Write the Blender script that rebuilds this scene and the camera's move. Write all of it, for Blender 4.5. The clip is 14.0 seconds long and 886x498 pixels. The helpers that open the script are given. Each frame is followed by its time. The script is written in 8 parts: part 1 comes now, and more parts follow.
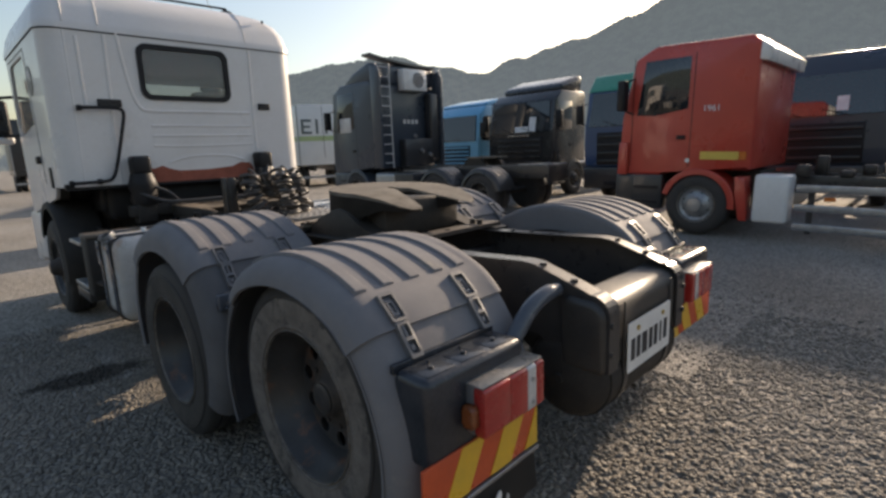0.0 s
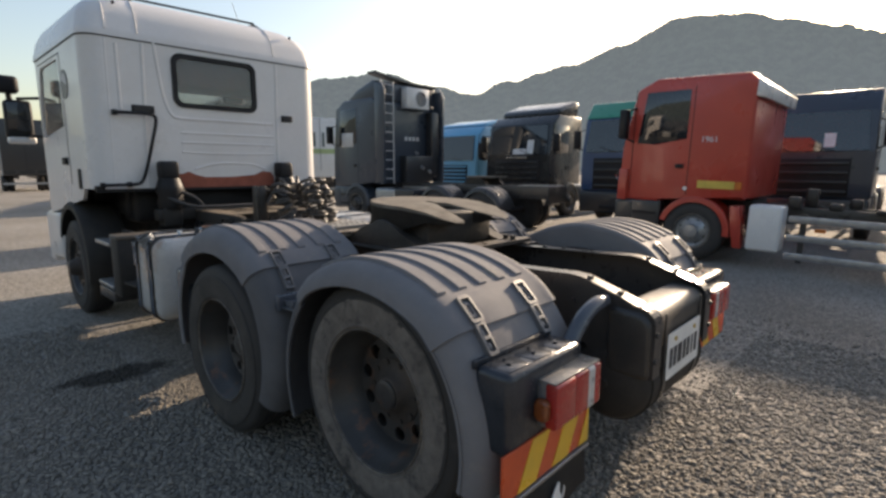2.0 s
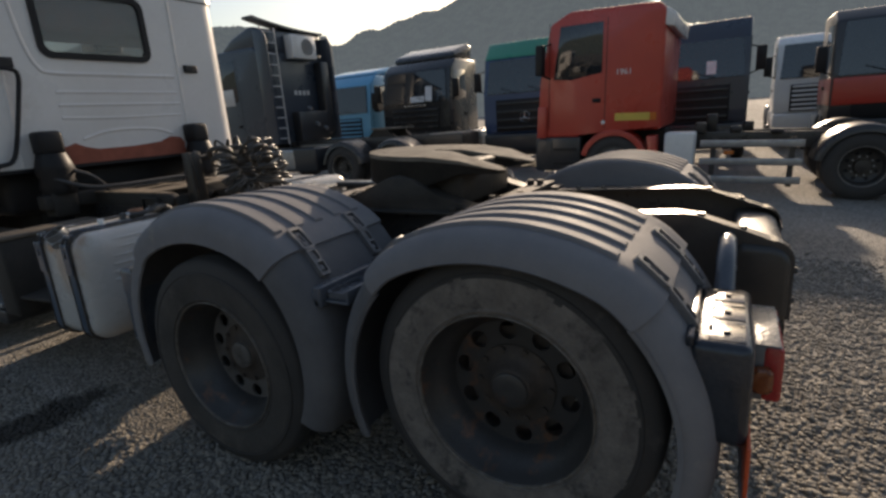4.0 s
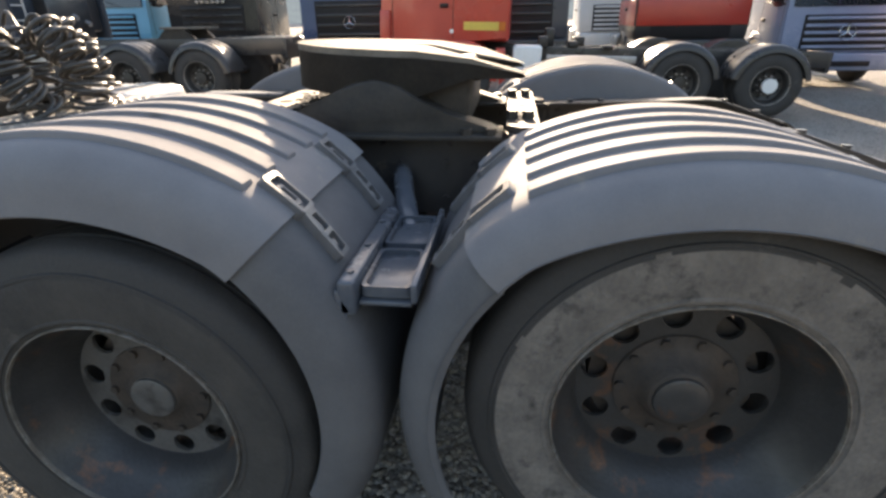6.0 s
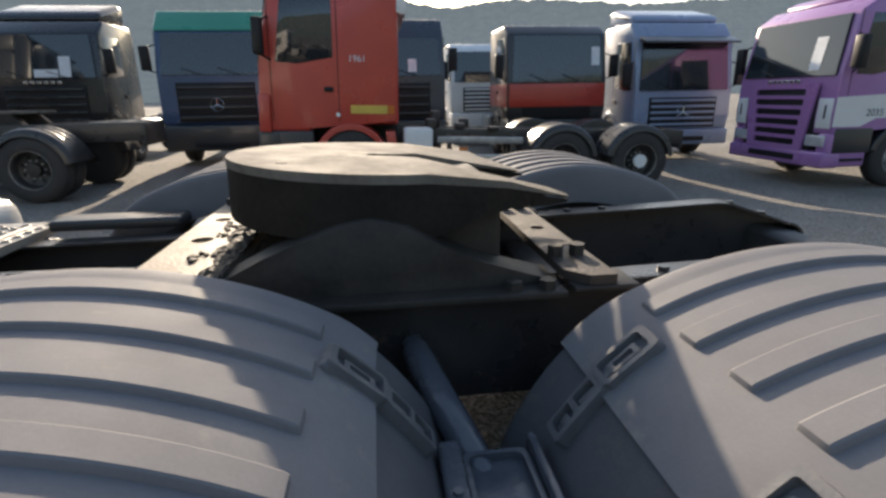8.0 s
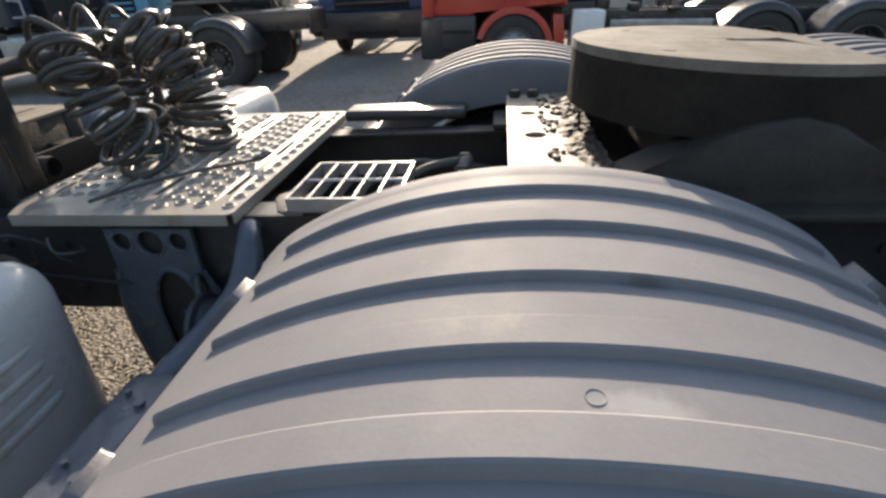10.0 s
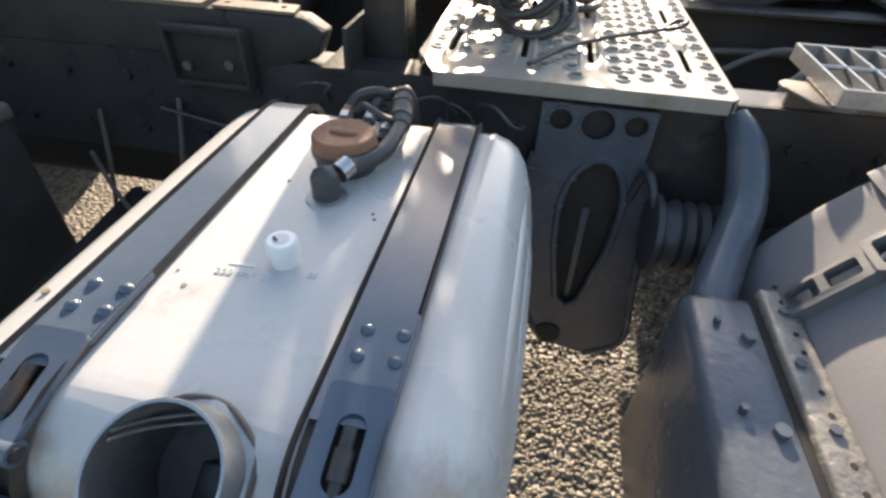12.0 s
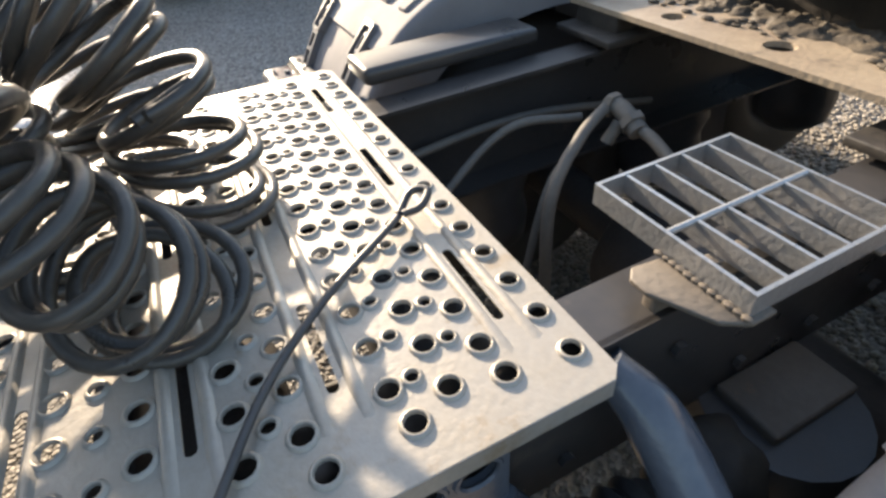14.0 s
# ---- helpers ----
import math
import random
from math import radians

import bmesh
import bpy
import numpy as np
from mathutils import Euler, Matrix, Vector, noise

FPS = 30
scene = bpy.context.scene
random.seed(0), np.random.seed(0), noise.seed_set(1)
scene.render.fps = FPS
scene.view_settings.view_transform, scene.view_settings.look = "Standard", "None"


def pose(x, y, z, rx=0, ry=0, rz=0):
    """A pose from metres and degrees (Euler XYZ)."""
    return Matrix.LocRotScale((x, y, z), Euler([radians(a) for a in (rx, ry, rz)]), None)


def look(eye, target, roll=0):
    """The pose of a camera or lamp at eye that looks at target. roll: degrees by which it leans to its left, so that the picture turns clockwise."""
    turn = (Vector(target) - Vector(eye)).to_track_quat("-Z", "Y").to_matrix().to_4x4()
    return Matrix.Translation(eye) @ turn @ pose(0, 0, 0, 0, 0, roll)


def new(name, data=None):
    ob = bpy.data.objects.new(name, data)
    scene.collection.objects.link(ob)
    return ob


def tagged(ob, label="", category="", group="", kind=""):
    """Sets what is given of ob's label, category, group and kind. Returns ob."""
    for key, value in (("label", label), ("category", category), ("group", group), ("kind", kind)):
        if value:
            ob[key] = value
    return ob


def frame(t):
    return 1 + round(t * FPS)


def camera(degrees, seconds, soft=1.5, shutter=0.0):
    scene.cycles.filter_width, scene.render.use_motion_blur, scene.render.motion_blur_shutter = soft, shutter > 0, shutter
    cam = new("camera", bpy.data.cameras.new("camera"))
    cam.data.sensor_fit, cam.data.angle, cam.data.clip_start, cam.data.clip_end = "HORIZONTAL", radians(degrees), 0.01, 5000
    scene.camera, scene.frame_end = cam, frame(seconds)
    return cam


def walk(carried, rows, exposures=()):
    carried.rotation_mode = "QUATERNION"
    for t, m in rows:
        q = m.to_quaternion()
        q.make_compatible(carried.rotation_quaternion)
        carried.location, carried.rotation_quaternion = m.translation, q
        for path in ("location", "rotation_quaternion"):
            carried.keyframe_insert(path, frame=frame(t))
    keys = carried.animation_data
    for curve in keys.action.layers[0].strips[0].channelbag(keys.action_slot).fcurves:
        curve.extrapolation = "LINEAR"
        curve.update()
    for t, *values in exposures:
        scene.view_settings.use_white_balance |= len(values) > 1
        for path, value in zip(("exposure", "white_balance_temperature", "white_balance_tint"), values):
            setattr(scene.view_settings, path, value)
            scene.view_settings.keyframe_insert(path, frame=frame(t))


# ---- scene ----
cam = camera(81.99, 14.0, soft=2.8)
PATH = [
    (0, (-2.1651, -1.7160, 1.6016), (-0.7705, -0.3346, 1.2187), -2.34),
    (0.5, (-2.2686, -1.8343, 1.6106), (-0.8824, -0.4598, 1.1758), -2.73),
    (1, (-2.3600, -1.9005, 1.6020), (-0.9465, -0.5611, 1.1460), -0.96),
    (1.5, (-2.5100, -1.7654, 1.5984), (-1.0743, -0.4561, 1.1245), -0.05),
    (2, (-2.5251, -1.6061, 1.6067), (-1.0811, -0.2590, 1.2902), 0.17),
    (2.5, (-2.5307, -1.3908, 1.6249), (-1.0783, -0.0258, 1.4597), 0.44),
    (3, (-2.6510, -1.1736, 1.6130), (-1.0991, 0.0673, 1.3855), -1.14),
    (3.5, (-2.6403, -0.9265, 1.5820), (-1.0164, 0.1794, 1.2079), -3.29),
    (5.8, (-2.2806, 0.3941, 1.4788), (-0.4843, 0.7238, 0.6636), -1.27),
    (6, (-2.1751, 0.4352, 1.4652), (-0.3706, 0.6785, 0.6379), -1.06),
    (6.5, (-1.8683, 0.5379, 1.4983), (0.0045, 0.5901, 0.7985), 0.67),
    (7, (-1.6894, 0.6769, 1.5289), (0.2181, 0.4970, 0.9552), -0.97),
    (7.2, (-1.6330, 0.7207, 1.5265), (0.2683, 0.4764, 0.9561), -0.98),
    (9.5, (-1.4570, 1.2558, 1.5559), (0.3898, 1.2465, 0.7882), -1.73),
    (10, (-1.4437, 1.4706, 1.5437), (0.3073, 1.6970, 0.6042), -3.12),
    (10.5, (-1.4563, 1.7999, 1.5430), (0.2075, 2.1851, 0.5022), -0.73),
    (11, (-1.5861, 2.0851, 1.4911), (-0.0090, 2.4863, 0.3284), -2.43),
    (11.5, (-1.5605, 2.2883, 1.4655), (-0.0502, 2.6849, 0.2158), -1.63),
    (12, (-1.3989, 2.4552, 1.4612), (0.1112, 2.7101, 0.1749), 2.19),
    (12.5, (-1.2856, 2.6146, 1.4750), (0.2346, 2.6701, 0.1765), 1.66),
    (13, (-1.1284, 2.6082, 1.4910), (0.3993, 2.5265, 0.2028), 1.16),
    (13.5, (-0.8357, 2.4947, 1.5144), (0.6638, 2.1641, 0.2329), 0.21),
    (14, (-0.6457, 2.3549, 1.5186), (0.7645, 1.7508, 0.2355), -5.50),
]
STOPS = ((0.0, 0.7, 6900), (1.0, 1.05, 6950), (2.0, 0.9, 6950), (2.5, 0.5, 6850), (3.0, 0.2, 6900), (3.5, 0.12, 6900), (6.0, 2.0, 7100), (6.5, 1.85, 6800), (7.0, 1.2, 6600), (9.5, 0.95, 6450), (10.0, 1.3, 6450), (10.5, 1.3, 6450), (11.5, 1.9, 6600), (12.5, 1.8, 6700), (13.5, 1.95, 6750), (14.0, 1.9, 6750))
walk(cam, [(t, look(eye, target, roll)) for t, eye, target, roll in PATH],
     exposures=[(t, stops, kelvin, 15 if t < 6.2 else 12) for t, stops, kelvin in STOPS])

# ---- sky, sun ----
SUN_AZ, SUN_EL = 5.6, 18.2   # degrees from +x towards +y, and above the horizon
world = bpy.data.worlds.new("sky")
scene.world = world
world.use_nodes = True
wn = world.node_tree
wn.nodes.clear()
sky_node = wn.nodes.new("ShaderNodeTexSky")
sky_node.sky_type = "NISHITA"
sky_node.sun_disc = False
sky_node.sun_elevation = radians(SUN_EL)
sky_node.sun_rotation = radians(90.0 - SUN_AZ)
sky_node.altitude = 60
sky_node.air_density = 1.2
sky_node.dust_density = 2.0
sky_node.ozone_density = 1.2
bg_node = wn.nodes.new("ShaderNodeBackground")
bg_node.inputs["Strength"].default_value = 0.125
out_node = wn.nodes.new("ShaderNodeOutputWorld")
wn.links.new(sky_node.outputs["Color"], bg_node.inputs["Color"])
wn.links.new(bg_node.outputs["Background"], out_node.inputs["Surface"])

sun_data = bpy.data.lights.new("sun", "SUN")
sun_data.energy = 4.8
sun_data.angle = radians(1.0)
sun_data.color = (1.0, 0.84, 0.64)
sun = new("sun", sun_data)
_az, _el = radians(SUN_AZ), radians(SUN_EL)
SUN_DIR = Vector((math.cos(_el) * math.cos(_az), math.cos(_el) * math.sin(_az), math.sin(_el)))
sun.matrix_world = look(SUN_DIR * 60, (0, 0, 0))

# ---- materials ----
def material(name, colour, rough=0.5, metal=0.0, colour2=None, scale=6.0, amount=0.5, grain=80.0, bump=0.05,
             bump_scale=None, coat=0.0, rough_var=0.12, stain=None, stain_scale=2.0, stain_at=0.62, island=0.0, obj=0.0, spec=0.5):
    """A painted or worn surface: two colours mixed by a coarse and a fine noise, optional stains, varied gloss, fine relief."""
    m = bpy.data.materials.new(name)
    m.use_nodes = True
    nt = m.node_tree
    N, L = nt.nodes, nt.links
    b = N["Principled BSDF"]
    tc = N.new("ShaderNodeTexCoord")
    n1 = N.new("ShaderNodeTexNoise")
    n1.inputs["Scale"].default_value = scale
    n1.inputs["Detail"].default_value = 5.0
    n1.inputs["Roughness"].default_value = 0.62
    L.new(tc.outputs["Object"], n1.inputs["Vector"])
    n2 = N.new("ShaderNodeTexNoise")
    n2.inputs["Scale"].default_value = grain
    n2.inputs["Detail"].default_value = 3.0
    L.new(tc.outputs["Object"], n2.inputs["Vector"])
    add = N.new("ShaderNodeMath")
    add.operation = "MULTIPLY_ADD"
    L.new(n2.outputs["Fac"], add.inputs[0])
    add.inputs[1].default_value = 0.35
    L.new(n1.outputs["Fac"], add.inputs[2])
    ramp = N.new("ShaderNodeMapRange")
    ramp.inputs["From Min"].default_value = 0.45
    ramp.inputs["From Max"].default_value = 0.95
    L.new(add.outputs[0], ramp.inputs["Value"])
    mix = N.new("ShaderNodeMix")
    mix.data_type = "RGBA"
    c2 = colour2 or tuple(c * (1 - 0.45 * amount) for c in colour)
    mix.inputs["A"].default_value = (*colour, 1)
    mix.inputs["B"].default_value = (*c2, 1)
    L.new(ramp.outputs["Result"], mix.inputs["Factor"])
    col = mix.outputs["Result"]
    if stain:
        n3 = N.new("ShaderNodeTexNoise")
        n3.inputs["Scale"].default_value = stain_scale
        n3.inputs["Detail"].default_value = 8.0
        n3.inputs["Roughness"].default_value = 0.7
        L.new(tc.outputs["Object"], n3.inputs["Vector"])
        r3 = N.new("ShaderNodeMapRange")
        r3.inputs["From Min"].default_value = stain_at
        r3.inputs["From Max"].default_value = stain_at + 0.12
        L.new(n3.outputs["Fac"], r3.inputs["Value"])
        mx = N.new("ShaderNodeMix")
        mx.data_type = "RGBA"
        L.new(r3.outputs["Result"], mx.inputs["Factor"])
        L.new(col, mx.inputs["A"])
        mx.inputs["B"].default_value = (*stain, 1)
        col = mx.outputs["Result"]
    if island or obj:
        hs = N.new("ShaderNodeHueSaturation")
        mr = N.new("ShaderNodeMapRange")
        if island:
            g = N.new("ShaderNodeNewGeometry")
            L.new(g.outputs["Random Per Island"], mr.inputs["Value"])
        else:
            g = N.new("ShaderNodeObjectInfo")
            L.new(g.outputs["Random"], mr.inputs["Value"])
        k = island or obj
        mr.inputs["To Min"].default_value = 1 - k
        mr.inputs["To Max"].default_value = 1 + k
        L.new(mr.outputs["Result"], hs.inputs["Value"])
        L.new(col, hs.inputs["Color"])
        col = hs.outputs["Color"]
    L.new(col, b.inputs["Base Color"])
    rr = N.new("ShaderNodeMapRange")
    rr.inputs["To Min"].default_value = max(0.02, rough - rough_var)
    rr.inputs["To Max"].default_value = min(1.0, rough + rough_var)
    rr.inputs["From Min"].default_value = 0.3
    rr.inputs["From Max"].default_value = 0.8
    L.new(n1.outputs["Fac"], rr.inputs["Value"])
    L.new(rr.outputs["Result"], b.inputs["Roughness"])
    b.inputs["Metallic"].default_value = metal
    b.inputs["Coat Weight"].default_value = coat
    b.inputs["Specular IOR Level"].default_value = spec
    if bump:
        bn = N.new("ShaderNodeBump")
        bn.inputs["Strength"].default_value = bump
        bn.inputs["Distance"].default_value = 0.01
        if bump_scale:
            n4 = N.new("ShaderNodeTexNoise")
            n4.inputs["Scale"].default_value = bump_scale
            n4.inputs["Detail"].default_value = 4.0
            L.new(tc.outputs["Object"], n4.inputs["Vector"])
            L.new(n4.outputs["Fac"], bn.inputs["Height"])
        else:
            L.new(n2.outputs["Fac"], bn.inputs["Height"])
        L.new(bn.outputs["Normal"], b.inputs["Normal"])
    return m


def glass_material(name, tint, rough=0.03):
    m = bpy.data.materials.new(name)
    m.use_nodes = True
    nt = m.node_tree
    b = nt.nodes["Principled BSDF"]
    b.inputs["Base Color"].default_value = (*tint, 1)
    b.inputs["Roughness"].default_value = rough
    b.inputs["IOR"].default_value = 1.45
    b.inputs["Transmission Weight"].default_value = 0.85
    return m


M_FENDER = material("fender_plastic", (0.198, 0.192, 0.196), 0.80, colour2=(0.152, 0.148, 0.155), scale=4.5, grain=180, bump=0.03, spec=0.34, rough_var=0.08, stain=(0.25, 0.23, 0.20), stain_scale=5.0, stain_at=0.60)
M_DARKPANEL = material("dark_panel_plastic", (0.122, 0.120, 0.124), 0.82, colour2=(0.088, 0.086, 0.090), scale=6, grain=150, bump=0.06, spec=0.32, rough_var=0.08, stain=(0.15, 0.135, 0.115), stain_scale=6.0, stain_at=0.62)
M_TYRE = material("tyre_rubber", (0.027, 0.026, 0.025), 0.78, colour2=(0.052, 0.047, 0.044), scale=7, grain=120, bump=0.2, stain=(0.10, 0.088, 0.077), stain_scale=3.5, stain_at=0.62)
M_TYRE_WORN = material("dusty_tyre_rubber", (0.190, 0.166, 0.145), 0.88, colour2=(0.085, 0.075, 0.067), scale=11, grain=90, bump=0.45, stain=(0.035, 0.033, 0.031), stain_scale=7.5, stain_at=0.55)
M_TYRE_DUST = material("brown_dusty_tyre", (0.062, 0.055, 0.049), 0.85, colour2=(0.036, 0.033, 0.030), scale=6, grain=100, bump=0.3, stain=(0.11, 0.095, 0.08), stain_scale=4.5, stain_at=0.58)
M_RIM = material("rim_dull_paint", (0.022, 0.021, 0.020), 0.42, colour2=(0.045, 0.039, 0.034), scale=9, grain=90, bump=0.08, stain=(0.12, 0.068, 0.04), stain_scale=6, stain_at=0.60)
M_RIM_EDGE = material("rim_bare_edge", (0.40, 0.37, 0.33), 0.38, metal=0.4, colour2=(0.12, 0.09, 0.065), scale=25, grain=150)
M_DISC = material("dusty_wheel_steel", (0.052, 0.049, 0.047), 0.44, colour2=(0.026, 0.024, 0.023), scale=7, grain=90, bump=0.15, rough_var=0.14, stain=(0.15, 0.066, 0.03), stain_scale=8, stain_at=0.565)
M_PALEDISC = material("pale_dusty_wheel_steel", (0.125, 0.117, 0.11), 0.5, colour2=(0.075, 0.069, 0.063), scale=8, grain=90, bump=0.15, rough_var=0.14, stain=(0.045, 0.040, 0.036), stain_scale=6, stain_at=0.52)
M_COIL = material("dusty_coil_rubber", (0.040, 0.037, 0.034), 0.36, colour2=(0.072, 0.064, 0.055), scale=14, grain=120, bump=0.05)
M_LATCH = material("latch_grey_rubber", (0.15, 0.148, 0.152), 0.42, colour2=(0.11, 0.108, 0.11), scale=30, grain=200, bump=0.05)
M_BLACK = material("chassis_black_paint", (0.028, 0.028, 0.030), 0.36, colour2=(0.055, 0.050, 0.046), scale=4, grain=60, bump=0.05, bump_scale=14, rough_var=0.14, stain=(0.11, 0.09, 0.07), stain_scale=5, stain_at=0.62)
M_BRACKET = material("bracket_grey_paint", (0.070, 0.080, 0.098), 0.24, colour2=(0.105, 0.112, 0.125), scale=9, grain=90, bump=0.14, bump_scale=60, rough_var=0.12, stain=(0.15, 0.14, 0.125), stain_scale=12, stain_at=0.68)
# Dirty paint, made paler to carry the bracket edge's sun glint.
M_STRIP = material("dirty_strip_glint", (0.24, 0.225, 0.20), 0.34, colour2=(0.12, 0.115, 0.11), scale=14, grain=110, bump=0.35, bump_scale=70, rough_var=0.15, stain=(0.09, 0.085, 0.08), stain_scale=12, stain_at=0.58)
M_DARK = material("dark_underside", (0.022, 0.021, 0.020), 0.7, colour2=(0.048, 0.042, 0.037), scale=10, grain=90, bump=0.2, spec=0.35)
M_WHITE = material("cab_white_paint", (0.74, 0.725, 0.715), 0.32, colour2=(0.66, 0.64, 0.62), scale=1.6, grain=30, bump=0.02, bump_scale=3.0, coat=0.2, rough_var=0.08, stain=(0.56, 0.49, 0.42), stain_scale=1.3, stain_at=0.66)
M_RUST = material("rust_primer_red", (0.36, 0.10, 0.06), 0.8, colour2=(0.22, 0.07, 0.045), scale=8, grain=80, bump=0.2)
M_TANK = material("tank_white_paint", (0.50, 0.495, 0.48), 0.30, colour2=(0.42, 0.405, 0.38), scale=3.2, grain=140, bump=0.10, bump_scale=7, rough_var=0.10, stain=(0.34, 0.275, 0.205), stain_scale=3.6, stain_at=0.59)
M_FRAME = material("frame_dusty_tan", (0.21, 0.168, 0.12), 0.65, colour2=(0.12, 0.095, 0.07), scale=7, grain=110, bump=0.2, stain=(0.05, 0.045, 0.04), stain_scale=8, stain_at=0.57)
M_STRAP = material("strap_grey_paint", (0.060, 0.083, 0.118), 0.20, colour2=(0.095, 0.115, 0.145), scale=5, grain=130, bump=0.02, rough_var=0.08)
M_ALU = material("step_plate_aluminium", (0.35, 0.325, 0.287), 0.46, metal=0.25, colour2=(0.265, 0.238, 0.196), scale=7, grain=140, bump=0.08, rough_var=0.16, stain=(0.22, 0.155, 0.085), stain_scale=8, stain_at=0.60)
M_ZINC = material("galvanised_steel", (0.42, 0.43, 0.44), 0.42, metal=0.7, colour2=(0.27, 0.27, 0.27), scale=9, grain=120, bump=0.15, stain=(0.22, 0.13, 0.07), stain_scale=9, stain_at=0.66)
M_TAN = material("grease_tan_steel", (0.32, 0.26, 0.185), 0.6, colour2=(0.17, 0.13, 0.095), scale=7, grain=110, bump=0.2, stain=(0.05, 0.045, 0.04), stain_scale=8, stain_at=0.57)
M_HOSE = material("hose_black_rubber", (0.036, 0.036, 0.038), 0.48, colour2=(0.06, 0.058, 0.057), scale=20, grain=200, bump=0.05)
M_DUSTHOSE = material("dusty_hose_rubber", (0.085, 0.078, 0.068), 0.7, colour2=(0.14, 0.125, 0.105), scale=16, grain=120, bump=0.15)
M_EDGE = material("perished_rubber", (0.075, 0.060, 0.048), 0.75, colour2=(0.035, 0.031, 0.028), scale=18, grain=120, bump=0.2)
M_CAP = material("rusty_cap", (0.30, 0.14, 0.075), 0.75, colour2=(0.17, 0.085, 0.055), scale=14, grain=130, bump=0.3, stain=(0.09, 0.07, 0.06), stain_scale=12, stain_at=0.62)
M_WPLASTIC = material("white_plastic", (0.80, 0.80, 0.79), 0.4, colour2=(0.7, 0.7, 0.68), scale=8)
M_RED = material("lamp_red_plastic", (0.42, 0.035, 0.03), 0.28, colour2=(0.32, 0.03, 0.025), scale=10, bump=0.0, coat=0.4)
M_TAILBR = material("bracket_blue_black_paint", (0.020, 0.023, 0.029), 0.24, colour2=(0.040, 0.045, 0.053), scale=8, grain=90, bump=0.15, bump_scale=60, rough_var=0.10)
M_ORANGE = material("lamp_orange_plastic", (0.62, 0.16, 0.02), 0.25, bump=0.0, coat=0.4)
M_AMBER = material("lamp_faded_amber", (0.26, 0.075, 0.022), 0.3, colour2=(0.17, 0.05, 0.02), scale=12, bump=0.0, coat=0.3)
M_CLEARLENS = material("lamp_clear_plastic", (0.62, 0.60, 0.58), 0.3, bump=0.0, coat=0.4)
M_STRIPE_Y = material("stripe_yellow", (0.80, 0.46, 0.03), 0.35, colour2=(0.66, 0.40, 0.05), scale=12, bump=0.0)
M_STRIPE_R = material("stripe_red_orange", (0.66, 0.10, 0.03), 0.35, colour2=(0.5, 0.08, 0.03), scale=12, bump=0.0)
M_PLATE = material("number_plate_white", (0.78, 0.77, 0.74), 0.45, colour2=(0.66, 0.65, 0.62), scale=9, bump=0.0)
M_INK = material("dark_ink", (0.03, 0.03, 0.035), 0.6, bump=0.0)
M_BRASS = material("brass_seal", (0.6, 0.42, 0.12), 0.4, metal=0.6, bump=0.0)
M_CHROME = material("bright_metal", (0.62, 0.61, 0.60), 0.22, metal=0.95, colour2=(0.45, 0.44, 0.43), scale=20, bump=0.05)
M_STAMP = material("stamp_grey", (0.66, 0.645, 0.625), 0.6, bump=0.0)
M_GLASS = glass_material("cab_window_glass", (0.52, 0.56, 0.58))
M_DKGLASS = material("dark_window_glass", (0.02, 0.025, 0.03), 0.06, bump=0.0, coat=0.6, rough_var=0.02)
M_SEAL = material("black_plastic", (0.015, 0.015, 0.017), 0.55, bump=0.0, spec=0.3)
M_GREASE = material("fifth_wheel_worn_steel", (0.205, 0.186, 0.158), 0.90, metal=0.0, colour2=(0.105, 0.094, 0.08), scale=7, grain=70, bump=0.35, bump_scale=16, rough_var=0.10, stain=(0.045, 0.042, 0.038), stain_scale=4, stain_at=0.56, spec=0.14)
M_CAST = material("fifth_wheel_cast_black", (0.018, 0.017, 0.016), 0.62, colour2=(0.055, 0.046, 0.037), scale=8, grain=70, bump=0.3, bump_scale=25, spec=0.35)
M_DRUM = material("brake_hub_rust", (0.066, 0.048, 0.037), 0.7, colour2=(0.032, 0.028, 0.025), scale=12, grain=90, bump=0.3)
M_HOLE = material("hole_black", (0.006, 0.006, 0.006), 0.9, bump=0.0)
M_DUSTY = material("dusty_brown_steel", (0.13, 0.11, 0.088), 0.65, colour2=(0.08, 0.068, 0.056), scale=7, grain=90, bump=0.15, stain=(0.20, 0.12, 0.07), stain_scale=6, stain_at=0.64)

# ---- building tools ----
def part(name, bm, mat, parent=None, label="", smooth=46):
    """Links a bmesh as one mesh object, under a thing or a part."""
    me = bpy.data.meshes.new(name)
    bmesh.ops.recalc_face_normals(bm, faces=bm.faces)
    bm.to_mesh(me)
    bm.free()
    if smooth:
        for p in me.polygons:
            p.use_smooth = True
        me.set_sharp_from_angle(angle=radians(smooth))
    mats = mat if isinstance(mat, (list, tuple)) else [mat]
    for m in mats:
        me.materials.append(m)
    ob = new(name, me)
    if parent is not None:
        ob.parent = parent
    if label:
        tagged(ob, label)
    return ob


def thing(name, label, category, group="", at=None, kind=""):
    e = new(name)
    e.empty_display_size = 0.2
    if at is not None:
        e.matrix_world = at
    return tagged(e, label, category, group, kind)


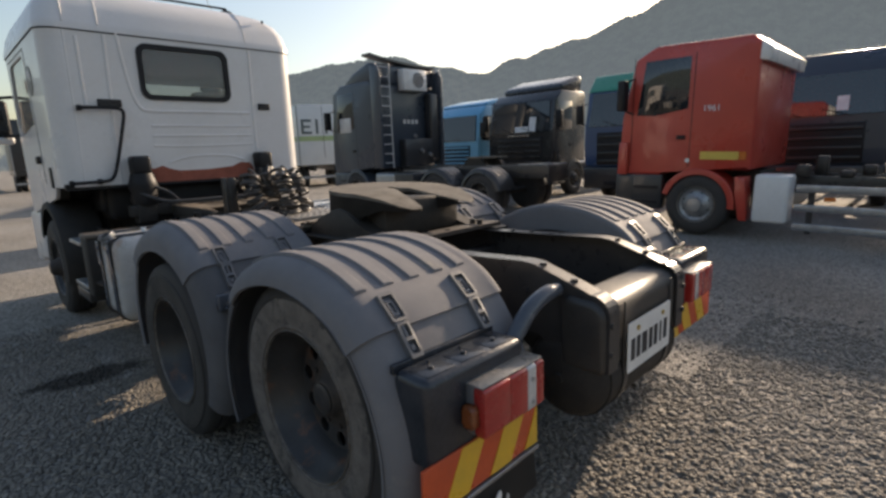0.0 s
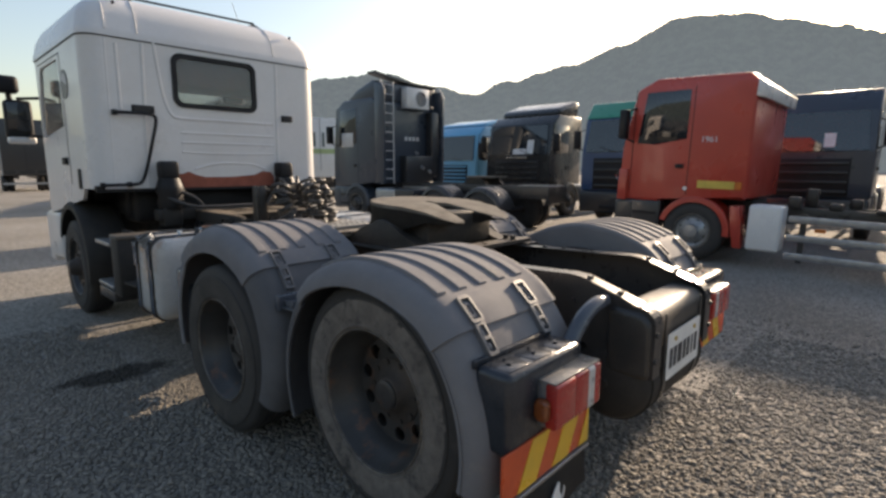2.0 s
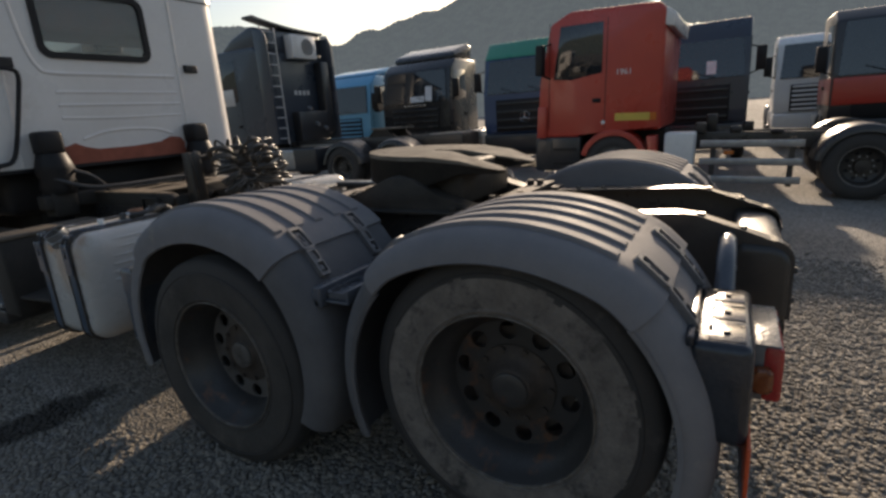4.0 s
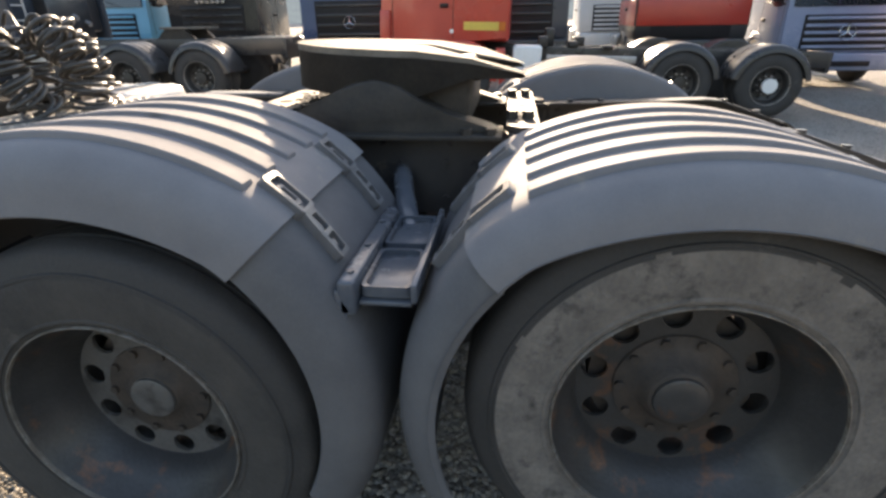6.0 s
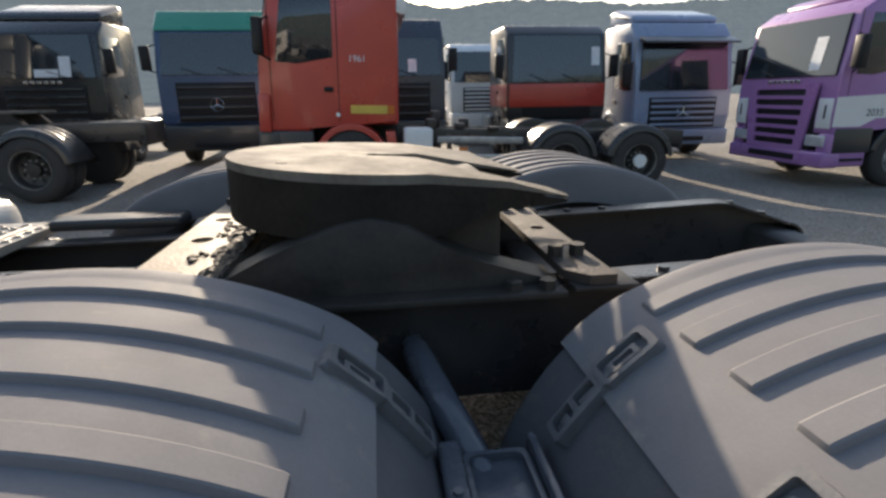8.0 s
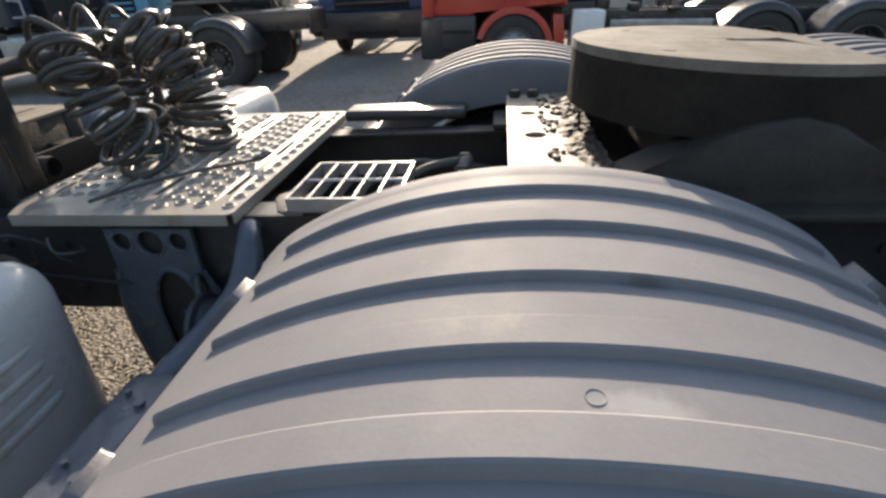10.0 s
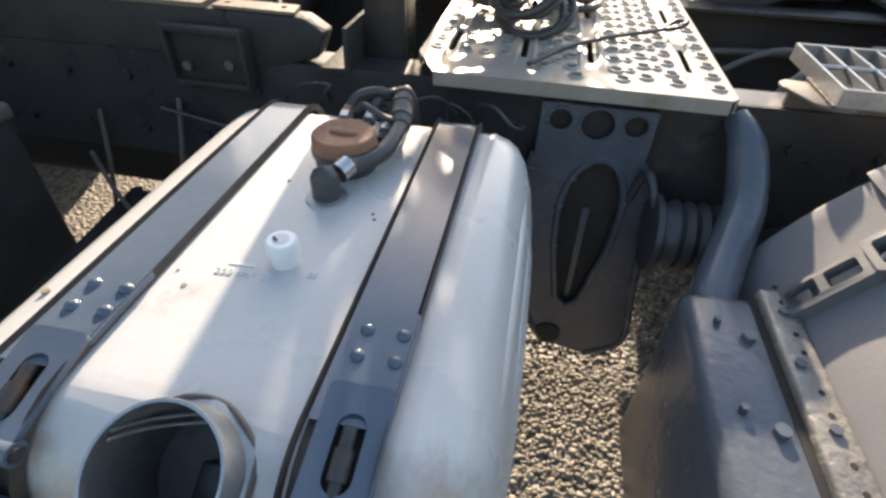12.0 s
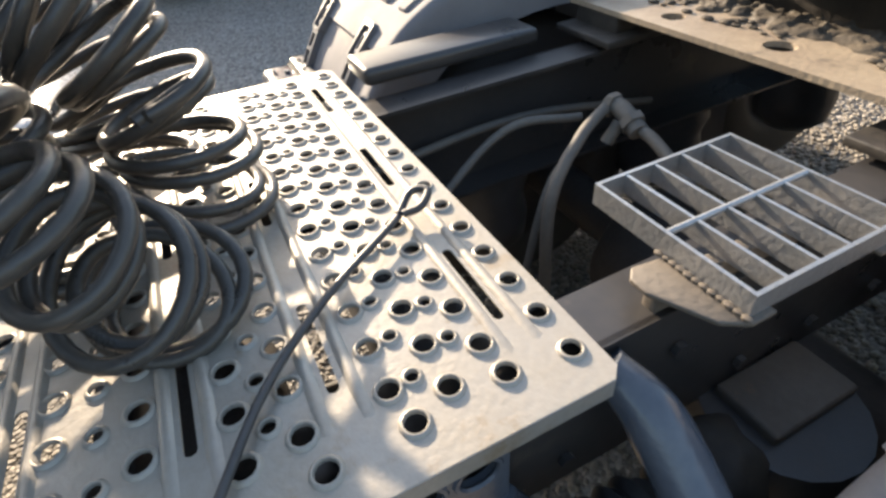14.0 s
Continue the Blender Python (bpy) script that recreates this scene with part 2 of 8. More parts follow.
def box(bm, x0, x1, y0, y1, z0, z1, bevel=0.0, seg=2, mat=0):
    r = bmesh.ops.create_cube(bm, size=1.0)
    vs = r["verts"]
    for v in vs:
        v.co = Vector((x0 + (v.co.x + 0.5) * (x1 - x0), y0 + (v.co.y + 0.5) * (y1 - y0), z0 + (v.co.z + 0.5) * (z1 - z0)))
    fs = {f for v in vs for f in v.link_faces}
    if bevel:
        es = {e for v in vs for e in v.link_edges}
        r2 = bmesh.ops.bevel(bm, geom=list(es), offset=bevel, segments=seg, profile=0.5, affect="EDGES")
        fs = set(r2["faces"]) | {f for f in fs if f.is_valid}
    if mat:
        for f in fs:
            if f.is_valid:
                f.material_index = mat
    return bm


def new_box(*a, **k):
    return box(bmesh.new(), *a, **k)


def frame_at(d):
    d = Vector(d).normalized()
    a = Vector((0, 0, 1)) if abs(d.z) < 0.95 else Vector((1, 0, 0))
    u = d.cross(a).normalized()
    return u, d.cross(u).normalized()


def tube(bm, pts, r, n=8, closed=False, caps=True, mat=0):
    """Sweeps a circle (radius r, or one for each point) along points."""
    pts = [Vector(p) for p in pts]
    rs = r if isinstance(r, (list, tuple)) else [r] * len(pts)
    rings = []
    up = None
    for i, p in enumerate(pts):
        if closed:
            d = pts[(i + 1) % len(pts)] - pts[i - 1]
        else:
            d = pts[min(i + 1, len(pts) - 1)] - pts[max(i - 1, 0)]
        d = d.normalized()
        if up is None:
            u, w = frame_at(d)
        else:
            w = d.cross(up).normalized()
            u = w.cross(d).normalized()
        up = u
        w = d.cross(u)
        rings.append([bm.verts.new(p + rs[i] * (math.cos(2 * math.pi * k / n) * u + math.sin(2 * math.pi * k / n) * w)) for k in range(n)])
    m = len(rings)
    for i in range(m if closed else m - 1):
        a, b = rings[i], rings[(i + 1) % m]
        for k in range(n):
            f = bm.faces.new((a[k], a[(k + 1) % n], b[(k + 1) % n], b[k]))
            f.material_index = mat
    if caps and not closed:
        bm.faces.new(rings[0][::-1]).material_index = mat
        bm.faces.new(rings[-1]).material_index = mat
    return bm


def new_tube(*a, **k):
    return tube(bmesh.new(), *a, **k)


def smooth_path(pts, steps=6):
    """Catmull-Rom through the points."""
    P = [Vector(p) for p in pts]
    P = [2 * P[0] - P[1]] + P + [2 * P[-1] - P[-2]]
    out = []
    for i in range(1, len(P) - 2):
        for s in range(steps):
            t = s / steps
            a, b, c, d = P[i - 1], P[i], P[i + 1], P[i + 2]
            out.append(0.5 * ((2 * b) + (c - a) * t + (2 * a - 5 * b + 4 * c - d) * t * t + (3 * b - a - 3 * c + d) * t ** 3))
    out.append(P[-2])
    return out


def lathe(bm, prof, centre, axis="x", n=48, mats=None, closed=False, caps=True):
    """Turns a profile of (along, radius) round an axis through centre."""
    c = Vector(centre)
    rings = []
    for a, r in prof:
        ring = []
        for k in range(n):
            t = 2 * math.pi * k / n
            u, w = r * math.cos(t), r * math.sin(t)
            v = {"x": (a, u, w), "y": (u, a, w), "z": (u, w, a)}[axis]
            ring.append(bm.verts.new(c + Vector(v)))
        rings.append(ring)
    m = len(rings)
    for i in range(m if closed else m - 1):
        A, B = rings[i], rings[(i + 1) % m]
        for k in range(n):
            f = bm.faces.new((A[k], A[(k + 1) % n], B[(k + 1) % n], B[k]))
            if mats:
                f.material_index = mats[i]
    if caps and not closed:
        for ring, (a, r) in ((rings[0], prof[0]), (rings[-1], prof[-1])):
            if r > 1e-4:
                f = bm.faces.new(ring)
                if mats:
                    f.material_index = mats[0 if ring is rings[0] else -1]
    return bm


def prism(bm, poly, lo, hi, axis="x", bevel=0.0, seg=2, mat=0):
    """A polygon, in the two other axes in order, drawn out along an axis."""
    def P(a, q):
        return {"x": (a, q[0], q[1]), "y": (q[0], a, q[1]), "z": (q[0], q[1], a)}[axis]
    A = [bm.verts.new(P(lo, q)) for q in poly]
    B = [bm.verts.new(P(hi, q)) for q in poly]
    fs = [bm.faces.new(A), bm.faces.new(B[::-1])]
    n = len(poly)
    for i in range(n):
        fs.append(bm.faces.new((A[i], B[i], B[(i + 1) % n], A[(i + 1) % n])))
    for f in fs:
        f.material_index = mat
    if bevel:
        es = {e for f in fs for e in f.edges}
        r = bmesh.ops.bevel(bm, geom=list(es), offset=bevel, segments=seg, profile=0.5, affect="EDGES")
        for f in r["faces"]:
            f.material_index = mat
    return bm


def new_prism(*a, **k):
    return prism(bmesh.new(), *a, **k)


def rounded(x0, x1, y0, y1, r, n=5):
    """The outline of a rectangle with round corners."""
    out = []
    for cx, cy, a0 in ((x1 - r, y1 - r, 0), (x0 + r, y1 - r, 90), (x0 + r, y0 + r, 180), (x1 - r, y0 + r, 270)):
        for i in range(n + 1):
            a = radians(a0 + 90 * i / n)
            out.append((cx + r * math.cos(a), cy + r * math.sin(a)))
    return out


def bolt(bm, p, r, h, axis="z", n=6, mat=0):
    p = Vector(p)
    d = {"x": Vector((1, 0, 0)), "y": Vector((0, 1, 0)), "z": Vector((0, 0, 1))}[axis]
    return tube(bm, [p - d * 0.002, p + d * h], r, n, mat=mat)


def moved(bm, m):
    bmesh.ops.transform(bm, matrix=m, verts=bm.verts)
    return bm

# ---- ground ----
def gravel_material():
    m = bpy.data.materials.new("gravel_ground")
    m.use_nodes = True
    nt = m.node_tree
    N, L = nt.nodes, nt.links
    b = N["Principled BSDF"]
    tc = N.new("ShaderNodeTexCoord")
    v = N.new("ShaderNodeTexVoronoi")
    v.inputs["Scale"].default_value = 50.0
    L.new(tc.outputs["Object"], v.inputs["Vector"])
    sep = N.new("ShaderNodeSeparateColor")
    L.new(v.outputs["Color"], sep.inputs["Color"])
    mix = N.new("ShaderNodeMix")
    mix.data_type = "RGBA"
    mix.inputs["A"].default_value = (0.125, 0.117, 0.106, 1)
    mix.inputs["B"].default_value = (0.40, 0.372, 0.330, 1)
    L.new(sep.outputs["Red"], mix.inputs["Factor"])
    n = N.new("ShaderNodeTexNoise")
    n.inputs["Scale"].default_value = 0.35
    n.inputs["Detail"].default_value = 7
    L.new(tc.outputs["Object"], n.inputs["Vector"])
    mr = N.new("ShaderNodeMapRange")
    mr.inputs["From Min"].default_value = 0.35
    mr.inputs["From Max"].default_value = 0.75
    L.new(n.outputs["Fac"], mr.inputs["Value"])
    m2 = N.new("ShaderNodeMix")
    m2.data_type = "RGBA"
    m2.blend_type = "MULTIPLY"
    m2.inputs["B"].default_value = (0.66, 0.63, 0.60, 1)
    L.new(mr.outputs["Result"], m2.inputs["Factor"])
    L.new(mix.outputs["Result"], m2.inputs["A"])
    L.new(m2.outputs["Result"], b.inputs["Base Color"])
    b.inputs["Roughness"].default_value = 0.9
    inv = N.new("ShaderNodeMath")
    inv.operation = "SUBTRACT"
    inv.inputs[0].default_value = 0.8
    L.new(v.outputs["Distance"], inv.inputs[1])
    bn = N.new("ShaderNodeBump")
    bn.inputs["Strength"].default_value = 0.9
    bn.inputs["Distance"].default_value = 0.018
    L.new(inv.outputs[0], bn.inputs["Height"])
    L.new(bn.outputs["Normal"], b.inputs["Normal"])
    return m


M_GRAVEL = gravel_material()
M_PEBBLE = material("gravel_stones", (0.245, 0.219, 0.182), 0.85, colour2=(0.16, 0.145, 0.124), scale=9, grain=160, bump=0.25, island=0.32)


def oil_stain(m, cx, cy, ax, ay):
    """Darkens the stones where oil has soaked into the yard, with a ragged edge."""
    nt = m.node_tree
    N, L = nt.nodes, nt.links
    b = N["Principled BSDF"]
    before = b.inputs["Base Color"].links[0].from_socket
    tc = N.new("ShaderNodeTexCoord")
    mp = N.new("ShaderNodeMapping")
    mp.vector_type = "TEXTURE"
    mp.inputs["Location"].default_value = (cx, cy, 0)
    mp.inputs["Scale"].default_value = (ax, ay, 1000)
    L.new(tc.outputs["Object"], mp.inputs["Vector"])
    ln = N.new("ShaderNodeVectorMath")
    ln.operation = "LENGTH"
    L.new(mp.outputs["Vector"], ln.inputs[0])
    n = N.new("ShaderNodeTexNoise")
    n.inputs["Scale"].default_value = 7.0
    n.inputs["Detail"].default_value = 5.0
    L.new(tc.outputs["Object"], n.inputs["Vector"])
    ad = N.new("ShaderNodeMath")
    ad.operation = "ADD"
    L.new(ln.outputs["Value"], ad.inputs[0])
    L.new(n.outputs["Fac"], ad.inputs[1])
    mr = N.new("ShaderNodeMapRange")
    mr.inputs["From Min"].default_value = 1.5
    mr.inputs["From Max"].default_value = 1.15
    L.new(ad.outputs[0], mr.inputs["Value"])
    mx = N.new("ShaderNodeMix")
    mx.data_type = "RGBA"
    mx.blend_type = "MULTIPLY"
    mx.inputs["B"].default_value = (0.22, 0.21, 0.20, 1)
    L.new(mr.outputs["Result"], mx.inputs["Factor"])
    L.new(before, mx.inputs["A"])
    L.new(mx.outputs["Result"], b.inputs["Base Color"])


def spot(m, at, size, colour, strength=0.7, grain=9.0):
    """A ragged stain or worn patch at one place on a thing."""
    nt = m.node_tree
    N, L = nt.nodes, nt.links
    b = N["Principled BSDF"]
    before = b.inputs["Base Color"].links[0].from_socket
    tc = N.new("ShaderNodeTexCoord")
    mp = N.new("ShaderNodeMapping")
    mp.vector_type = "TEXTURE"
    mp.inputs["Location"].default_value = at
    mp.inputs["Scale"].default_value = size
    L.new(tc.outputs["Object"], mp.inputs["Vector"])
    ln = N.new("ShaderNodeVectorMath")
    ln.operation = "LENGTH"
    L.new(mp.outputs["Vector"], ln.inputs[0])
    n = N.new("ShaderNodeTexNoise")
    n.inputs["Scale"].default_value = grain
    n.inputs["Detail"].default_value = 6.0
    L.new(tc.outputs["Object"], n.inputs["Vector"])
    ad = N.new("ShaderNodeMath")
    ad.operation = "ADD"
    L.new(ln.outputs["Value"], ad.inputs[0])
    L.new(n.outputs["Fac"], ad.inputs[1])
    mr = N.new("ShaderNodeMapRange")
    mr.inputs["From Min"].default_value = 1.5
    mr.inputs["From Max"].default_value = 0.9
    mr.inputs["To Max"].default_value = strength
    L.new(ad.outputs[0], mr.inputs["Value"])
    mx = N.new("ShaderNodeMix")
    mx.data_type = "RGBA"
    mx.inputs["B"].default_value = (*colour, 1)
    L.new(mr.outputs["Result"], mx.inputs["Factor"])
    L.new(before, mx.inputs["A"])
    L.new(mx.outputs["Result"], b.inputs["Base Color"])


# rust run below the filler neck and along the tank's shoulder; worn and dark spots on the mudguard
spot(M_TANK, (-1.28, 2.675, 0.90), (0.06, 0.075, 0.26), (0.40, 0.28, 0.19), 0.55, 14)
spot(M_TANK, (-1.27, 2.76, 1.00), (0.05, 0.06, 0.05), (0.46, 0.27, 0.16), 0.75, 18)
spot(M_TANK, (-1.25, 2.50, 1.00), (0.06, 0.05, 0.20), (0.44, 0.31, 0.24), 0.5, 16)
spot(M_FENDER, (-1.150, 1.362, 1.25), (0.022, 0.045, 0.05), (0.30, 0.29, 0.28), 0.9, 60)
spot(M_FENDER, (-0.975, 1.322, 1.25), (0.012, 0.034, 0.03), (0.10, 0.095, 0.09), 0.8, 40)
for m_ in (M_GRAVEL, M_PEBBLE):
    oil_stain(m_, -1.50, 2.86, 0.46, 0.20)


def ground_height(x, y):
    """Nearly level under the white truck; falls away by a hand's width towards the far rear corner of the yard."""
    ease = lambda v, a, b: (lambda k: k * k * (3 - 2 * k))(min(1.0, max(0.0, (v - a) / (b - a))))
    fall = min(0.20, 0.045 * max(0.0, -y - 0.4)) * ease(x, 2.5, 6.0) * (1 - 0.6 * ease(x, 8.0, 11.0))
    return -fall + 0.012 * noise.noise(Vector((x * 0.6, y * 0.6, 0.3))) + 0.02 * noise.noise(Vector((x * 0.17, y * 0.17, 5.3)))


def build_ground():
    bm = bmesh.new()
    radii = [0.0, 1, 2, 3, 4, 5, 6, 7, 8, 10, 12, 15, 19, 24, 32, 45, 70, 120, 220, 450, 900, 1800, 3500]
    n = 72
    prev = None
    for r in radii:
        if r == 0:
            ring = [bm.verts.new((0, 0, ground_height(0, 0) - 0.012))]
        else:
            ring = []
            for k in range(n):
                x, y = r * math.cos(2 * math.pi * k / n), r * math.sin(2 * math.pi * k / n)
                ring.append(bm.verts.new((x, y, (ground_height(x, y) if r < 60 else 0.0) - 0.012)))
        if prev is not None:
            for k in range(n):
                if len(prev) == 1:
                    bm.faces.new((prev[0], ring[k], ring[(k + 1) % n]))
                else:
                    bm.faces.new((prev[k], ring[k], ring[(k + 1) % n], prev[(k + 1) % n]))
        prev = ring
    ob = part("ground", bm, M_GRAVEL)
    tagged(ob, "grey crushed stone gravel yard, compacted and dusty", "ground", kind="structure")


def build_pebbles():
    """Loose stones where the camera looks down on the yard."""
    rng = np.random.default_rng(7)
    ico = bmesh.new()
    bmesh.ops.create_icosphere(ico, subdivisions=1, radius=1.0)
    ico.verts.ensure_lookup_table()
    base = np.array([v.co[:] for v in ico.verts])
    tri = np.array([[v.index for v in f.verts] for f in ico.faces])
    ico.free()
    pts = []
    for x0, x1, y0, y1, dens in ((-3.4, -1.2, -2.4, 1.2, 3400), (-3.4, -1.25, 1.2, 1.9, 3000), (-3.4, -1.25, 3.4, 4.6, 2600), (-1.2, 3.2, -3.2, -0.6, 2200), (-1.25, 1.3, -0.6, 1.9, 1700), (-1.35, -0.2, 1.9, 2.6, 7500), (-0.2, 1.3, 1.9, 4.2, 2200), (-1.25, -0.2, 2.6, 4.2, 1800), (-3.2, -1.35, 1.9, 3.4, 2600),
                                 (3.2, 6.2, -4.0, -0.4, 380), (-5.4, -3.2, -1.5, 5.0, 330), (1.3, 4.5, -0.6, 5.0, 260)):
        k = int((x1 - x0) * (y1 - y0) * dens)
        pts.append(np.c_[rng.uniform(x0, x1, k), rng.uniform(y0, y1, k)])
    p = np.concatenate(pts)
    far = np.hypot(p[:, 0] + 0.6, p[:, 1] - 0.6) / 4.6
    p = p[rng.uniform(0, 1, len(p)) < np.clip((1.08 - far) / 0.42, 0.0, 1.0)]   # loose stones thin out into the packed yard
    k = len(p)
    s = rng.uniform(0.0042, 0.0088, (k, 1)) * np.where((p[:, :1] > -1.35) & (p[:, 1:] > 1.9), 1.0, 1.7) * rng.choice([1, 1, 1, 1.35], (k, 1))
    sc = s * np.c_[rng.uniform(0.8, 1.35, k), rng.uniform(0.7, 1.1, k), rng.uniform(0.40, 0.66, k)]
    a = rng.uniform(0, 2 * np.pi, k)
    z = np.array([ground_height(x, y) for x, y in p]) - 0.012
    V = base[None] * sc[:, None, :] * (1 + rng.uniform(-0.12, 0.12, (k, len(base), 1)))
    c, sn = np.cos(a)[:, None], np.sin(a)[:, None]
    X = V[..., 0] * c - V[..., 1] * sn + p[:, :1]
    Y = V[..., 0] * sn + V[..., 1] * c + p[:, 1:]
    Z = V[..., 2] + (z + sc[:, 2] * 0.45)[:, None]
    verts = np.stack([X, Y, Z], -1).reshape(-1, 3).astype(np.float32)
    faces = (tri[None] + (np.arange(k) * len(base))[:, None, None]).reshape(-1, 3).astype(np.int32)
    me = bpy.data.meshes.new("gravel")
    me.vertices.add(len(verts))
    me.vertices.foreach_set("co", verts.ravel())
    me.loops.add(faces.size)
    me.loops.foreach_set("vertex_index", faces.ravel())
    me.polygons.add(len(faces))
    me.polygons.foreach_set("loop_start", np.arange(0, faces.size, 3, dtype=np.int32))
    me.polygons.foreach_set("use_smooth", np.ones(len(faces), dtype=bool))
    me.update(calc_edges=True)
    me.materials.append(M_PEBBLE)
    ob = new("gravel", me)
    tagged(ob, "loose grey and buff gravel stones lying on the yard", "gravel", kind="stuff")


build_ground()
build_pebbles()


# ---- hill and tree line ----
def hill_material():
    m = bpy.data.materials.new("wooded_hill_haze_glow")
    m.use_nodes = True
    N, L = m.node_tree.nodes, m.node_tree.links
    b = N["Principled BSDF"]
    tc = N.new("ShaderNodeTexCoord")
    n = N.new("ShaderNodeTexNoise")
    n.inputs["Scale"].default_value = 0.16
    n.inputs["Detail"].default_value = 8
    L.new(tc.outputs["Object"], n.inputs["Vector"])
    mix = N.new("ShaderNodeMix")
    mix.data_type = "RGBA"
    mix.inputs["A"].default_value = (0.034, 0.046, 0.030, 1)
    mix.inputs["B"].default_value = (0.068, 0.082, 0.052, 1)
    crisp = N.new("ShaderNodeMapRange")
    crisp.inputs["From Min"].default_value = 0.40
    crisp.inputs["From Max"].default_value = 0.62
    L.new(n.outputs["Fac"], crisp.inputs["Value"])
    L.new(crisp.outputs["Result"], mix.inputs["Factor"])
    L.new(mix.outputs["Result"], b.inputs["Base Color"])
    b.inputs["Roughness"].default_value = 0.95
    b.inputs["Emission Color"].default_value = (0.48, 0.56, 0.63, 1)   # the hill's own emission stands in for air light over the distance
    b.inputs["Emission Strength"].default_value = HILL_HAZE_GLOW
    return m


HILL_HAZE_GLOW = 0.15
# Past 112 degrees the ridge is unseen, added to block low sky on -x.
RIDGE = ((-110, 13.0), (-90, 8.0), (-70, 5.0), (-30, 8.0), (-14, 9.1), (-8, 8.5), (-2, 9.3), (3.3, 11.1), (6.4, 12.0), (9.7, 12.9), (13.8, 14.0), (19.2, 14.3), (24.4, 12.2), (30, 10.4), (36, 9.1), (40, 7.8), (44, 8.6), (50, 9.9), (55, 9.2), (62, 8.0), (72, 5.0), (85, 3.0), (112, 2.5), (135, 11.0), (160, 17.0), (200, 18.0), (230, 16.0), (250, 13.0))


def ridge_at(a):
    for (a0, h0), (a1, h1) in zip(RIDGE, RIDGE[1:]):
        if a0 <= a <= a1:
            t = (a - a0) / (a1 - a0)
            t = t * t * (3 - 2 * t)
            return h0 + (h1 - h0) * t
    return 2.0


def build_hill():
    bm = bmesh.new()
    D, eye = 420.0, 1.6
    rows = []
    steps = 2880
    for i in range(steps + 1):
        a = -110 + 360 * i / steps
        h = D * math.tan(radians(ridge_at(a))) + eye
        h += 1.6 * noise.fractal(Vector((a * 0.55, 0.0, 3.1)), 1.0, 2.0, 6) + 1.0 * noise.noise(Vector((a * 9.0, 2.0, 0.0))) + 1.3 * abs(noise.noise(Vector((a * 3.1, 7.0, 0.0)))) + 0.7 * noise.noise(Vector((a * 21.0, 4.0, 0.0)))
        ca, sa = math.cos(radians(a)), math.sin(radians(a))
        col = []
        for j in range(15):
            t = j / 14
            d = D - 150 * (1 - t) ** 1.2
            z = h * (t ** 1.15) + (2.6 * noise.fractal(Vector((a * 1.2, t * 9, 1.0)), 1.0, 2.0, 4) if 0 < j < 14 else 0)
            col.append(bm.verts.new((d * ca, d * sa, z - (2 if j == 0 else 0))))
        rows.append(col)
    for A, B in zip(rows, rows[1:]):
        for j in range(14):
            bm.faces.new((A[j], B[j], B[j + 1], A[j + 1]))
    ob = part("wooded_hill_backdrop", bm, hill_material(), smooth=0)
    tagged(ob, "long wooded hill, dark green, evening haze put in as glow; rear half added unseen", "hill", kind="structure")
    for p in ob.data.polygons:
        p.use_smooth = True


build_hill()

# ---- the white tractor truck ----
def holed(bm, outer, holes, z0, z1, axis="z", mat=0):
    """A flat plate with holes through it, between two heights along an axis."""
    def P(a, q):
        return {"x": (a, q[0], q[1]), "y": (q[0], a, q[1]), "z": (q[0], q[1], a)}[axis]
    loops = [outer] + list(holes)
    sides = []
    for a in (z0, z1):
        edges, rings = [], []
        for lp in loops:
            vs = [bm.verts.new(P(a, q)) for q in lp]
            rings.append(vs)
            edges += [bm.edges.new((vs[i], vs[(i + 1) % len(vs)])) for i in range(len(vs))]
        r = bmesh.ops.triangle_fill(bm, use_beauty=True, use_dissolve=False, edges=edges)
        for f in r["geom"]:
            if isinstance(f, bmesh.types.BMFace):
                f.material_index = mat
        sides.append(rings)
    for A, B in zip(*sides):
        n = len(A)
        for i in range(n):
            bm.faces.new((A[i], A[(i + 1) % n], B[(i + 1) % n], B[i])).material_index = mat
    return bm


def circle(cx, cy, r, n=14, a0=0.0):
    return [(cx + r * math.cos(a0 + 2 * math.pi * k / n), cy + r * math.sin(a0 + 2 * math.pi * k / n)) for k in range(n)]


truck = thing("tractor_truck", "white cab-over tractor truck with grey mudguards, parked on gravel", "truck")


def arc_pt(cy, cz, r, deg, x):
    a = radians(deg)
    return Vector((x, cy + r * math.sin(a), cz + r * math.cos(a)))


def crown(deg, dip):
    """How far the top of a mudguard lies inside its circle: a flatter arc over the wheel. dip: depth at the top, the circle's radius, and how much larger the arc is."""
    if not dip:
        return 0.0
    depth, R, flat = dip
    R2 = flat * R
    c = R2 - (R - depth)
    a = radians(deg)
    d = R + c * math.cos(a) - math.sqrt(R2 * R2 - (c * math.sin(a)) ** 2)
    return 0.5 * (d + math.sqrt(d * d + 1.6e-5)) - 0.0005


def arch(bm, cy, cz, section, a0, a1, n, closed=True, dip=0.0):
    """Sweeps a section of (x, radius) over the wheel from angle a0 (rear, negative) to a1 (front)."""
    rings = []
    for i in range(n + 1):
        a = a0 + (a1 - a0) * i / n
        rings.append([bm.verts.new(arc_pt(cy, cz, r - crown(a, dip), a, x)) for x, r in section])
    m = len(section)
    for A, B in zip(rings, rings[1:]):
        for k in range(m if closed else m - 1):
            bm.faces.new((A[k], A[(k + 1) % m], B[(k + 1) % m], B[k]))
    bm.faces.new(rings[0])
    bm.faces.new(rings[-1][::-1])
    return bm


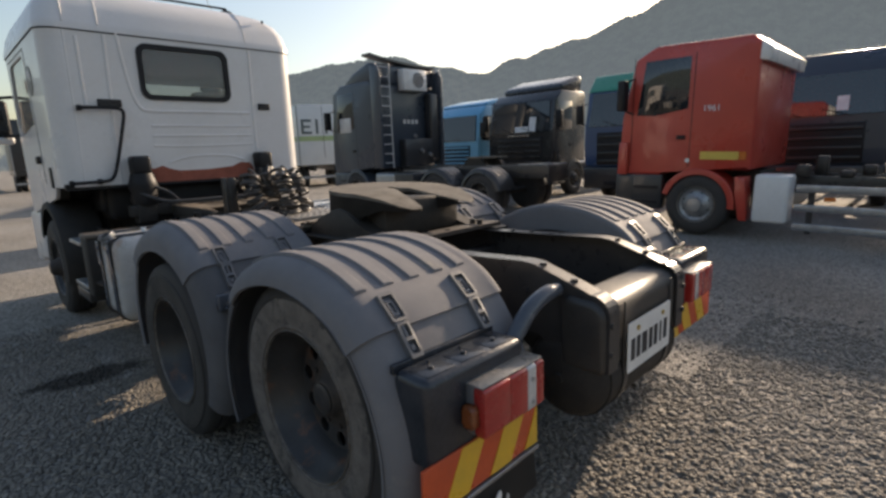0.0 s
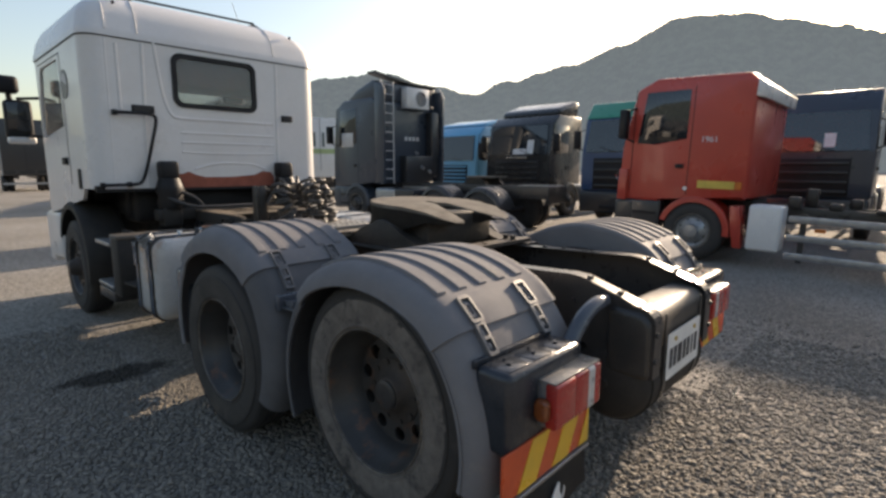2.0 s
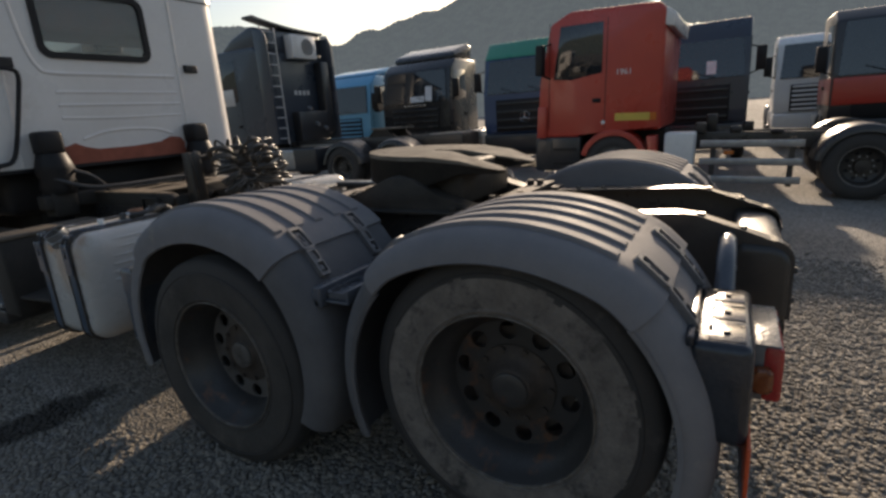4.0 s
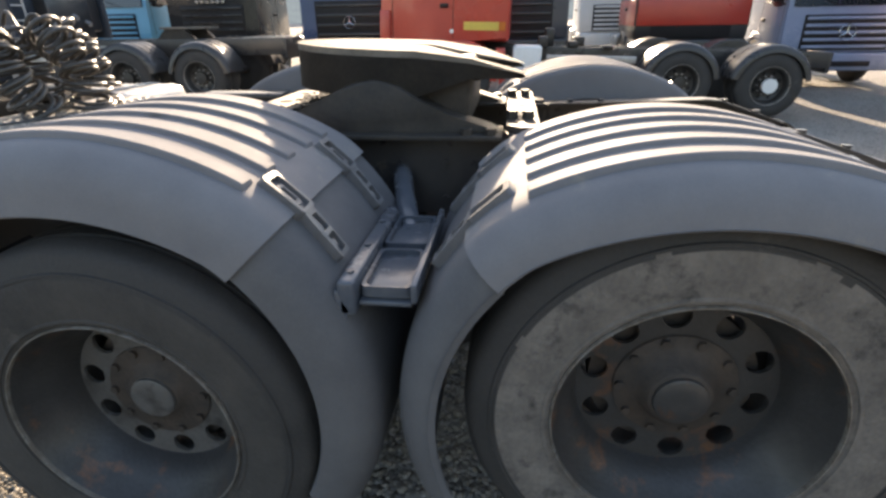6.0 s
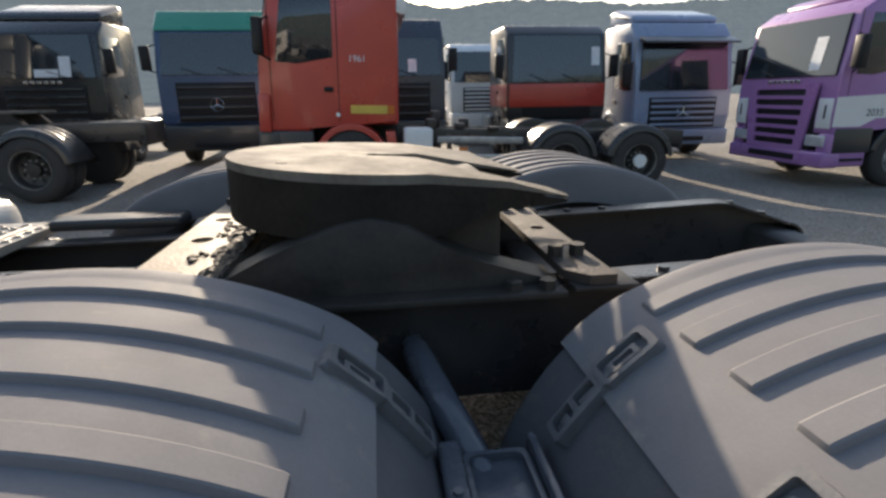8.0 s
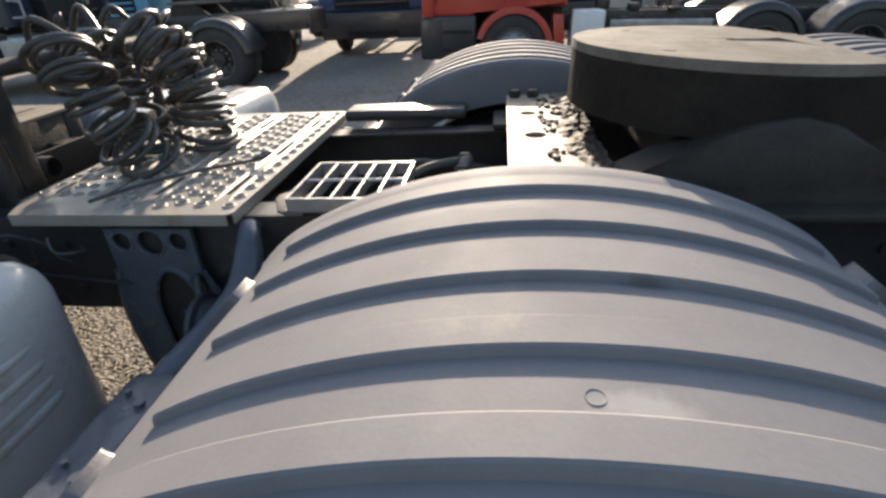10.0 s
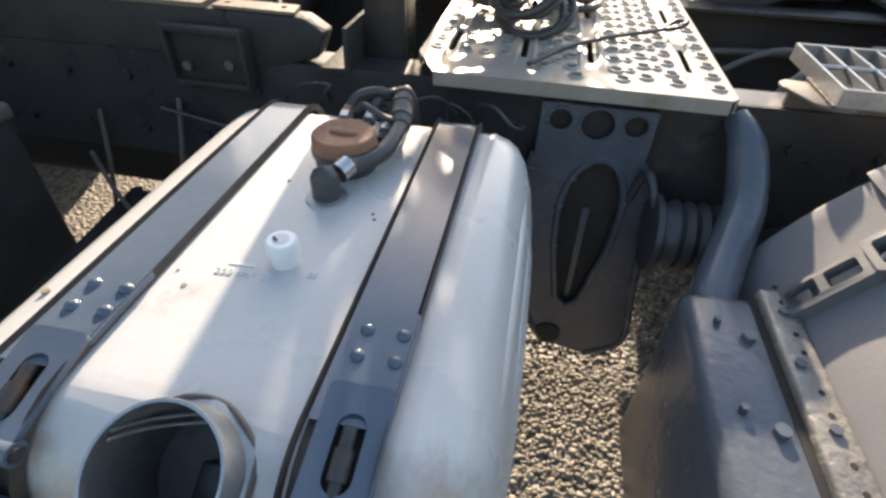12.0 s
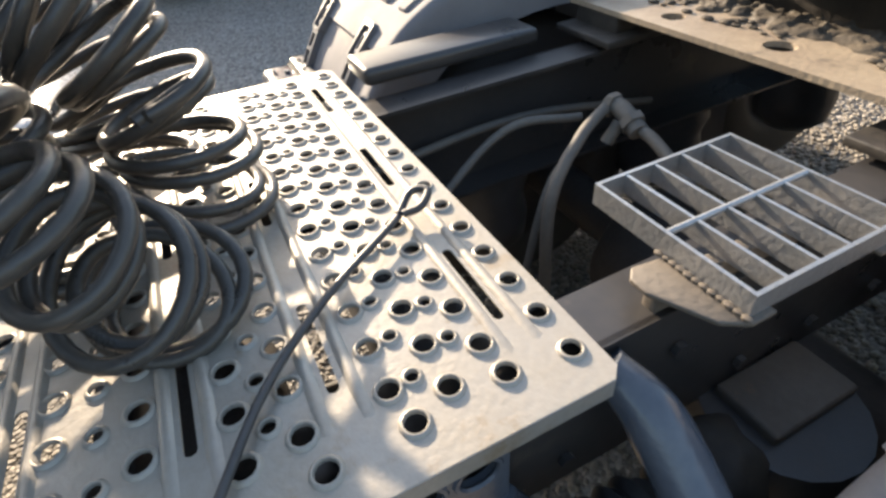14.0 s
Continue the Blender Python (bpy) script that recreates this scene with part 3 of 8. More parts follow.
def fender_section(s, R, xi=0.595, xo=1.305, rr=0.10, skirt=0.118, th=0.012, inner=0.15):
    """Cross-section of a mudguard: a broad roll and skirt outside, a smaller roll and skirt towards the chassis."""
    ri = 0.022
    out = [(s * (xi - 0.003), R - inner)]
    for i in range(5):
        a = radians(90 * i / 4)
        out.append((s * (xi + ri - ri * math.cos(a)), R - ri + (ri + 0.010) * math.sin(a)))
    out.append((s * (xi + 0.045), R + 0.006))
    out += [(s * (xi + (xo - xi) * t), R + 0.004 * math.sin(math.pi * t)) for t in (0.2, 0.4, 0.6, 0.8)]
    for i in range(7):
        a = radians(90 * i / 6)
        out.append((s * (xo - rr + rr * math.sin(a)), R - rr + rr * math.cos(a)))
    out += [(s * (xo + 0.004), R - skirt), (s * (xo - 0.004), R - skirt - 0.006), (s * (xo - th), R - skirt), (s * (xo - th), R - rr), (s * (xo - rr), R - th - 0.008)]
    out += [(s * (xi + ri), R - th), (s * (xi + th), R - ri), (s * (xi + th - 0.003), R - inner)]
    return out


RIBS = (0.694, 0.820, 0.946, 1.069, 1.189)


def rib_mesh(cy, cz, R, x, a0, a1, dip):
    """One raised rib pressed into a mudguard, with sloping ends."""
    bm = bmesh.new()
    w, h = 0.027, 0.0130
    rings = []
    n = 28
    ends = ((0.0, 0.0), (0.006, 0.62), (0.010, 0.92), (0.017, 1.0))
    steps = list(ends) + [(0.017 + 0.966 * i / n, 1.0) for i in range(1, n)] + [(1 - u, k) for u, k in reversed(ends)]
    for u, k in steps:
        a = a0 + (a1 - a0) * u
        half = [(1.0, -0.004), (0.97, h * 0.22 * k), (0.86, h * 0.84 * k), (0.74, h * k), (0.30, h * k)]
        sec = [(x - w * q, R + z + 0.0005) for q, z in half] + [(x + w * q, R + z + 0.0005) for q, z in reversed(half)]
        rings.append([bm.verts.new(arc_pt(cy, cz, r - crown(a, dip), a, xx)) for xx, r in sec])
    for A, B in zip(rings, rings[1:]):
        for k in range(9):
            bm.faces.new((A[k], A[k + 1], B[k + 1], B[k]))
    bm.faces.new(rings[0])
    bm.faces.new(rings[-1][::-1])
    return bm


def latch_mesh():
    """A rubber toggle latch: a flared head with a framed window and a narrower strap with two windows. Local: x across, y up the slope, z out."""
    bm = bmesh.new()
    holed(bm, rounded(-0.036, 0.036, -0.140, 0.006, 0.008, 3), [rounded(-0.024, 0.024, -0.126, -0.074, 0.006, 3), rounded(-0.022, 0.022, -0.060, -0.010, 0.006, 3)], -0.006, 0.017)
    head = rounded(-0.046, 0.046, 0.004, 0.136, 0.014, 3)
    holed(bm, head, [rounded(-0.033, 0.033, 0.016, 0.120, 0.008, 3)], -0.006, 0.021)
    A = [bm.verts.new((x, y, -0.008)) for x, y in rounded(-0.0475, 0.0475, 0.002, 0.139, 0.014, 3)]
    B = [bm.verts.new((x, y, 0.012)) for x, y in head]
    for k in range(len(A)):
        bm.faces.new((A[k], A[(k + 1) % len(A)], B[(k + 1) % len(A)], B[k]))
    box(bm, -0.034, 0.034, -0.130, 0.120, -0.006, 0.003)
    holed(bm, rounded(-0.019, 0.019, 0.030, 0.100, 0.006, 3), [rounded(-0.010, 0.010, 0.042, 0.088, 0.004, 2)], 0.0, 0.014)
    tube(bm, [(-0.038, 0.006, 0.010), (0.038, 0.006, 0.010)], 0.007, 10)
    box(bm, -0.009, 0.009, -0.058, 0.030, 0.0, 0.011, 0.003)
    box(bm, -0.013, 0.013, -0.112, -0.088, 0.0, 0.011, 0.003)
    return bm


def surface_matrix(cy, cz, R, deg, x, turn=0):
    a = radians(deg)
    out = Vector((0, math.sin(a), math.cos(a)))
    along = Vector((0, math.cos(a), -math.sin(a)))
    m = Matrix((Vector((1, 0, 0)), along, out)).transposed().to_4x4()
    m.translation = arc_pt(cy, cz, R, deg, x)
    return m @ Matrix.Rotation(radians(turn), 4, "Z")


def build_fender(s, cy, cz, R, dip, skirt, rib0, rib1, low_rear, low_front, seam_rear=-49, seam_front=48, latch_front=-1.0, latch_rear=1.0, dark_panel=""):
    f = part("mudguard", arch(bmesh.new(), cy, cz, fender_section(s, R, skirt=skirt), seam_rear, seam_front, 44, dip=dip), M_FENDER, truck, "ribbed grey plastic mudguard over a rear wheel")
    for x in RIBS:
        part("rib", rib_mesh(cy, cz, R, s * x, rib0, rib1, dip), M_FENDER, f, smooth=28)
    part("lower_rear_panel", arch(bmesh.new(), cy, cz, fender_section(s, R - 0.012, 0.60, 1.295, skirt=skirt - 0.016), low_rear, seam_rear + 0.6, 24), M_DARKPANEL if dark_panel == "rear" else M_FENDER, f)
    part("lower_front_panel", arch(bmesh.new(), cy, cz, fender_section(s, R - 0.012, 0.60, 1.295, skirt=skirt - 0.016), seam_front - 0.6, low_front, 26), M_DARKPANEL if dark_panel == "front" else M_FENDER, f)
    for deg, turn in ((seam_rear + latch_rear, 0), (seam_front + latch_front, 180)):
        for x in (0.775, 1.13):
            bm = latch_mesh()
            for v in bm.verts:
                v.co.z -= (0.9 * v.co.y) ** 2 / (2 * R)   # follows the curve of the guard
            part("latch", moved(bm, surface_matrix(cy, cz, R - 0.003, deg, s * x, turn) @ Matrix.Diagonal((0.72, 0.90, 1, 1))), M_LATCH, f, "grey rubber toggle latch")
    return f


REAR_F = (0.022, 0.593, 0.671, (0.040, 0.671, 1.29), 0.10)
MID_F = (1.408, 0.593, 0.697, (0.040, 0.697, 1.24), 0.145)
for s in (-1, 1):
    build_fender(s, *REAR_F, -34.6, 34.3, -102, 112, dark_panel="front")   # the panels between the wheels are darker than the rest of the guards
    build_fender(s, *MID_F, -37.6, 38.0, -116, 108, seam_rear=-46.5, latch_front=5.0, latch_rear=-1.5, dark_panel="rear")


# a pressed ring on the near middle mudguard
CY, CZ, CR_, CDIP = MID_F[:4]


def on_guard(x, deg, lift=0.0):
    return arc_pt(CY, CZ, CR_ + 0.003 - crown(deg, CDIP) + lift, deg, x)


worn = [o for o in truck.children if o.name.startswith("mudguard")][1]
ring = [on_guard(-1.142 + 0.0085 * math.cos(a), -0.9 + 0.70 * math.sin(a), -0.0003) for a in [2 * math.pi * k / 18 for k in range(18)]]
part("pressed_ring", new_tube(ring, 0.0006, 5, closed=True), M_FENDER, worn)


# ---- wheels ----
def tyre_profile(w=0.275, r=0.515, rim=0.302, tread=True):
    """Half-round section of a tyre as (along, radius); outer side at 0, inner side at w."""
    p = [(0.030, rim), (0.012, rim + 0.012), (0.009, rim + 0.022), (0.004, rim + 0.024), (0.004, rim + 0.030), (0.0065, rim + 0.032), (0.004, rim + 0.05), (0.0, rim + 0.10), (0.0005, rim + 0.112), (0.001, rim + 0.124), (0.002, rim + 0.136), (0.004, r - 0.07), (0.001, r - 0.068), (0.002, r - 0.062), (0.0075, r - 0.060), (0.016, r - 0.03), (0.024, r - 0.016), (0.040, r - 0.006)]
    if tread:
        for c in (0.082, 0.137, 0.193):
            p += [(c - 0.007, r), (c - 0.005, r - 0.013), (c + 0.005, r - 0.013), (c + 0.007, r)]
    p += [(w - 0.040, r - 0.006), (w - 0.024, r - 0.016), (w - 0.016, r - 0.03), (w - 0.004, r - 0.07), (w, rim + 0.10), (w - 0.004, rim + 0.05), (w - 0.012, rim + 0.012), (w - 0.030, rim)]
    return p


def wheel(parent, s, xo, y, z, dual=True, tyre_mat=None, r=0.515, dish=0.16, hub_out=0.07, holes=10, hub_mat=None, disc_mat=None):
    """A disc wheel with its tyre or pair of tyres; s is the side, xo the outer face's distance from the middle."""
    tyre_mat = tyre_mat or M_TYRE
    disc_mat = disc_mat or M_RIM
    c = (0, y, z)
    X = lambda a: s * (xo - a)
    bm = bmesh.new()
    lathe(bm, [(X(0.03), 0.3075), (X(0.012), 0.3085), (X(0.004), 0.3095), (X(0.004), 0.3115), (X(0.012), 0.3135), (X(0.03), 0.312)], c, "x", 64, closed=True)
    w = part("wheel", bm, M_RIM_EDGE, parent, "black dished steel disc wheel with dusty tyre")
    bm = bmesh.new()
    lathe(bm, [(X(0.014), 0.3078), (X(0.032), 0.298), (X(0.085), 0.276), (X(0.10), 0.257), (X(dish - 0.02), 0.250), (X(dish), 0.238), (X(dish + 0.012), 0.236), (X(0.27), 0.262), (X(0.275), 0.30), (X(0.262), 0.30), (X(0.25), 0.27), (X(0.12), 0.27), (X(0.10), 0.285), (X(0.04), 0.304)], c, "x", 56, closed=True)
    part("rim", bm, M_DISC if disc_mat is M_PALEDISC else disc_mat, w)
    bm = bmesh.new()
    hl = [circle(y + 0.200 * math.cos(2 * math.pi * k / holes + 0.2), z + 0.200 * math.sin(2 * math.pi * k / holes + 0.2), 0.033, 14) for k in range(holes)]
    holed(bm, circle(y, z, 0.241, 48), hl, min(X(dish - 0.004), X(dish + 0.008)), max(X(dish - 0.004), X(dish + 0.008)), "x")
    part("disc", bm, disc_mat, w)
    bm = bmesh.new()
    lathe(bm, [(X(dish - 0.002), 0.150), (X(dish - 0.010), 0.148), (X(dish - 0.016), 0.110), (X(dish - hub_out * 0.7), 0.085), (X(dish - hub_out), 0.076), (X(dish - hub_out - 0.004), 0.070), (X(dish - hub_out - 0.004), 0.0001)], c, "x", 32)
    hub = part("hub", bm, hub_mat or M_DRUM, w, "rusty wheel hub with nuts")
    bm = bmesh.new()
    lathe(bm, [(X(dish - hub_out), 0.066), (X(dish - hub_out - 0.012), 0.064), (X(dish - hub_out - 0.016), 0.058), (X(dish - hub_out - 0.017), 0.020), (X(dish - hub_out - 0.014), 0.0001)], c, "x", 32)
    part("hub_cap", bm, disc_mat, hub, "dull grey hub cap")
    for k in range(10):
        a = 2 * math.pi * k / 10
        px, py = y + 0.1335 * math.cos(a), z + 0.1335 * math.sin(a)
        part("wheel_nut", new_tube([(X(dish - 0.004), px, py), (X(dish - 0.022), px, py)], 0.012, 6), hub_mat or M_DRUM, hub)
    bm = bmesh.new()
    lathe(bm, [(X(0.30), 0.20), (X(dish + 0.03), 0.205), (X(dish + 0.03), 0.0001)], c, "x", 24)
    part("brake_drum", bm, M_DRUM, w)
    for i, off in enumerate((0.0, 0.325) if dual else (0.0,)):
        bm = bmesh.new()
        lathe(bm, [(X(off + a), rr) for a, rr in tyre_profile(r=r)], (0, 0, 0), "x", 96, closed=True)
        for f in bm.faces:
            c0 = f.calc_center_median()
            worn = math.hypot(c0.y, c0.z) + 0.012 * noise.noise(Vector((9 * math.atan2(c0.z, c0.y), 0.7 * y, 3.0)))
            f.material_index = 1 if worn > r - 0.078 or abs(c0.x) < xo - off - 0.06 else 0
        moved(bm, Matrix.Translation((0, y, z)))
        part("tyre", bm, [tyre_mat if i == 0 else M_TYRE, M_TYRE], w, "dusty worn truck tyre with a dark shoulder" if i == 0 else "")
    return w


for s in (-1, 1):
    wheel(truck, s, 1.256, 0.008, 0.624, tyre_mat=M_TYRE_WORN, hub_out=0.055, disc_mat=M_DISC)
    wheel(truck, s, 1.296, 1.395, 0.512, hub_out=0.03, dish=0.17, tyre_mat=M_TYRE_DUST, disc_mat=M_PALEDISC)
    wheel(truck, s, 1.255, 5.10, 0.512, dual=False, dish=0.05, hub_out=0.10)


# ---- chassis frame ----
def rail_mesh(s):
    """A channel rail: deep between cab and bogie, kicked down behind the last axle."""
    bm = bmesh.new()
    edge = [(6.2, 1.02), (3.0, 1.055), (0.9, 1.075), (-0.20, 1.104), (-0.44, 1.112), (-0.50, 1.106), (-0.70, 1.040), (-0.765, 1.016)]
    bend = [(-0.765 - 0.082 * math.sin(radians(a)), 0.934 + 0.082 * math.cos(radians(a))) for a in range(15, 91, 15)]
    web = edge + [(y + 0.006, z - 0.004) for y, z in bend] + [(-0.838, 0.70), (-0.66, 0.70), (-0.52, 0.80), (0.0, 0.80), (6.2, 0.78)]
    prism(bm, web, s * 0.385 - 0.005, s * 0.385 + 0.005, "x")
    line = edge + bend + [(-0.847, 0.70)]
    for (ya, za), (yb, zb) in zip(line, line[1:]):
        n = Vector((za - zb, yb - ya)).normalized() * -0.009
        prism(bm, [(ya, za), (yb, zb), (yb - n.x, zb - n.y), (ya - n.x, za - n.y)], min(s * 0.388, s * 0.305), max(s * 0.388, s * 0.305), "x")
    prism(bm, [(6.2, 0.78), (-0.52, 0.80), (-0.52, 0.809), (6.2, 0.789)], min(s * 0.385, s * 0.305), max(s * 0.385, s * 0.305), "x")
    for y, z in ((-0.52, 1.099), (-0.67, 1.050), (0.02, 1.098), (0.16, 1.094)):
        bolt(bm, (s * 0.347, y, z), 0.015, 0.010, n=12)
    for y in np.arange(-0.46, 4.2, 0.16):
        for z in (0.86, 0.99):
            bolt(bm, (s * 0.39, y, z), 0.012, s * 0.012, "x")
    return bm


for s in (-1, 1):
    part("frame_rail", rail_mesh(s), M_BLACK, truck, "glossy black steel chassis rail")


def crossmember(y0, y1, z0, z1, mat=None, label=""):
    bm = bmesh.new()
    box(bm, -0.38, 0.38, y0, y1, z0, z1, 0.006)
    return part("crossmember", bm, mat or M_BLACK, truck, label)


crossmember(0.30, 0.42, 0.80, 0.98)
crossmember(2.14, 2.26, 0.80, 0.92)
crossmember(3.35, 3.50, 0.82, 1.0)

M_BEAM = material("beam_dull_black", (0.030, 0.029, 0.029), 0.46, colour2=(0.060, 0.053, 0.046), scale=6, grain=80, bump=0.12, bump_scale=20, rough_var=0.12)
# end beam with rounded corners, and what hangs on it
bm = bmesh.new()
beam = [(-0.64, 0.70), (-0.64, 0.975), (-0.65, 0.992), (-0.68, 1.000), (-0.76, 0.994)] + [(-0.762 - 0.074 * math.sin(radians(a)), 0.920 + 0.074 * math.cos(radians(a))) for a in range(10, 91, 10)] + [(-0.836, 0.72), (-0.828, 0.70), (-0.81, 0.694), (-0.66, 0.694)]
BC = Vector((-0.74, 0.84))
rings = []
for x, inset in ((-0.412, 0.030), (-0.409, 0.015), (-0.400, 0.005), (-0.388, 0.0), (-0.362, 0.0), (-0.354, 0.007), (0.354, 0.007), (0.362, 0.0), (0.388, 0.0), (0.400, 0.005), (0.409, 0.015), (0.412, 0.030)):
    rings.append([bm.verts.new((x, *(BC + (Vector(q) - BC) * (1 - inset / (Vector(q) - BC).length)))) for q in beam])
for A, B in zip(rings, rings[1:]):
    for i in range(len(A)):
        bm.faces.new((A[i], A[(i + 1) % len(A)], B[(i + 1) % len(A)], B[i]))
bm.faces.new(rings[0])
bm.faces.new(rings[-1][::-1])
for x, z in ((-0.372, 0.78), (-0.372, 0.90), (0.372, 0.78), (0.372, 0.90)):
    bolt(bm, (x, -0.845, z), 0.013, -0.012, "y")
box(bm, -0.245, -0.235, -0.842, -0.834, 0.66, 0.965, 0.002)
box(bm, 0.235, 0.245, -0.842, -0.834, 0.66, 0.965, 0.002)
part("end_beam", bm, M_BEAM, truck, "worn black end beam of the chassis with a rounded upper edge")
bm = bmesh.new()
lathe(bm, [(-0.405, 0.0001), (-0.402, 0.06), (-0.392, 0.12), (-0.372, 0.165), (-0.345, 0.188), (-0.31, 0.196), (0.33, 0.196), (0.365, 0.188), (0.392, 0.165), (0.412, 0.12), (0.422, 0.06), (0.425, 0.0001)], (-0.01, -0.640, 0.640), "x", 44)
for x in (-0.325, 0.325):
    lathe(bm, [(x - 0.004, 0.196), (x - 0.003, 0.200), (x + 0.003, 0.200), (x + 0.004, 0.196)], (-0.01, -0.640, 0.640), "x", 44)
tube(bm, [(-0.395, -0.640, 0.640), (-0.43, -0.640, 0.640)], 0.022, 8)
part("air_tank", bm, M_DARK, truck, "black cylindrical air tank with domed ends under the end beam")
for x in (-0.22, 0.22):
    bm = bmesh.new()
    lathe(bm, [(x - 0.02, 0.197), (x - 0.02, 0.2025), (x + 0.02, 0.2025), (x + 0.02, 0.197)], (0, -0.640, 0.640), "x", 40, closed=True)
    part("tank_band", bm, M_BLACK, truck)

# number plate
bm = new_prism(rounded(-0.222, 0.222, 0.645, 0.865, 0.012, 3), -0.848, -0.844, "y")
plate = part("number_plate", bm, M_PLATE, truck, "white number plate with two brass seals")
for i, (x, w) in enumerate(((-0.175, 0.034), (-0.122, 0.034), (-0.060, 0.050), (0.004, 0.034), (0.058, 0.034), (0.112, 0.016), (0.166, 0.034))):
    part("character_bar", new_box(x - w / 2, x + w / 2, -0.8505, -0.848, 0.695, 0.79), M_INK, plate)
for x in (-0.13, 0.13):
    part("seal", new_tube([(x, -0.848, 0.828), (x, -0.854, 0.828)], 0.011, 12), M_BRASS, plate)

# ---- brackets, lamps and flaps at the tail ----
def bracket_mesh(x0, x1, y0, y1, z, drop, pads=True):
    """A pressed bracket that carries the mudguards: a box with a turned edge, pads and bolts."""
    bm = bmesh.new()
    box(bm, x0, x1, y0, y1, z - drop, z, 0.028, 3)
    w = (x1 - x0)
    for i in range(3):
        a = x0 + w * (0.08 + 0.31 * i)
        if pads:
            box(bm, a - w * 0.02, a + w * 0.23, y0 + 0.022, y1 - 0.045, z - 0.01, z + 0.002, 0.0015, 2)
        bolt(bm, (a + w * 0.10, (y0 + y1) / 2 - 0.01, z + 0.002), 0.010, 0.007, n=10)
        bolt(bm, (a + w * 0.15, (y0 + y1) / 2 + 0.028, z + 0.004), 0.006, 0.006)
    return bm


for s in (-1, 1):
    X = (-1.235, -0.745) if s < 0 else (0.745, 1.235)
    b = part("tail_bracket", bracket_mesh(*X, -0.70, -0.545, 0.935, 0.30), M_TAILBR, truck, "glossy black pressed bracket behind the mudguard")
    part("edge_strip", new_box(*X, -0.556, -0.538, 0.92, 0.950, 0.003), M_TAILBR, b)
    b = part("front_bracket", bracket_mesh(*X, 2.040, 2.180, 0.905, 0.42, False), M_BRACKET, truck, "thickly painted blue-grey mudguard bracket")
    part("edge_strip", new_box(*X, 2.020, 2.068, 0.890, 0.920, 0.006), M_STRIP, b, "dirty edge strip with bolt holes, sun glint put into its pale colour")
    for k in range(5):
        part("bolt", bolt(bmesh.new(), (X[0] + 0.05 + 0.098 * k, 2.044 + 0.008 * (k % 2), 0.918), 0.008, 0.007), M_BRACKET, b)
        for dx in (0.022, 0.055):
            part("hole", new_tube([(X[0] + 0.05 + 0.098 * k + dx, 2.040, 0.919), (X[0] + 0.05 + 0.098 * k + dx, 2.040, 0.9208)], 0.0042, 8), M_HOLE, b)
    part("groove", new_box(X[0] + 0.01, X[1] - 0.01, 2.068, 2.080, 0.903, 0.9068, 0.001), M_HOLE, b)
    # the bracket shared by both mudguards
    xl = (X[0], X[0] + 0.055) if s < 0 else (X[1] - 0.055, X[1])
    bm = bmesh.new()
    prism(bm, [(0.806, 0.93), (0.816, 0.86), (0.802, 0.76), (0.765, 0.66), (0.752, 0.67), (0.780, 0.77), (0.788, 0.86), (0.770, 0.875)], *xl, "x", 0.005)
    c = part("middle_bracket", new_box(X[0], X[1], 0.76, 0.80, 0.86, 0.945, 0.008, 3), M_BRACKET, truck, "shiny blue-grey bracket between the mudguards")
    part("bracket_leg", bm, M_BRACKET, c)
    part("rear_strip", new_box(X[0], X[1], 0.62, 0.635, 0.90, 0.945, 0.003), M_BRACKET, c)
    part("bracket_floor", new_box(X[0] + 0.02, X[1] - 0.02, 0.637, 0.758, 0.878, 0.889, 0.003), M_BRACKET, c)
    for a in (0.03, 0.27):
        xa = X[0] + a if s < 0 else X[1] - a - 0.21
        bm = bmesh.new()
        holed(bm, rounded(xa, xa + 0.21, 0.638, 0.756, 0.016, 4), [rounded(xa + 0.009, xa + 0.201, 0.648, 0.747, 0.018, 4)], 0.895, 0.922)
        box(bm, xa + 0.007, xa + 0.203, 0.645, 0.750, 0.890, 0.908, 0.004)
        part("pad", bm, M_BRACKET, c, "pressed tray with a raised rim")
    for a in (0.05, 0.20, 0.36):
        part("bolt", bolt(bmesh.new(), (X[0] + a, 0.78, 0.943), 0.009, 0.008), M_BRACKET, c)
    for line in (((0.40, -0.62, 1.02), (0.50, -0.62, 1.015), (0.60, -0.62, 0.98), (0.70, -0.62, 0.90), (0.78, -0.62, 0.83)), ((0.395, 0.815, 0.955), (0.45, 0.805, 0.950), (0.60, 0.770, 0.925), (0.72, 0.735, 0.895), (0.80, 0.715, 0.87))):
        pts = smooth_path([(s * x, y, z) for x, y, z in line], 5)
        part("support_tube", new_tube(pts, [0.030] * 3 + [0.034] * (len(pts) - 3), 14), M_BRACKET, truck, "painted steel tube that holds the mudguards")
    pts = smooth_path([(s * 0.395, 2.066, 1.045), (s * 0.45, 2.048, 1.012), (s * 0.54, 2.046, 0.945), (s * 0.64, 2.082, 0.902), (s * 0.74, 2.118, 0.872), (s * 0.82, 2.125, 0.845)], 5)
    bm = new_tube(pts, 0.036, 14)
    for v in bm.verts:
        k = max(0.0, 1 - abs(abs(v.co.x) - 0.40) / 0.07)
        v.co.z += (1.036 - v.co.z) * 0.30 * k
        v.co.y += (2.066 - v.co.y) * 0.35 * k
    part("support_tube", bm, M_BRACKET, truck, "painted steel tube with a flattened end that holds the mudguards")

    # tail lamp
    lamp = part("tail_lamp", new_box(min(s * 1.062, s * 0.735), max(s * 1.062, s * 0.735), -0.735, -0.69, 0.702, 0.872, 0.008), M_LATCH, truck, "red tail lamp with orange indicator and clear reversing strip")

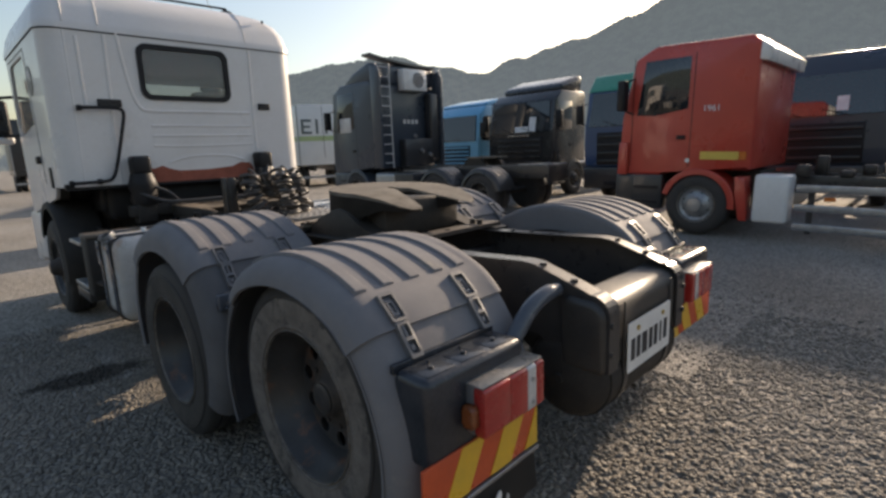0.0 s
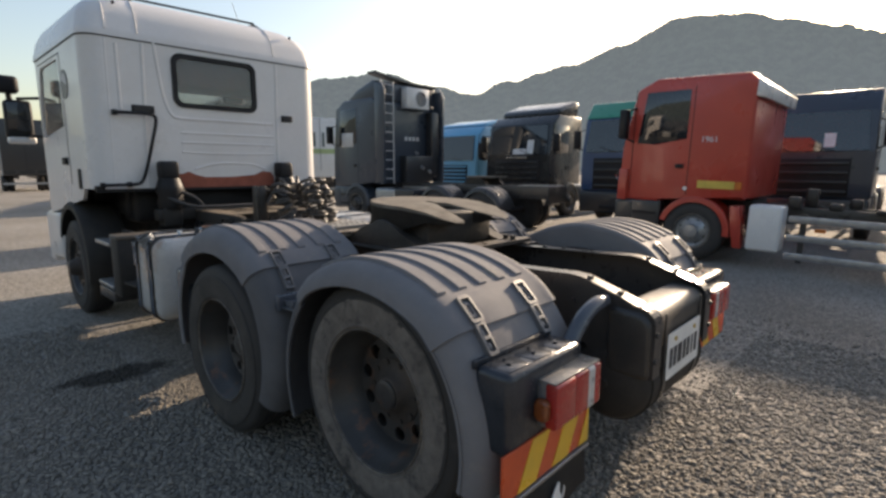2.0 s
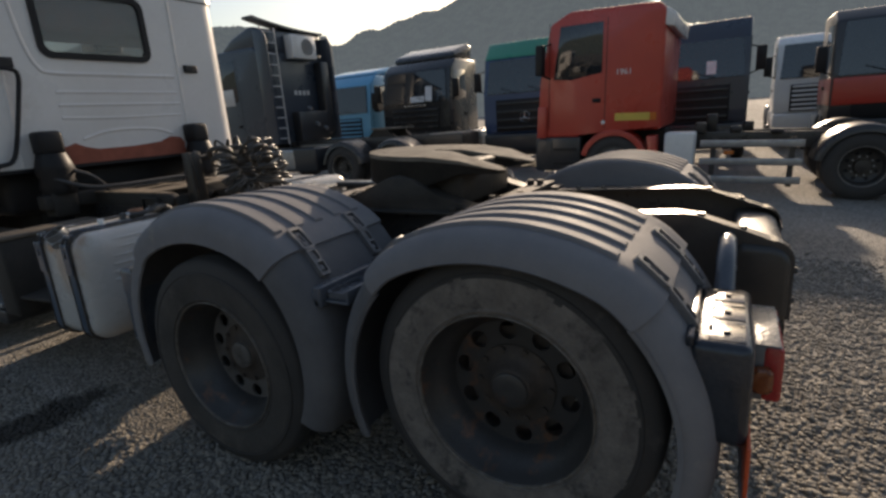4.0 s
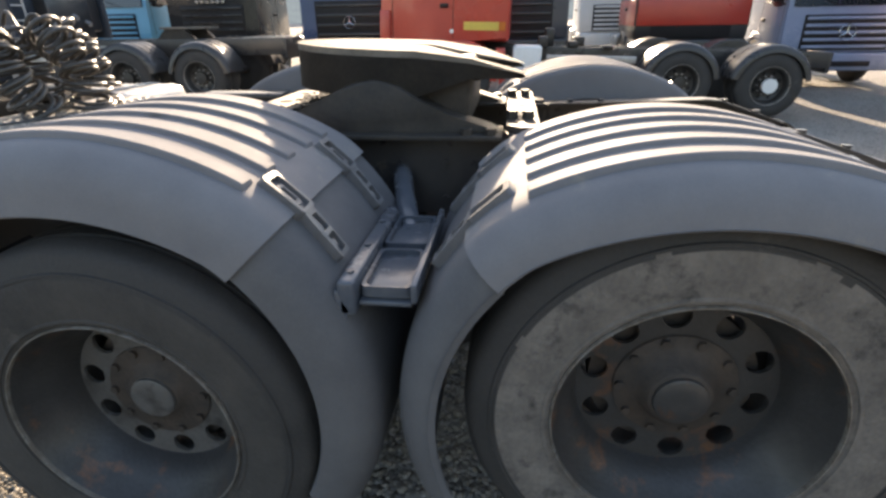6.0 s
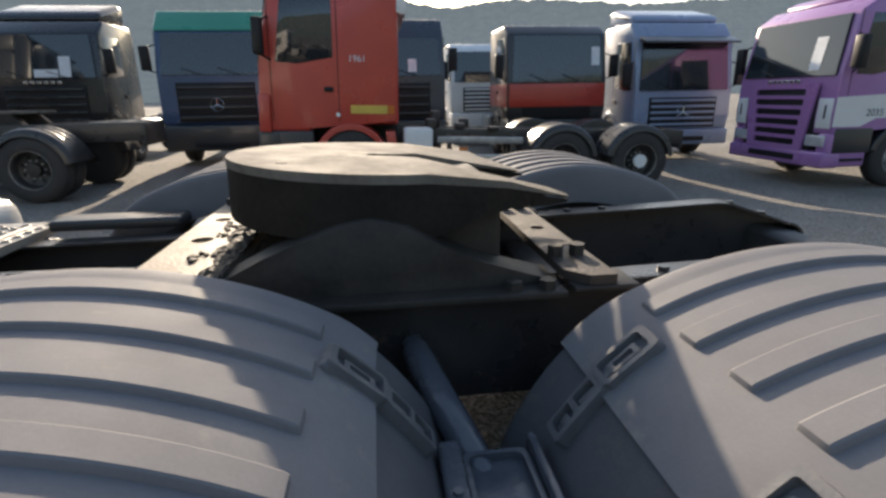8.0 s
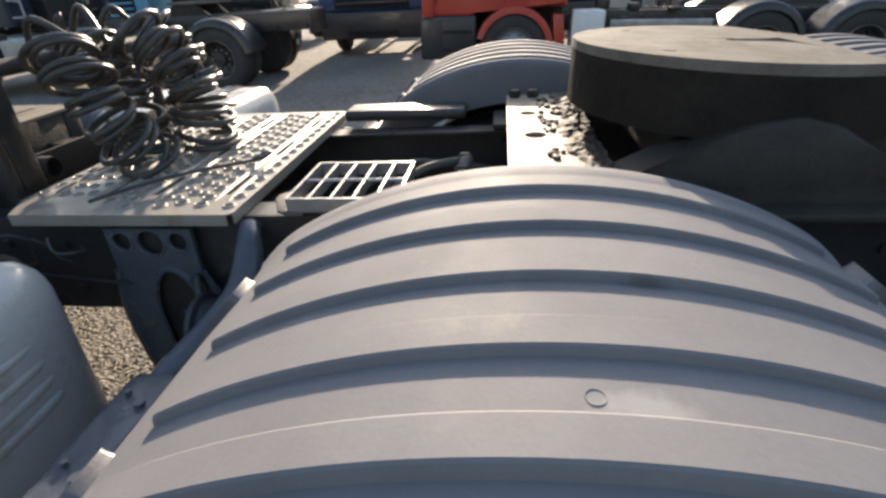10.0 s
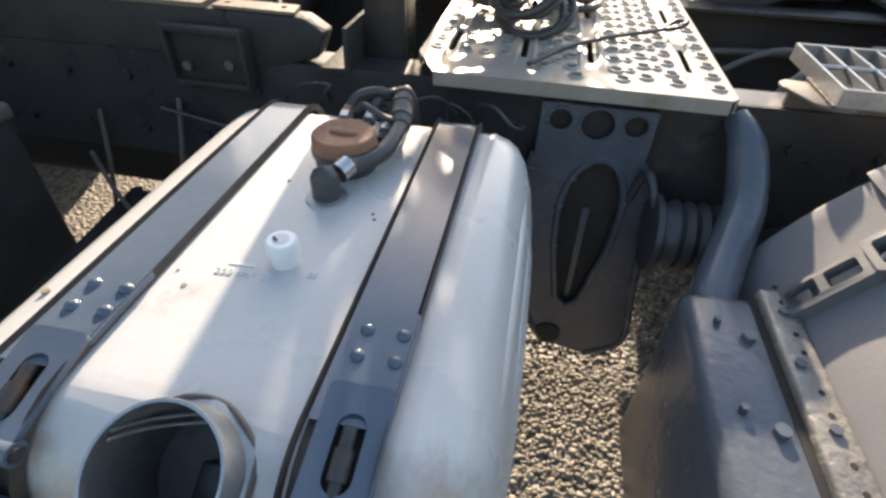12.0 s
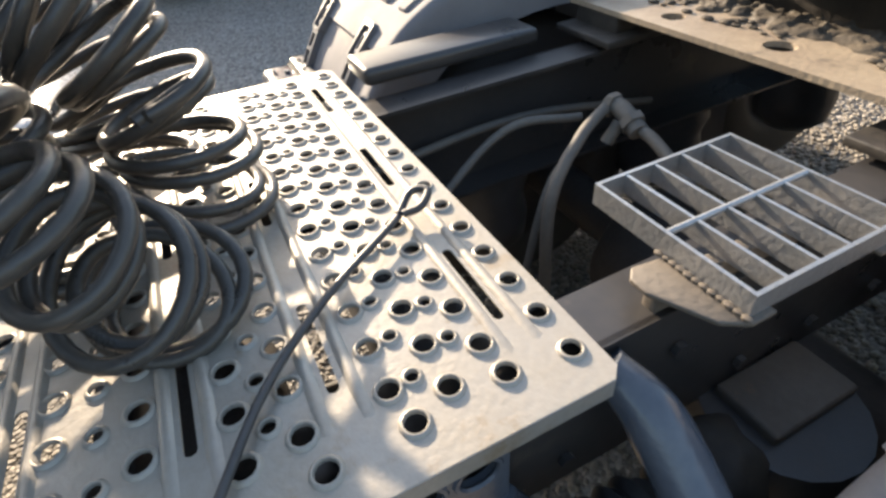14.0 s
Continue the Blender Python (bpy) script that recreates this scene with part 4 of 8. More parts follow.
    def seg(a, b, name, mat):
        part(name, new_prism(rounded(-0.778, -0.730, 0.704, 0.870, 0.014, 4), min(s * a, s * b), max(s * a, s * b), "x", 0.004), mat, lamp)
    seg(1.062, 0.930, "red_lens", M_RED)
    seg(0.929, 0.8335, "red_lens", M_RED)
    seg(0.8333, 0.7835, "clear_lens", M_CLEARLENS)
    seg(0.7833, 0.738, "red_lens", M_RED)
    part("lamp_cover", new_box(min(s * 1.064, s * 0.736), max(s * 1.064, s * 0.736), -0.770, -0.688, 0.8705, 0.877, 0.003), M_STRIP, lamp, "dusty grey top of the lamp")
    part("side_lens", new_prism(rounded(-0.755, -0.700, 0.735, 0.815, 0.02, 4), min(s * 1.094, s * 1.058), max(s * 1.094, s * 1.058), "x", 0.010), M_AMBER, lamp, "faded orange indicator lens")
    for z in (0.735, 0.82):
        part("screw", bolt(bmesh.new(), (s * 0.807, -0.778, z), 0.008, -0.004, "y"), M_ZINC, lamp)
    part("lamp_stay", new_box(min(s * 1.030, s * 0.850), max(s * 1.030, s * 0.850), -0.70, -0.60, 0.62, 0.84, 0.004), M_BLACK, lamp)

    # striped board
    board = part("striped_board", new_box(min(s * 1.270, s * 0.680), max(s * 1.270, s * 0.680), -0.706, -0.696, 0.495, 0.668, 0.002), M_STRIPE_R, truck, "red and yellow diagonally striped warning board")
    for k in range(3):
        xa = 1.16 - 0.225 * k
        q = [(s * (xa + 0.025), 0.497), (s * (xa - 0.090), 0.497), (s * max(0.682, xa - 0.180), 0.666), (s * (xa - 0.065), 0.666)]
        if xa - 0.205 < 0.657:
            q = [(s * (xa + 0.025), 0.497), (s * (xa - 0.053), 0.497), (s * 0.682, 0.497), (s * 0.682, 0.64), (s * (xa - 0.075), 0.666)]
            q = [(s * 0.735, 0.497), (s * 0.682, 0.497), (s * 0.682, 0.666), (s * 0.655, 0.666)]
            q = [(s * 0.760, 0.497), (s * 0.682, 0.497), (s * 0.682, 0.652)]
        part("yellow_stripe", new_prism(q, -0.7085, -0.7062, "y"), M_STRIPE_Y, board)
    if s > 0:
        continue
    part("flap_rail", new_box(min(s * 1.275, s * 0.675), max(s * 1.275, s * 0.675), -0.712, -0.690, 0.468, 0.484, 0.003), M_ZINC, truck, "bright metal strip over the mud flap")
    bm = bmesh.new()
    n = 10
    grid = [[bm.verts.new((s * (1.265 - 0.58 * i / n), -0.694 + 0.012 * math.sin(i * 0.9) * j / 4 - 0.02 * j / 4, 0.468 - (0.052 - 0.020 * max(0.0, i / n - 0.35)) * j * (1 - 0.25 * max(0.0, 0.2 - i / n)))) for j in range(5)] for i in range(n + 1)]
    for i in range(n):
        for j in range(4):
            bm.faces.new((grid[i][j], grid[i + 1][j], grid[i + 1][j + 1], grid[i][j + 1]))
    bmesh.ops.solidify(bm, geom=bm.faces[:], thickness=0.008)
    flap = part("mud_flap", bm, M_HOSE, truck, "black rubber mud flap with worn white mark")
    outer = [(0.960 + 0.088 * math.cos(radians(a)), 0.385 + 0.075 * math.sin(radians(a))) for a in range(185, 356, 10)]
    inner = [(0.960 + 0.078 * math.cos(radians(a)), 0.400 + 0.070 * math.sin(radians(a))) for a in range(355, 184, -10)]
    part("worn_mark", new_prism([(s * x, z) for x, z in outer + inner], -0.7195, -0.7165, "y"), M_CLEARLENS, flap, "worn grey arc")
    blob = [(0.935 + (0.028 + 0.010 * math.cos(3 * a + 1.0)) * math.cos(a), 0.378 + (0.042 + 0.009 * math.sin(4 * a)) * math.sin(a)) for a in [2 * math.pi * k / 22 for k in range(22)]]
    part("worn_mark", new_prism([(s * x, z) for x, z in blob], -0.7205, -0.7165, "y"), M_WPLASTIC, flap, "worn white mark")

# brake chamber beside the hanger
for s in (-1, 1):
    bm = bmesh.new()
    lathe(bm, [(2.03, 0.030), (2.036, 0.060)] + [(2.046 + 0.0135 * k, 0.074 if k % 2 else 0.064) for k in range(9)] + [(2.166, 0.066), (2.172, 0.080), (2.184, 0.080), (2.190, 0.030)], (s * 0.51, 0, 0.83), "y", 28)
    chamber = part("brake_chamber", bm, M_HOSE, truck, "black ribbed brake chamber")
    part("chamber_hose", new_tube(smooth_path([(s * 0.50, 2.18, 0.88), (s * 0.46, 2.20, 0.93), (s * 0.43, 2.21, 0.90), (s * 0.41, 2.22, 0.80)], 5), 0.010, 8), M_HOSE, chamber)

# axles and suspension between the wheels
for y, z in ((0.0, 0.64), (1.365, 0.512), (5.10, 0.512)):
    bm = bmesh.new()
    tube(bm, [(-0.95, y, z), (0.95, y, z)], 0.075, 16)
    if y == 1.365:
        lathe(bm, [(-0.24, 0.09), (-0.17, 0.19), (0.0, 0.225), (0.17, 0.19), (0.24, 0.09)], (0, y, z), "x", 24)
    part("axle", bm, M_DARK, truck, "dark greasy axle beam")
for s in (-1, 1):
    for y in (-0.33, 0.34, 1.04, 1.74):
        bm = bmesh.new()
        lathe(bm, [(0.50, 0.09), (0.54, 0.13), (0.62, 0.135), (0.68, 0.12), (0.74, 0.135), (0.80, 0.12)], (s * 0.46, y, 0), "z", 20)
        part("air_bellows", bm, M_HOSE, truck, "black rubber air spring")
part("propeller_shaft", new_tube([(0, 1.6, 0.56), (0, 4.6, 0.80)], 0.06, 14), M_DARK, truck)
for y0, y1, z in ((2.35, 2.75, 0.62),):
    bm = bmesh.new()
    lathe(bm, [(-0.24, 0.0001), (-0.22, 0.09), (-0.18, 0.13), (0.18, 0.13), (0.22, 0.09), (0.24, 0.0001)], (0.05, (y0 + y1) / 2, z), "x", 24)
    part("air_tank", bm, M_DARK, truck, "black cylindrical air tank between the rails")


# ---- fifth wheel coupling ----
FW = Matrix.Translation((0, 0.87, 1.370)) @ Matrix.Rotation(radians(2.6), 4, "X")


def fifth_wheel_outline():
    out = []
    for k in range(25):
        a = radians(-18 + 216 * k / 24)
        out.append((0.455 * math.cos(a), 0.455 * math.sin(a) + 0.02))
    out += [(-0.40, -0.34), (-0.355, -0.47), (-0.30, -0.545), (-0.235, -0.56), (-0.19, -0.52)]
    out += [(-0.062, -0.12), (-0.030, -0.06), (-0.028, 0.02)]
    for k in range(7):
        a = radians(180 - 180 * k / 6)
        out.append((0.028 * math.cos(a), 0.02 + 0.028 * math.sin(a)))
    out += [(0.030, -0.06), (0.062, -0.12), (0.19, -0.52), (0.235, -0.56), (0.30, -0.545), (0.355, -0.47), (0.40, -0.34)]
    return out


FW = FW @ Matrix.Diagonal((0.88, 0.88, 1, 1))
bm = bmesh.new()
holed(bm, fifth_wheel_outline(), [], -0.022, 0.0)
for v in bm.verts:
    if v.co.y < -0.26:
        v.co.z -= 0.24 * (-0.26 - v.co.y) * (1.0 if v.co.z > -0.01 else 0.7)
for k in range(40):
    a = 2 * math.pi * k / 40
    x, y = 0.36 * math.cos(a), 0.36 * math.sin(a) + 0.02
    if y > -0.22 and k % 10 == 5:
        tube(bm, [(x, y, -0.001), (x, y, 0.0012)], 0.016, 10)
fw = part("fifth_wheel", moved(bm, FW), M_GREASE, truck, "worn greasy steel fifth wheel coupling plate")
bm = bmesh.new()
rim = fifth_wheel_outline()
n = len(rim)
lo = [bm.verts.new((x * 0.995, y * 0.995, -0.155 if y > -0.3 else -0.085)) for x, y in rim]
hi = [bm.verts.new((x * 0.997, y * 0.997, -0.0205 - 0.20 * max(0.0, -0.26 - y))) for x, y in rim]
for i in range(n):
    bm.faces.new((lo[i], lo[(i + 1) % n], hi[(i + 1) % n], hi[i]))
bmesh.ops.solidify(bm, geom=bm.faces[:], thickness=0.016)
part("coupling_skirt", moved(bm, FW), M_CAST, fw, "black cast skirt under the coupling plate")
part("pedestal", new_prism([(-0.31, 0.58), (0.31, 0.58), (0.28, 1.10), (-0.28, 1.10)], 1.10, 1.325, "z", 0.02), M_CAST, fw, "black cast body under the coupling plate")
bm = bmesh.new()
box(bm, -0.16, 0.16, -0.02, 0.30, -0.12, -0.024, 0.02)
tube(bm, [(0.05, -0.18, -0.05), (0.30, -0.16, -0.06), (0.50, -0.12, -0.08)], 0.014, 8)
part("locking_jaw", moved(bm, FW), M_CAST, fw)
for s in (-1, 1):
    bm = bmesh.new()
    xs = (s * 0.30, s * 0.41)
    prism(bm, [(0.44, 1.085), (1.32, 1.085), (1.23, 1.150), (1.14, 1.195), (1.06, 1.228), (0.98, 1.262), (0.90, 1.278), (0.82, 1.256), (0.74, 1.205), (0.64, 1.158), (0.50, 1.115)], min(xs), max(xs), "x", 0.012)
    box(bm, min(s * 0.27, s * 0.47), max(s * 0.27, s * 0.47), 0.46, 1.50, 1.083, 1.100, 0.003)
    for y in (0.50, 0.58):
        bolt(bm, (s * 0.44, y, 1.10), 0.020, 0.022)
    part("coupling_stand", bm, M_CAST, fw, "black cast bearing stand of the coupling")
bm = bmesh.new()
holed(bm, [(-0.48, 1.225), (0.48, 1.225), (0.48, 1.455), (-0.48, 1.455)], [circle(-0.34, 1.405, 0.017), circle(0.20, 1.39, 0.026), circle(-0.05, 1.38, 0.030)], 1.140, 1.152)
part("mounting_plate", bm, M_TAN, truck, "tan greasy mounting plate in front of the coupling")
for x in (-0.385, 0.385):
    part("plate_spacer", new_box(x - 0.075, x + 0.075, 1.245, 1.445, 1.0865, 1.139, 0.004), M_CAST, truck)
for x, y in ((0.445, 1.425), (0.440, 1.362), (-0.445, 1.425)):
    part("bolt", bolt(bmesh.new(), (x, y, 1.151), 0.020, 0.026), M_CAST, truck)
bm = bmesh.new()
holed(bm, [(-0.45, 0.335), (0.45, 0.335), (0.45, 0.400), (0.40, 0.448), (-0.40, 0.448), (-0.45, 0.400)], [circle(0.0, 0.39, 0.022)], 1.105, 1.128)
part("rear_mounting_plate", bm, M_DRUM, truck, "dirty brown mounting plate behind the coupling")
for x in (-0.285, 0.285):
    for y in (0.430, 0.372):
        part("bolt", bolt(bmesh.new(), (x, y, 1.127), 0.021, 0.030), M_CAST, truck)
# cake of old grease along the coupling: a ragged crust with lumps
M_CRUST = material("old_grease", (0.034, 0.029, 0.024), 0.72, colour2=(0.10, 0.082, 0.060), scale=18, grain=120, bump=0.5, bump_scale=60, rough_var=0.12, spec=0.22)
bm = bmesh.new()
nx, ny = 120, 14
grid = []
for i in range(nx + 1):
    x = -0.455 + 0.91 * i / nx
    wide = 0.075 + 0.040 * noise.noise(Vector((x * 9, 1.7, 0.0))) + 0.030 * noise.noise(Vector((x * 31, 4.2, 0.0)))
    col = []
    for j in range(ny + 1):
        v = j / ny
        y = 1.228 + wide * v
        h = (0.010 + 0.012 * abs(noise.noise(Vector((x * 22, y * 22, 0.3)))) + 0.010 * noise.noise(Vector((x * 70, y * 70, 2.0)))) * (1 - v ** 4)
        col.append(bm.verts.new((x, y, 1.1525 + max(-0.002, h))))
    grid.append(col)
for A, B in zip(grid, grid[1:]):
    for j in range(ny):
        bm.faces.new((A[j], B[j], B[j + 1], A[j + 1]))
for k in range(46):
    x, y = random.uniform(-0.44, 0.44), 1.30 + 0.07 * random.random()
    bmesh.ops.create_icosphere(bm, subdivisions=2, radius=random.uniform(0.004, 0.011), matrix=Matrix.Translation((x, y - 0.015, 1.155)) @ Matrix.Diagonal((1.6, 1, 0.5, 1)))
for v in bm.verts:
    v.co += 0.003 * noise.noise_vector(v.co * 90)
tagged(part("grease", bm, M_CRUST, truck), "dark crust of old grease on the mounting plate", kind="stuff")
for x in (-0.40, 0.40):
    part("mounting_pad", new_box(x - 0.06, x + 0.06, 0.28, 0.44, 1.088, 1.104, 0.004), M_CAST, truck)
part("cable_duct", new_box(0.40, 0.53, 1.60, 2.05, 1.085, 1.125, 0.014, 3), M_BLACK, truck, "black painted box section on the rail")

# ---- step plate, grille, coils ----
PZ = 1.090
PX0, PX1, PY0, PY1 = -0.440, 0.565, 2.085, 2.700


def step_plate():
    outer = [(PX0, PY0 + 0.012), (PX0 + 0.012, PY0), (PX1 - 0.02, PY0), (PX1, PY0 + 0.02), (PX1, PY1 - 0.02), (PX1 - 0.02, PY1), (PX0 + 0.10, PY1), (PX0, PY1 - 0.05)]
    holes, rings = [], []

    def row(y, x0, x1, step, r):
        x = x0
        while x < x1:
            holes.append(circle(x, y, r, 12))
            rings.append((x, y, r))
            x += step
    P = 0.0605
    for y, x0, r in ((2.112, -0.390, 0.0115), (2.190, -0.3365, 0.0125), (2.216, -0.3115, 0.0080), (2.243, -0.3680, 0.0125), (2.271, -0.3390, 0.0080), (2.298, -0.3420, 0.0125),
                     (2.387, -0.3480, 0.0125), (2.414, -0.3235, 0.0085), (2.442, -0.3540, 0.0125), (2.527, -0.3010, 0.0125), (2.566, -0.3100, 0.0085), (2.607, -0.3070, 0.0125), (2.668, -0.3000, 0.0115)):
        row(y, x0, PX1 - 0.03, P, r)
    for x, y in ((-0.382, 2.186), (-0.388, 2.289), (-0.393, 2.377)):
        holes.append(circle(x, y, 0.0125, 12))
        rings.append((x, y, 0.0125))
    for y in (2.152, 2.346, 2.484, 2.637):
        for x in (-0.247, 0.075, 0.395):
            holes.append(rounded(x - 0.070, x + 0.070, y - 0.0065, y + 0.0065, 0.006, 2))
    bm = bmesh.new()
    holed(bm, outer, holes, PZ - 0.003, PZ)
    ob = part("step_plate", bm, M_ALU, truck, "perforated aluminium step plate behind the cab")
    shapes = {}
    for r in sorted({q[2] for q in rings}):
        bm = bmesh.new()
        lathe(bm, [(-0.001, r + 0.0055), (0.003, r + 0.003), (0.0045, r + 0.0005), (0.003, r - 0.0005), (-0.002, r - 0.0008)], (0, 0, 0), "z", 12)
        bmesh.ops.delete(bm, geom=[f for f in bm.faces if len(f.verts) > 4], context="FACES")
        me = bpy.data.meshes.new("collar")
        bm.to_mesh(me)
        bm.free()
        for f in me.polygons:
            f.use_smooth = True
        me.materials.append(M_ALU)
        shapes[r] = me
    for x, y, r in rings:
        c = new("collar", shapes[r])
        c.parent = ob
        c.location = (x, y, PZ)
    for y in (2.133, 2.169, 2.325, 2.366, 2.464, 2.504, 2.622, 2.651):
        bm = bmesh.new()
        rows_ = []
        for i in range(21):
            t = i / 20
            x = PX0 + 0.07 + (PX1 - PX0 - 0.11) * t
            k = math.sin(min(1.0, min(t, 1 - t) * 14) * math.pi / 2)
            rows_.append([bm.verts.new((x, y + d, PZ + h * k - 0.001)) for d, h in ((-0.0085, 0.0), (-0.0045, 0.0045), (0.0, 0.006), (0.0045, 0.0045), (0.0085, 0.0))])
        for A, B in zip(rows_, rows_[1:]):
            for j in range(4):
                bm.faces.new((A[j], B[j], B[j + 1], A[j + 1]))
        part("pressed_ridge", bm, M_ALU, ob)
    bm = bmesh.new()
    for x0, x1, y0, y1 in ((PX0 - 0.001, PX0 + 0.003, PY0 + 0.012, PY1 - 0.05), (PX1 - 0.003, PX1 + 0.001, PY0 + 0.02, PY1 - 0.02), (PX0 + 0.012, PX1 - 0.02, PY0 - 0.001, PY0 + 0.003), (PX0 + 0.10, PX1 - 0.02, PY1 - 0.003, PY1 + 0.001)):
        box(bm, x0, x1, y0, y1, PZ - 0.028, PZ - 0.0005)
    part("turned_edge", bm, M_ALU, ob)
    part("embossed_bar", new_box(-0.30, -0.20, 2.655, 2.660, PZ - 0.001, PZ + 0.0012), M_ZINC, ob)
    return ob


step_plate()
for x in (-0.33, 0.33, 0.52):
    part("plate_bearer", new_box(x - 0.03, x + 0.03, 2.118, 2.677, 1.045, PZ - 0.029, 0.003), M_BLACK, truck)
for y in (2.174, 2.565):
    part("plate_bearer", new_box(-0.38, 0.56, y - 0.02, y + 0.02, 1.01, PZ - 0.03, 0.003), M_BLACK, truck)

# black tie lying on the plate
tie = new_tube(smooth_path([(-0.390, 2.470, PZ + 0.013), (-0.290, 2.405, PZ + 0.016), (-0.200, 2.315, PZ + 0.018), (-0.120, 2.210, PZ + 0.017), (-0.095, 2.180, PZ + 0.016)], 6), [0.005] * 24 + [0.0055], 8)
tie_ob = part("cable_tie", tie, M_HOSE, None)
tagged(tie_ob, "black plastic cable tie lying on the step plate", "cable tie")
part("loop", new_tube(smooth_path([(-0.095, 2.180, PZ + 0.018), (-0.070, 2.150, PZ + 0.030), (-0.085, 2.130, PZ + 0.034), (-0.105, 2.150, PZ + 0.026), (-0.098, 2.175, PZ + 0.018)], 5), 0.006, 8), M_HOSE, tie_ob)

# small galvanised grating on the rail
gx0, gx1, gy0, gy1, gz = -0.455, -0.210, 1.690, 1.940, 1.135
bm = bmesh.new()
holed(bm, [(gx0, gy0), (gx1, gy0), (gx1, gy1), (gx0, gy1)], [[(gx0 + 0.005, gy0 + 0.005), (gx1 - 0.005, gy0 + 0.005), (gx1 - 0.005, gy1 - 0.005), (gx0 + 0.005, gy1 - 0.005)]], gz - 0.032, gz)
grate = part("step_grating", bm, M_ZINC, truck, "small galvanised step grating with rusty stains")
for k in range(4):
    y = gy0 + (gy1 - gy0) * (k + 1) / 5
    part("grating_bar", new_box(gx0 + 0.004, gx1 - 0.004, y - 0.0025, y + 0.0025, gz - 0.028, gz - 0.001), M_ZINC, grate)
xm = (gx0 + gx1) / 2
part("grating_bar", new_tube([(xm, gy0 + 0.002, gz - 0.004), (xm, gy1 - 0.002, gz - 0.004)], 0.0045, 8), M_ZINC, grate)
bm = bmesh.new()
prism(bm, [(-0.345, 1.905), (-0.335, 1.985), (-0.350, 2.000), (-0.375, 2.000), (-0.445, 1.968), (-0.463, 1.940), (-0.463, 1.905)], 1.096, 1.103, "z", 0.002)
prism(bm, [(-0.345, 1.69), (-0.463, 1.69), (-0.463, 1.73), (-0.345, 1.73)], 1.096, 1.103, "z", 0.002)
box(bm, -0.38, -0.36, 1.69, 1.985, 1.060, 1.100, 0.002)
for k in range(12):
    x = -0.335 - 0.011 * k
    bmesh.ops.create_icosphere(bm, subdivisions=1, radius=0.006 + 0.003 * noise.noise(Vector((k * 1.3, 0, 0))), matrix=Matrix.Translation((x, 1.944, 1.106)) @ Matrix.Diagonal((1.2, 0.8, 0.6, 1)))
part("grating_bracket", bm, M_DUSTY, grate)

# hoses in the bay behind the plate
for pts, r in (([(-0.02, 1.86, 0.72), (0.02, 1.83, 0.93), (0.08, 1.72, 1.01), (0.15, 1.59, 1.02)], 0.013), ([(0.03, 1.88, 0.74), (0.07, 1.80, 0.92), (0.11, 1.70, 0.97)], 0.009), ([(0.06, 1.585, 1.00), (0.0, 1.59, 0.99), (-0.10, 1.60, 0.95), (-0.20, 1.58, 0.86)], 0.013), ([(0.30, 1.3, 0.9), (0.33, 1.7, 0.95), (0.32, 2.1, 0.93)], 0.011), ([(0.20, 1.62, 0.98), (0.24, 1.80, 0.98), (0.20, 2.02, 0.86)], 0.010)):
    part("hose", new_tube(smooth_path(pts, 6), r, 8), M_DUSTHOSE, truck, "dusty air hose between the rails")
bm = bmesh.new()
tube(bm, smooth_path([(0.155, 1.585, 1.022), (0.11, 1.585, 1.018), (0.05, 1.592, 0.995)], 4), 0.021, 10)
tube(bm, [(0.148, 1.588, 1.022), (0.132, 1.587, 1.021)], 0.027, 6)
tube(bm, [(0.085, 1.588, 1.010), (0.068, 1.590, 1.003)], 0.028, 6)
tube(bm, [(0.10, 1.60, 1.00), (0.10, 1.63, 0.96)], 0.014, 8)
part("valve", bm, M_DUSTHOSE, truck, "dull dusty air valve")
# dirty suspension parts under the rail beside the wheel
bm = bmesh.new()
box(bm, -0.50, -0.392, 1.63, 1.81, 0.79, 0.82, 0.006)
prism(bm, [(1.66, 0.60), (1.78, 0.60), (1.80, 0.79), (1.64, 0.79)], -0.47, -0.41, "x", 0.006)
part("spring_seat", bm, M_DUSTY, truck, "brown dusty spring seat under the rail")
bm = bmesh.new()
bmesh.ops.create_icosphere(bm, subdivisions=3, radius=0.085, matrix=Matrix.Translation((-0.47, 1.90, 0.76)) @ Matrix.Diagonal((0.9, 1.1, 0.9, 1)))
for v in bm.verts:
    v.co += 0.016 * noise.noise_vector(v.co * 24)
tube(bm, [(-0.50, 1.72, 0.70), (-0.72, 1.66, 0.66)], 0.028, 10)
part("stabiliser_joint", bm, M_CAST, truck, "black greasy joint of the stabiliser")


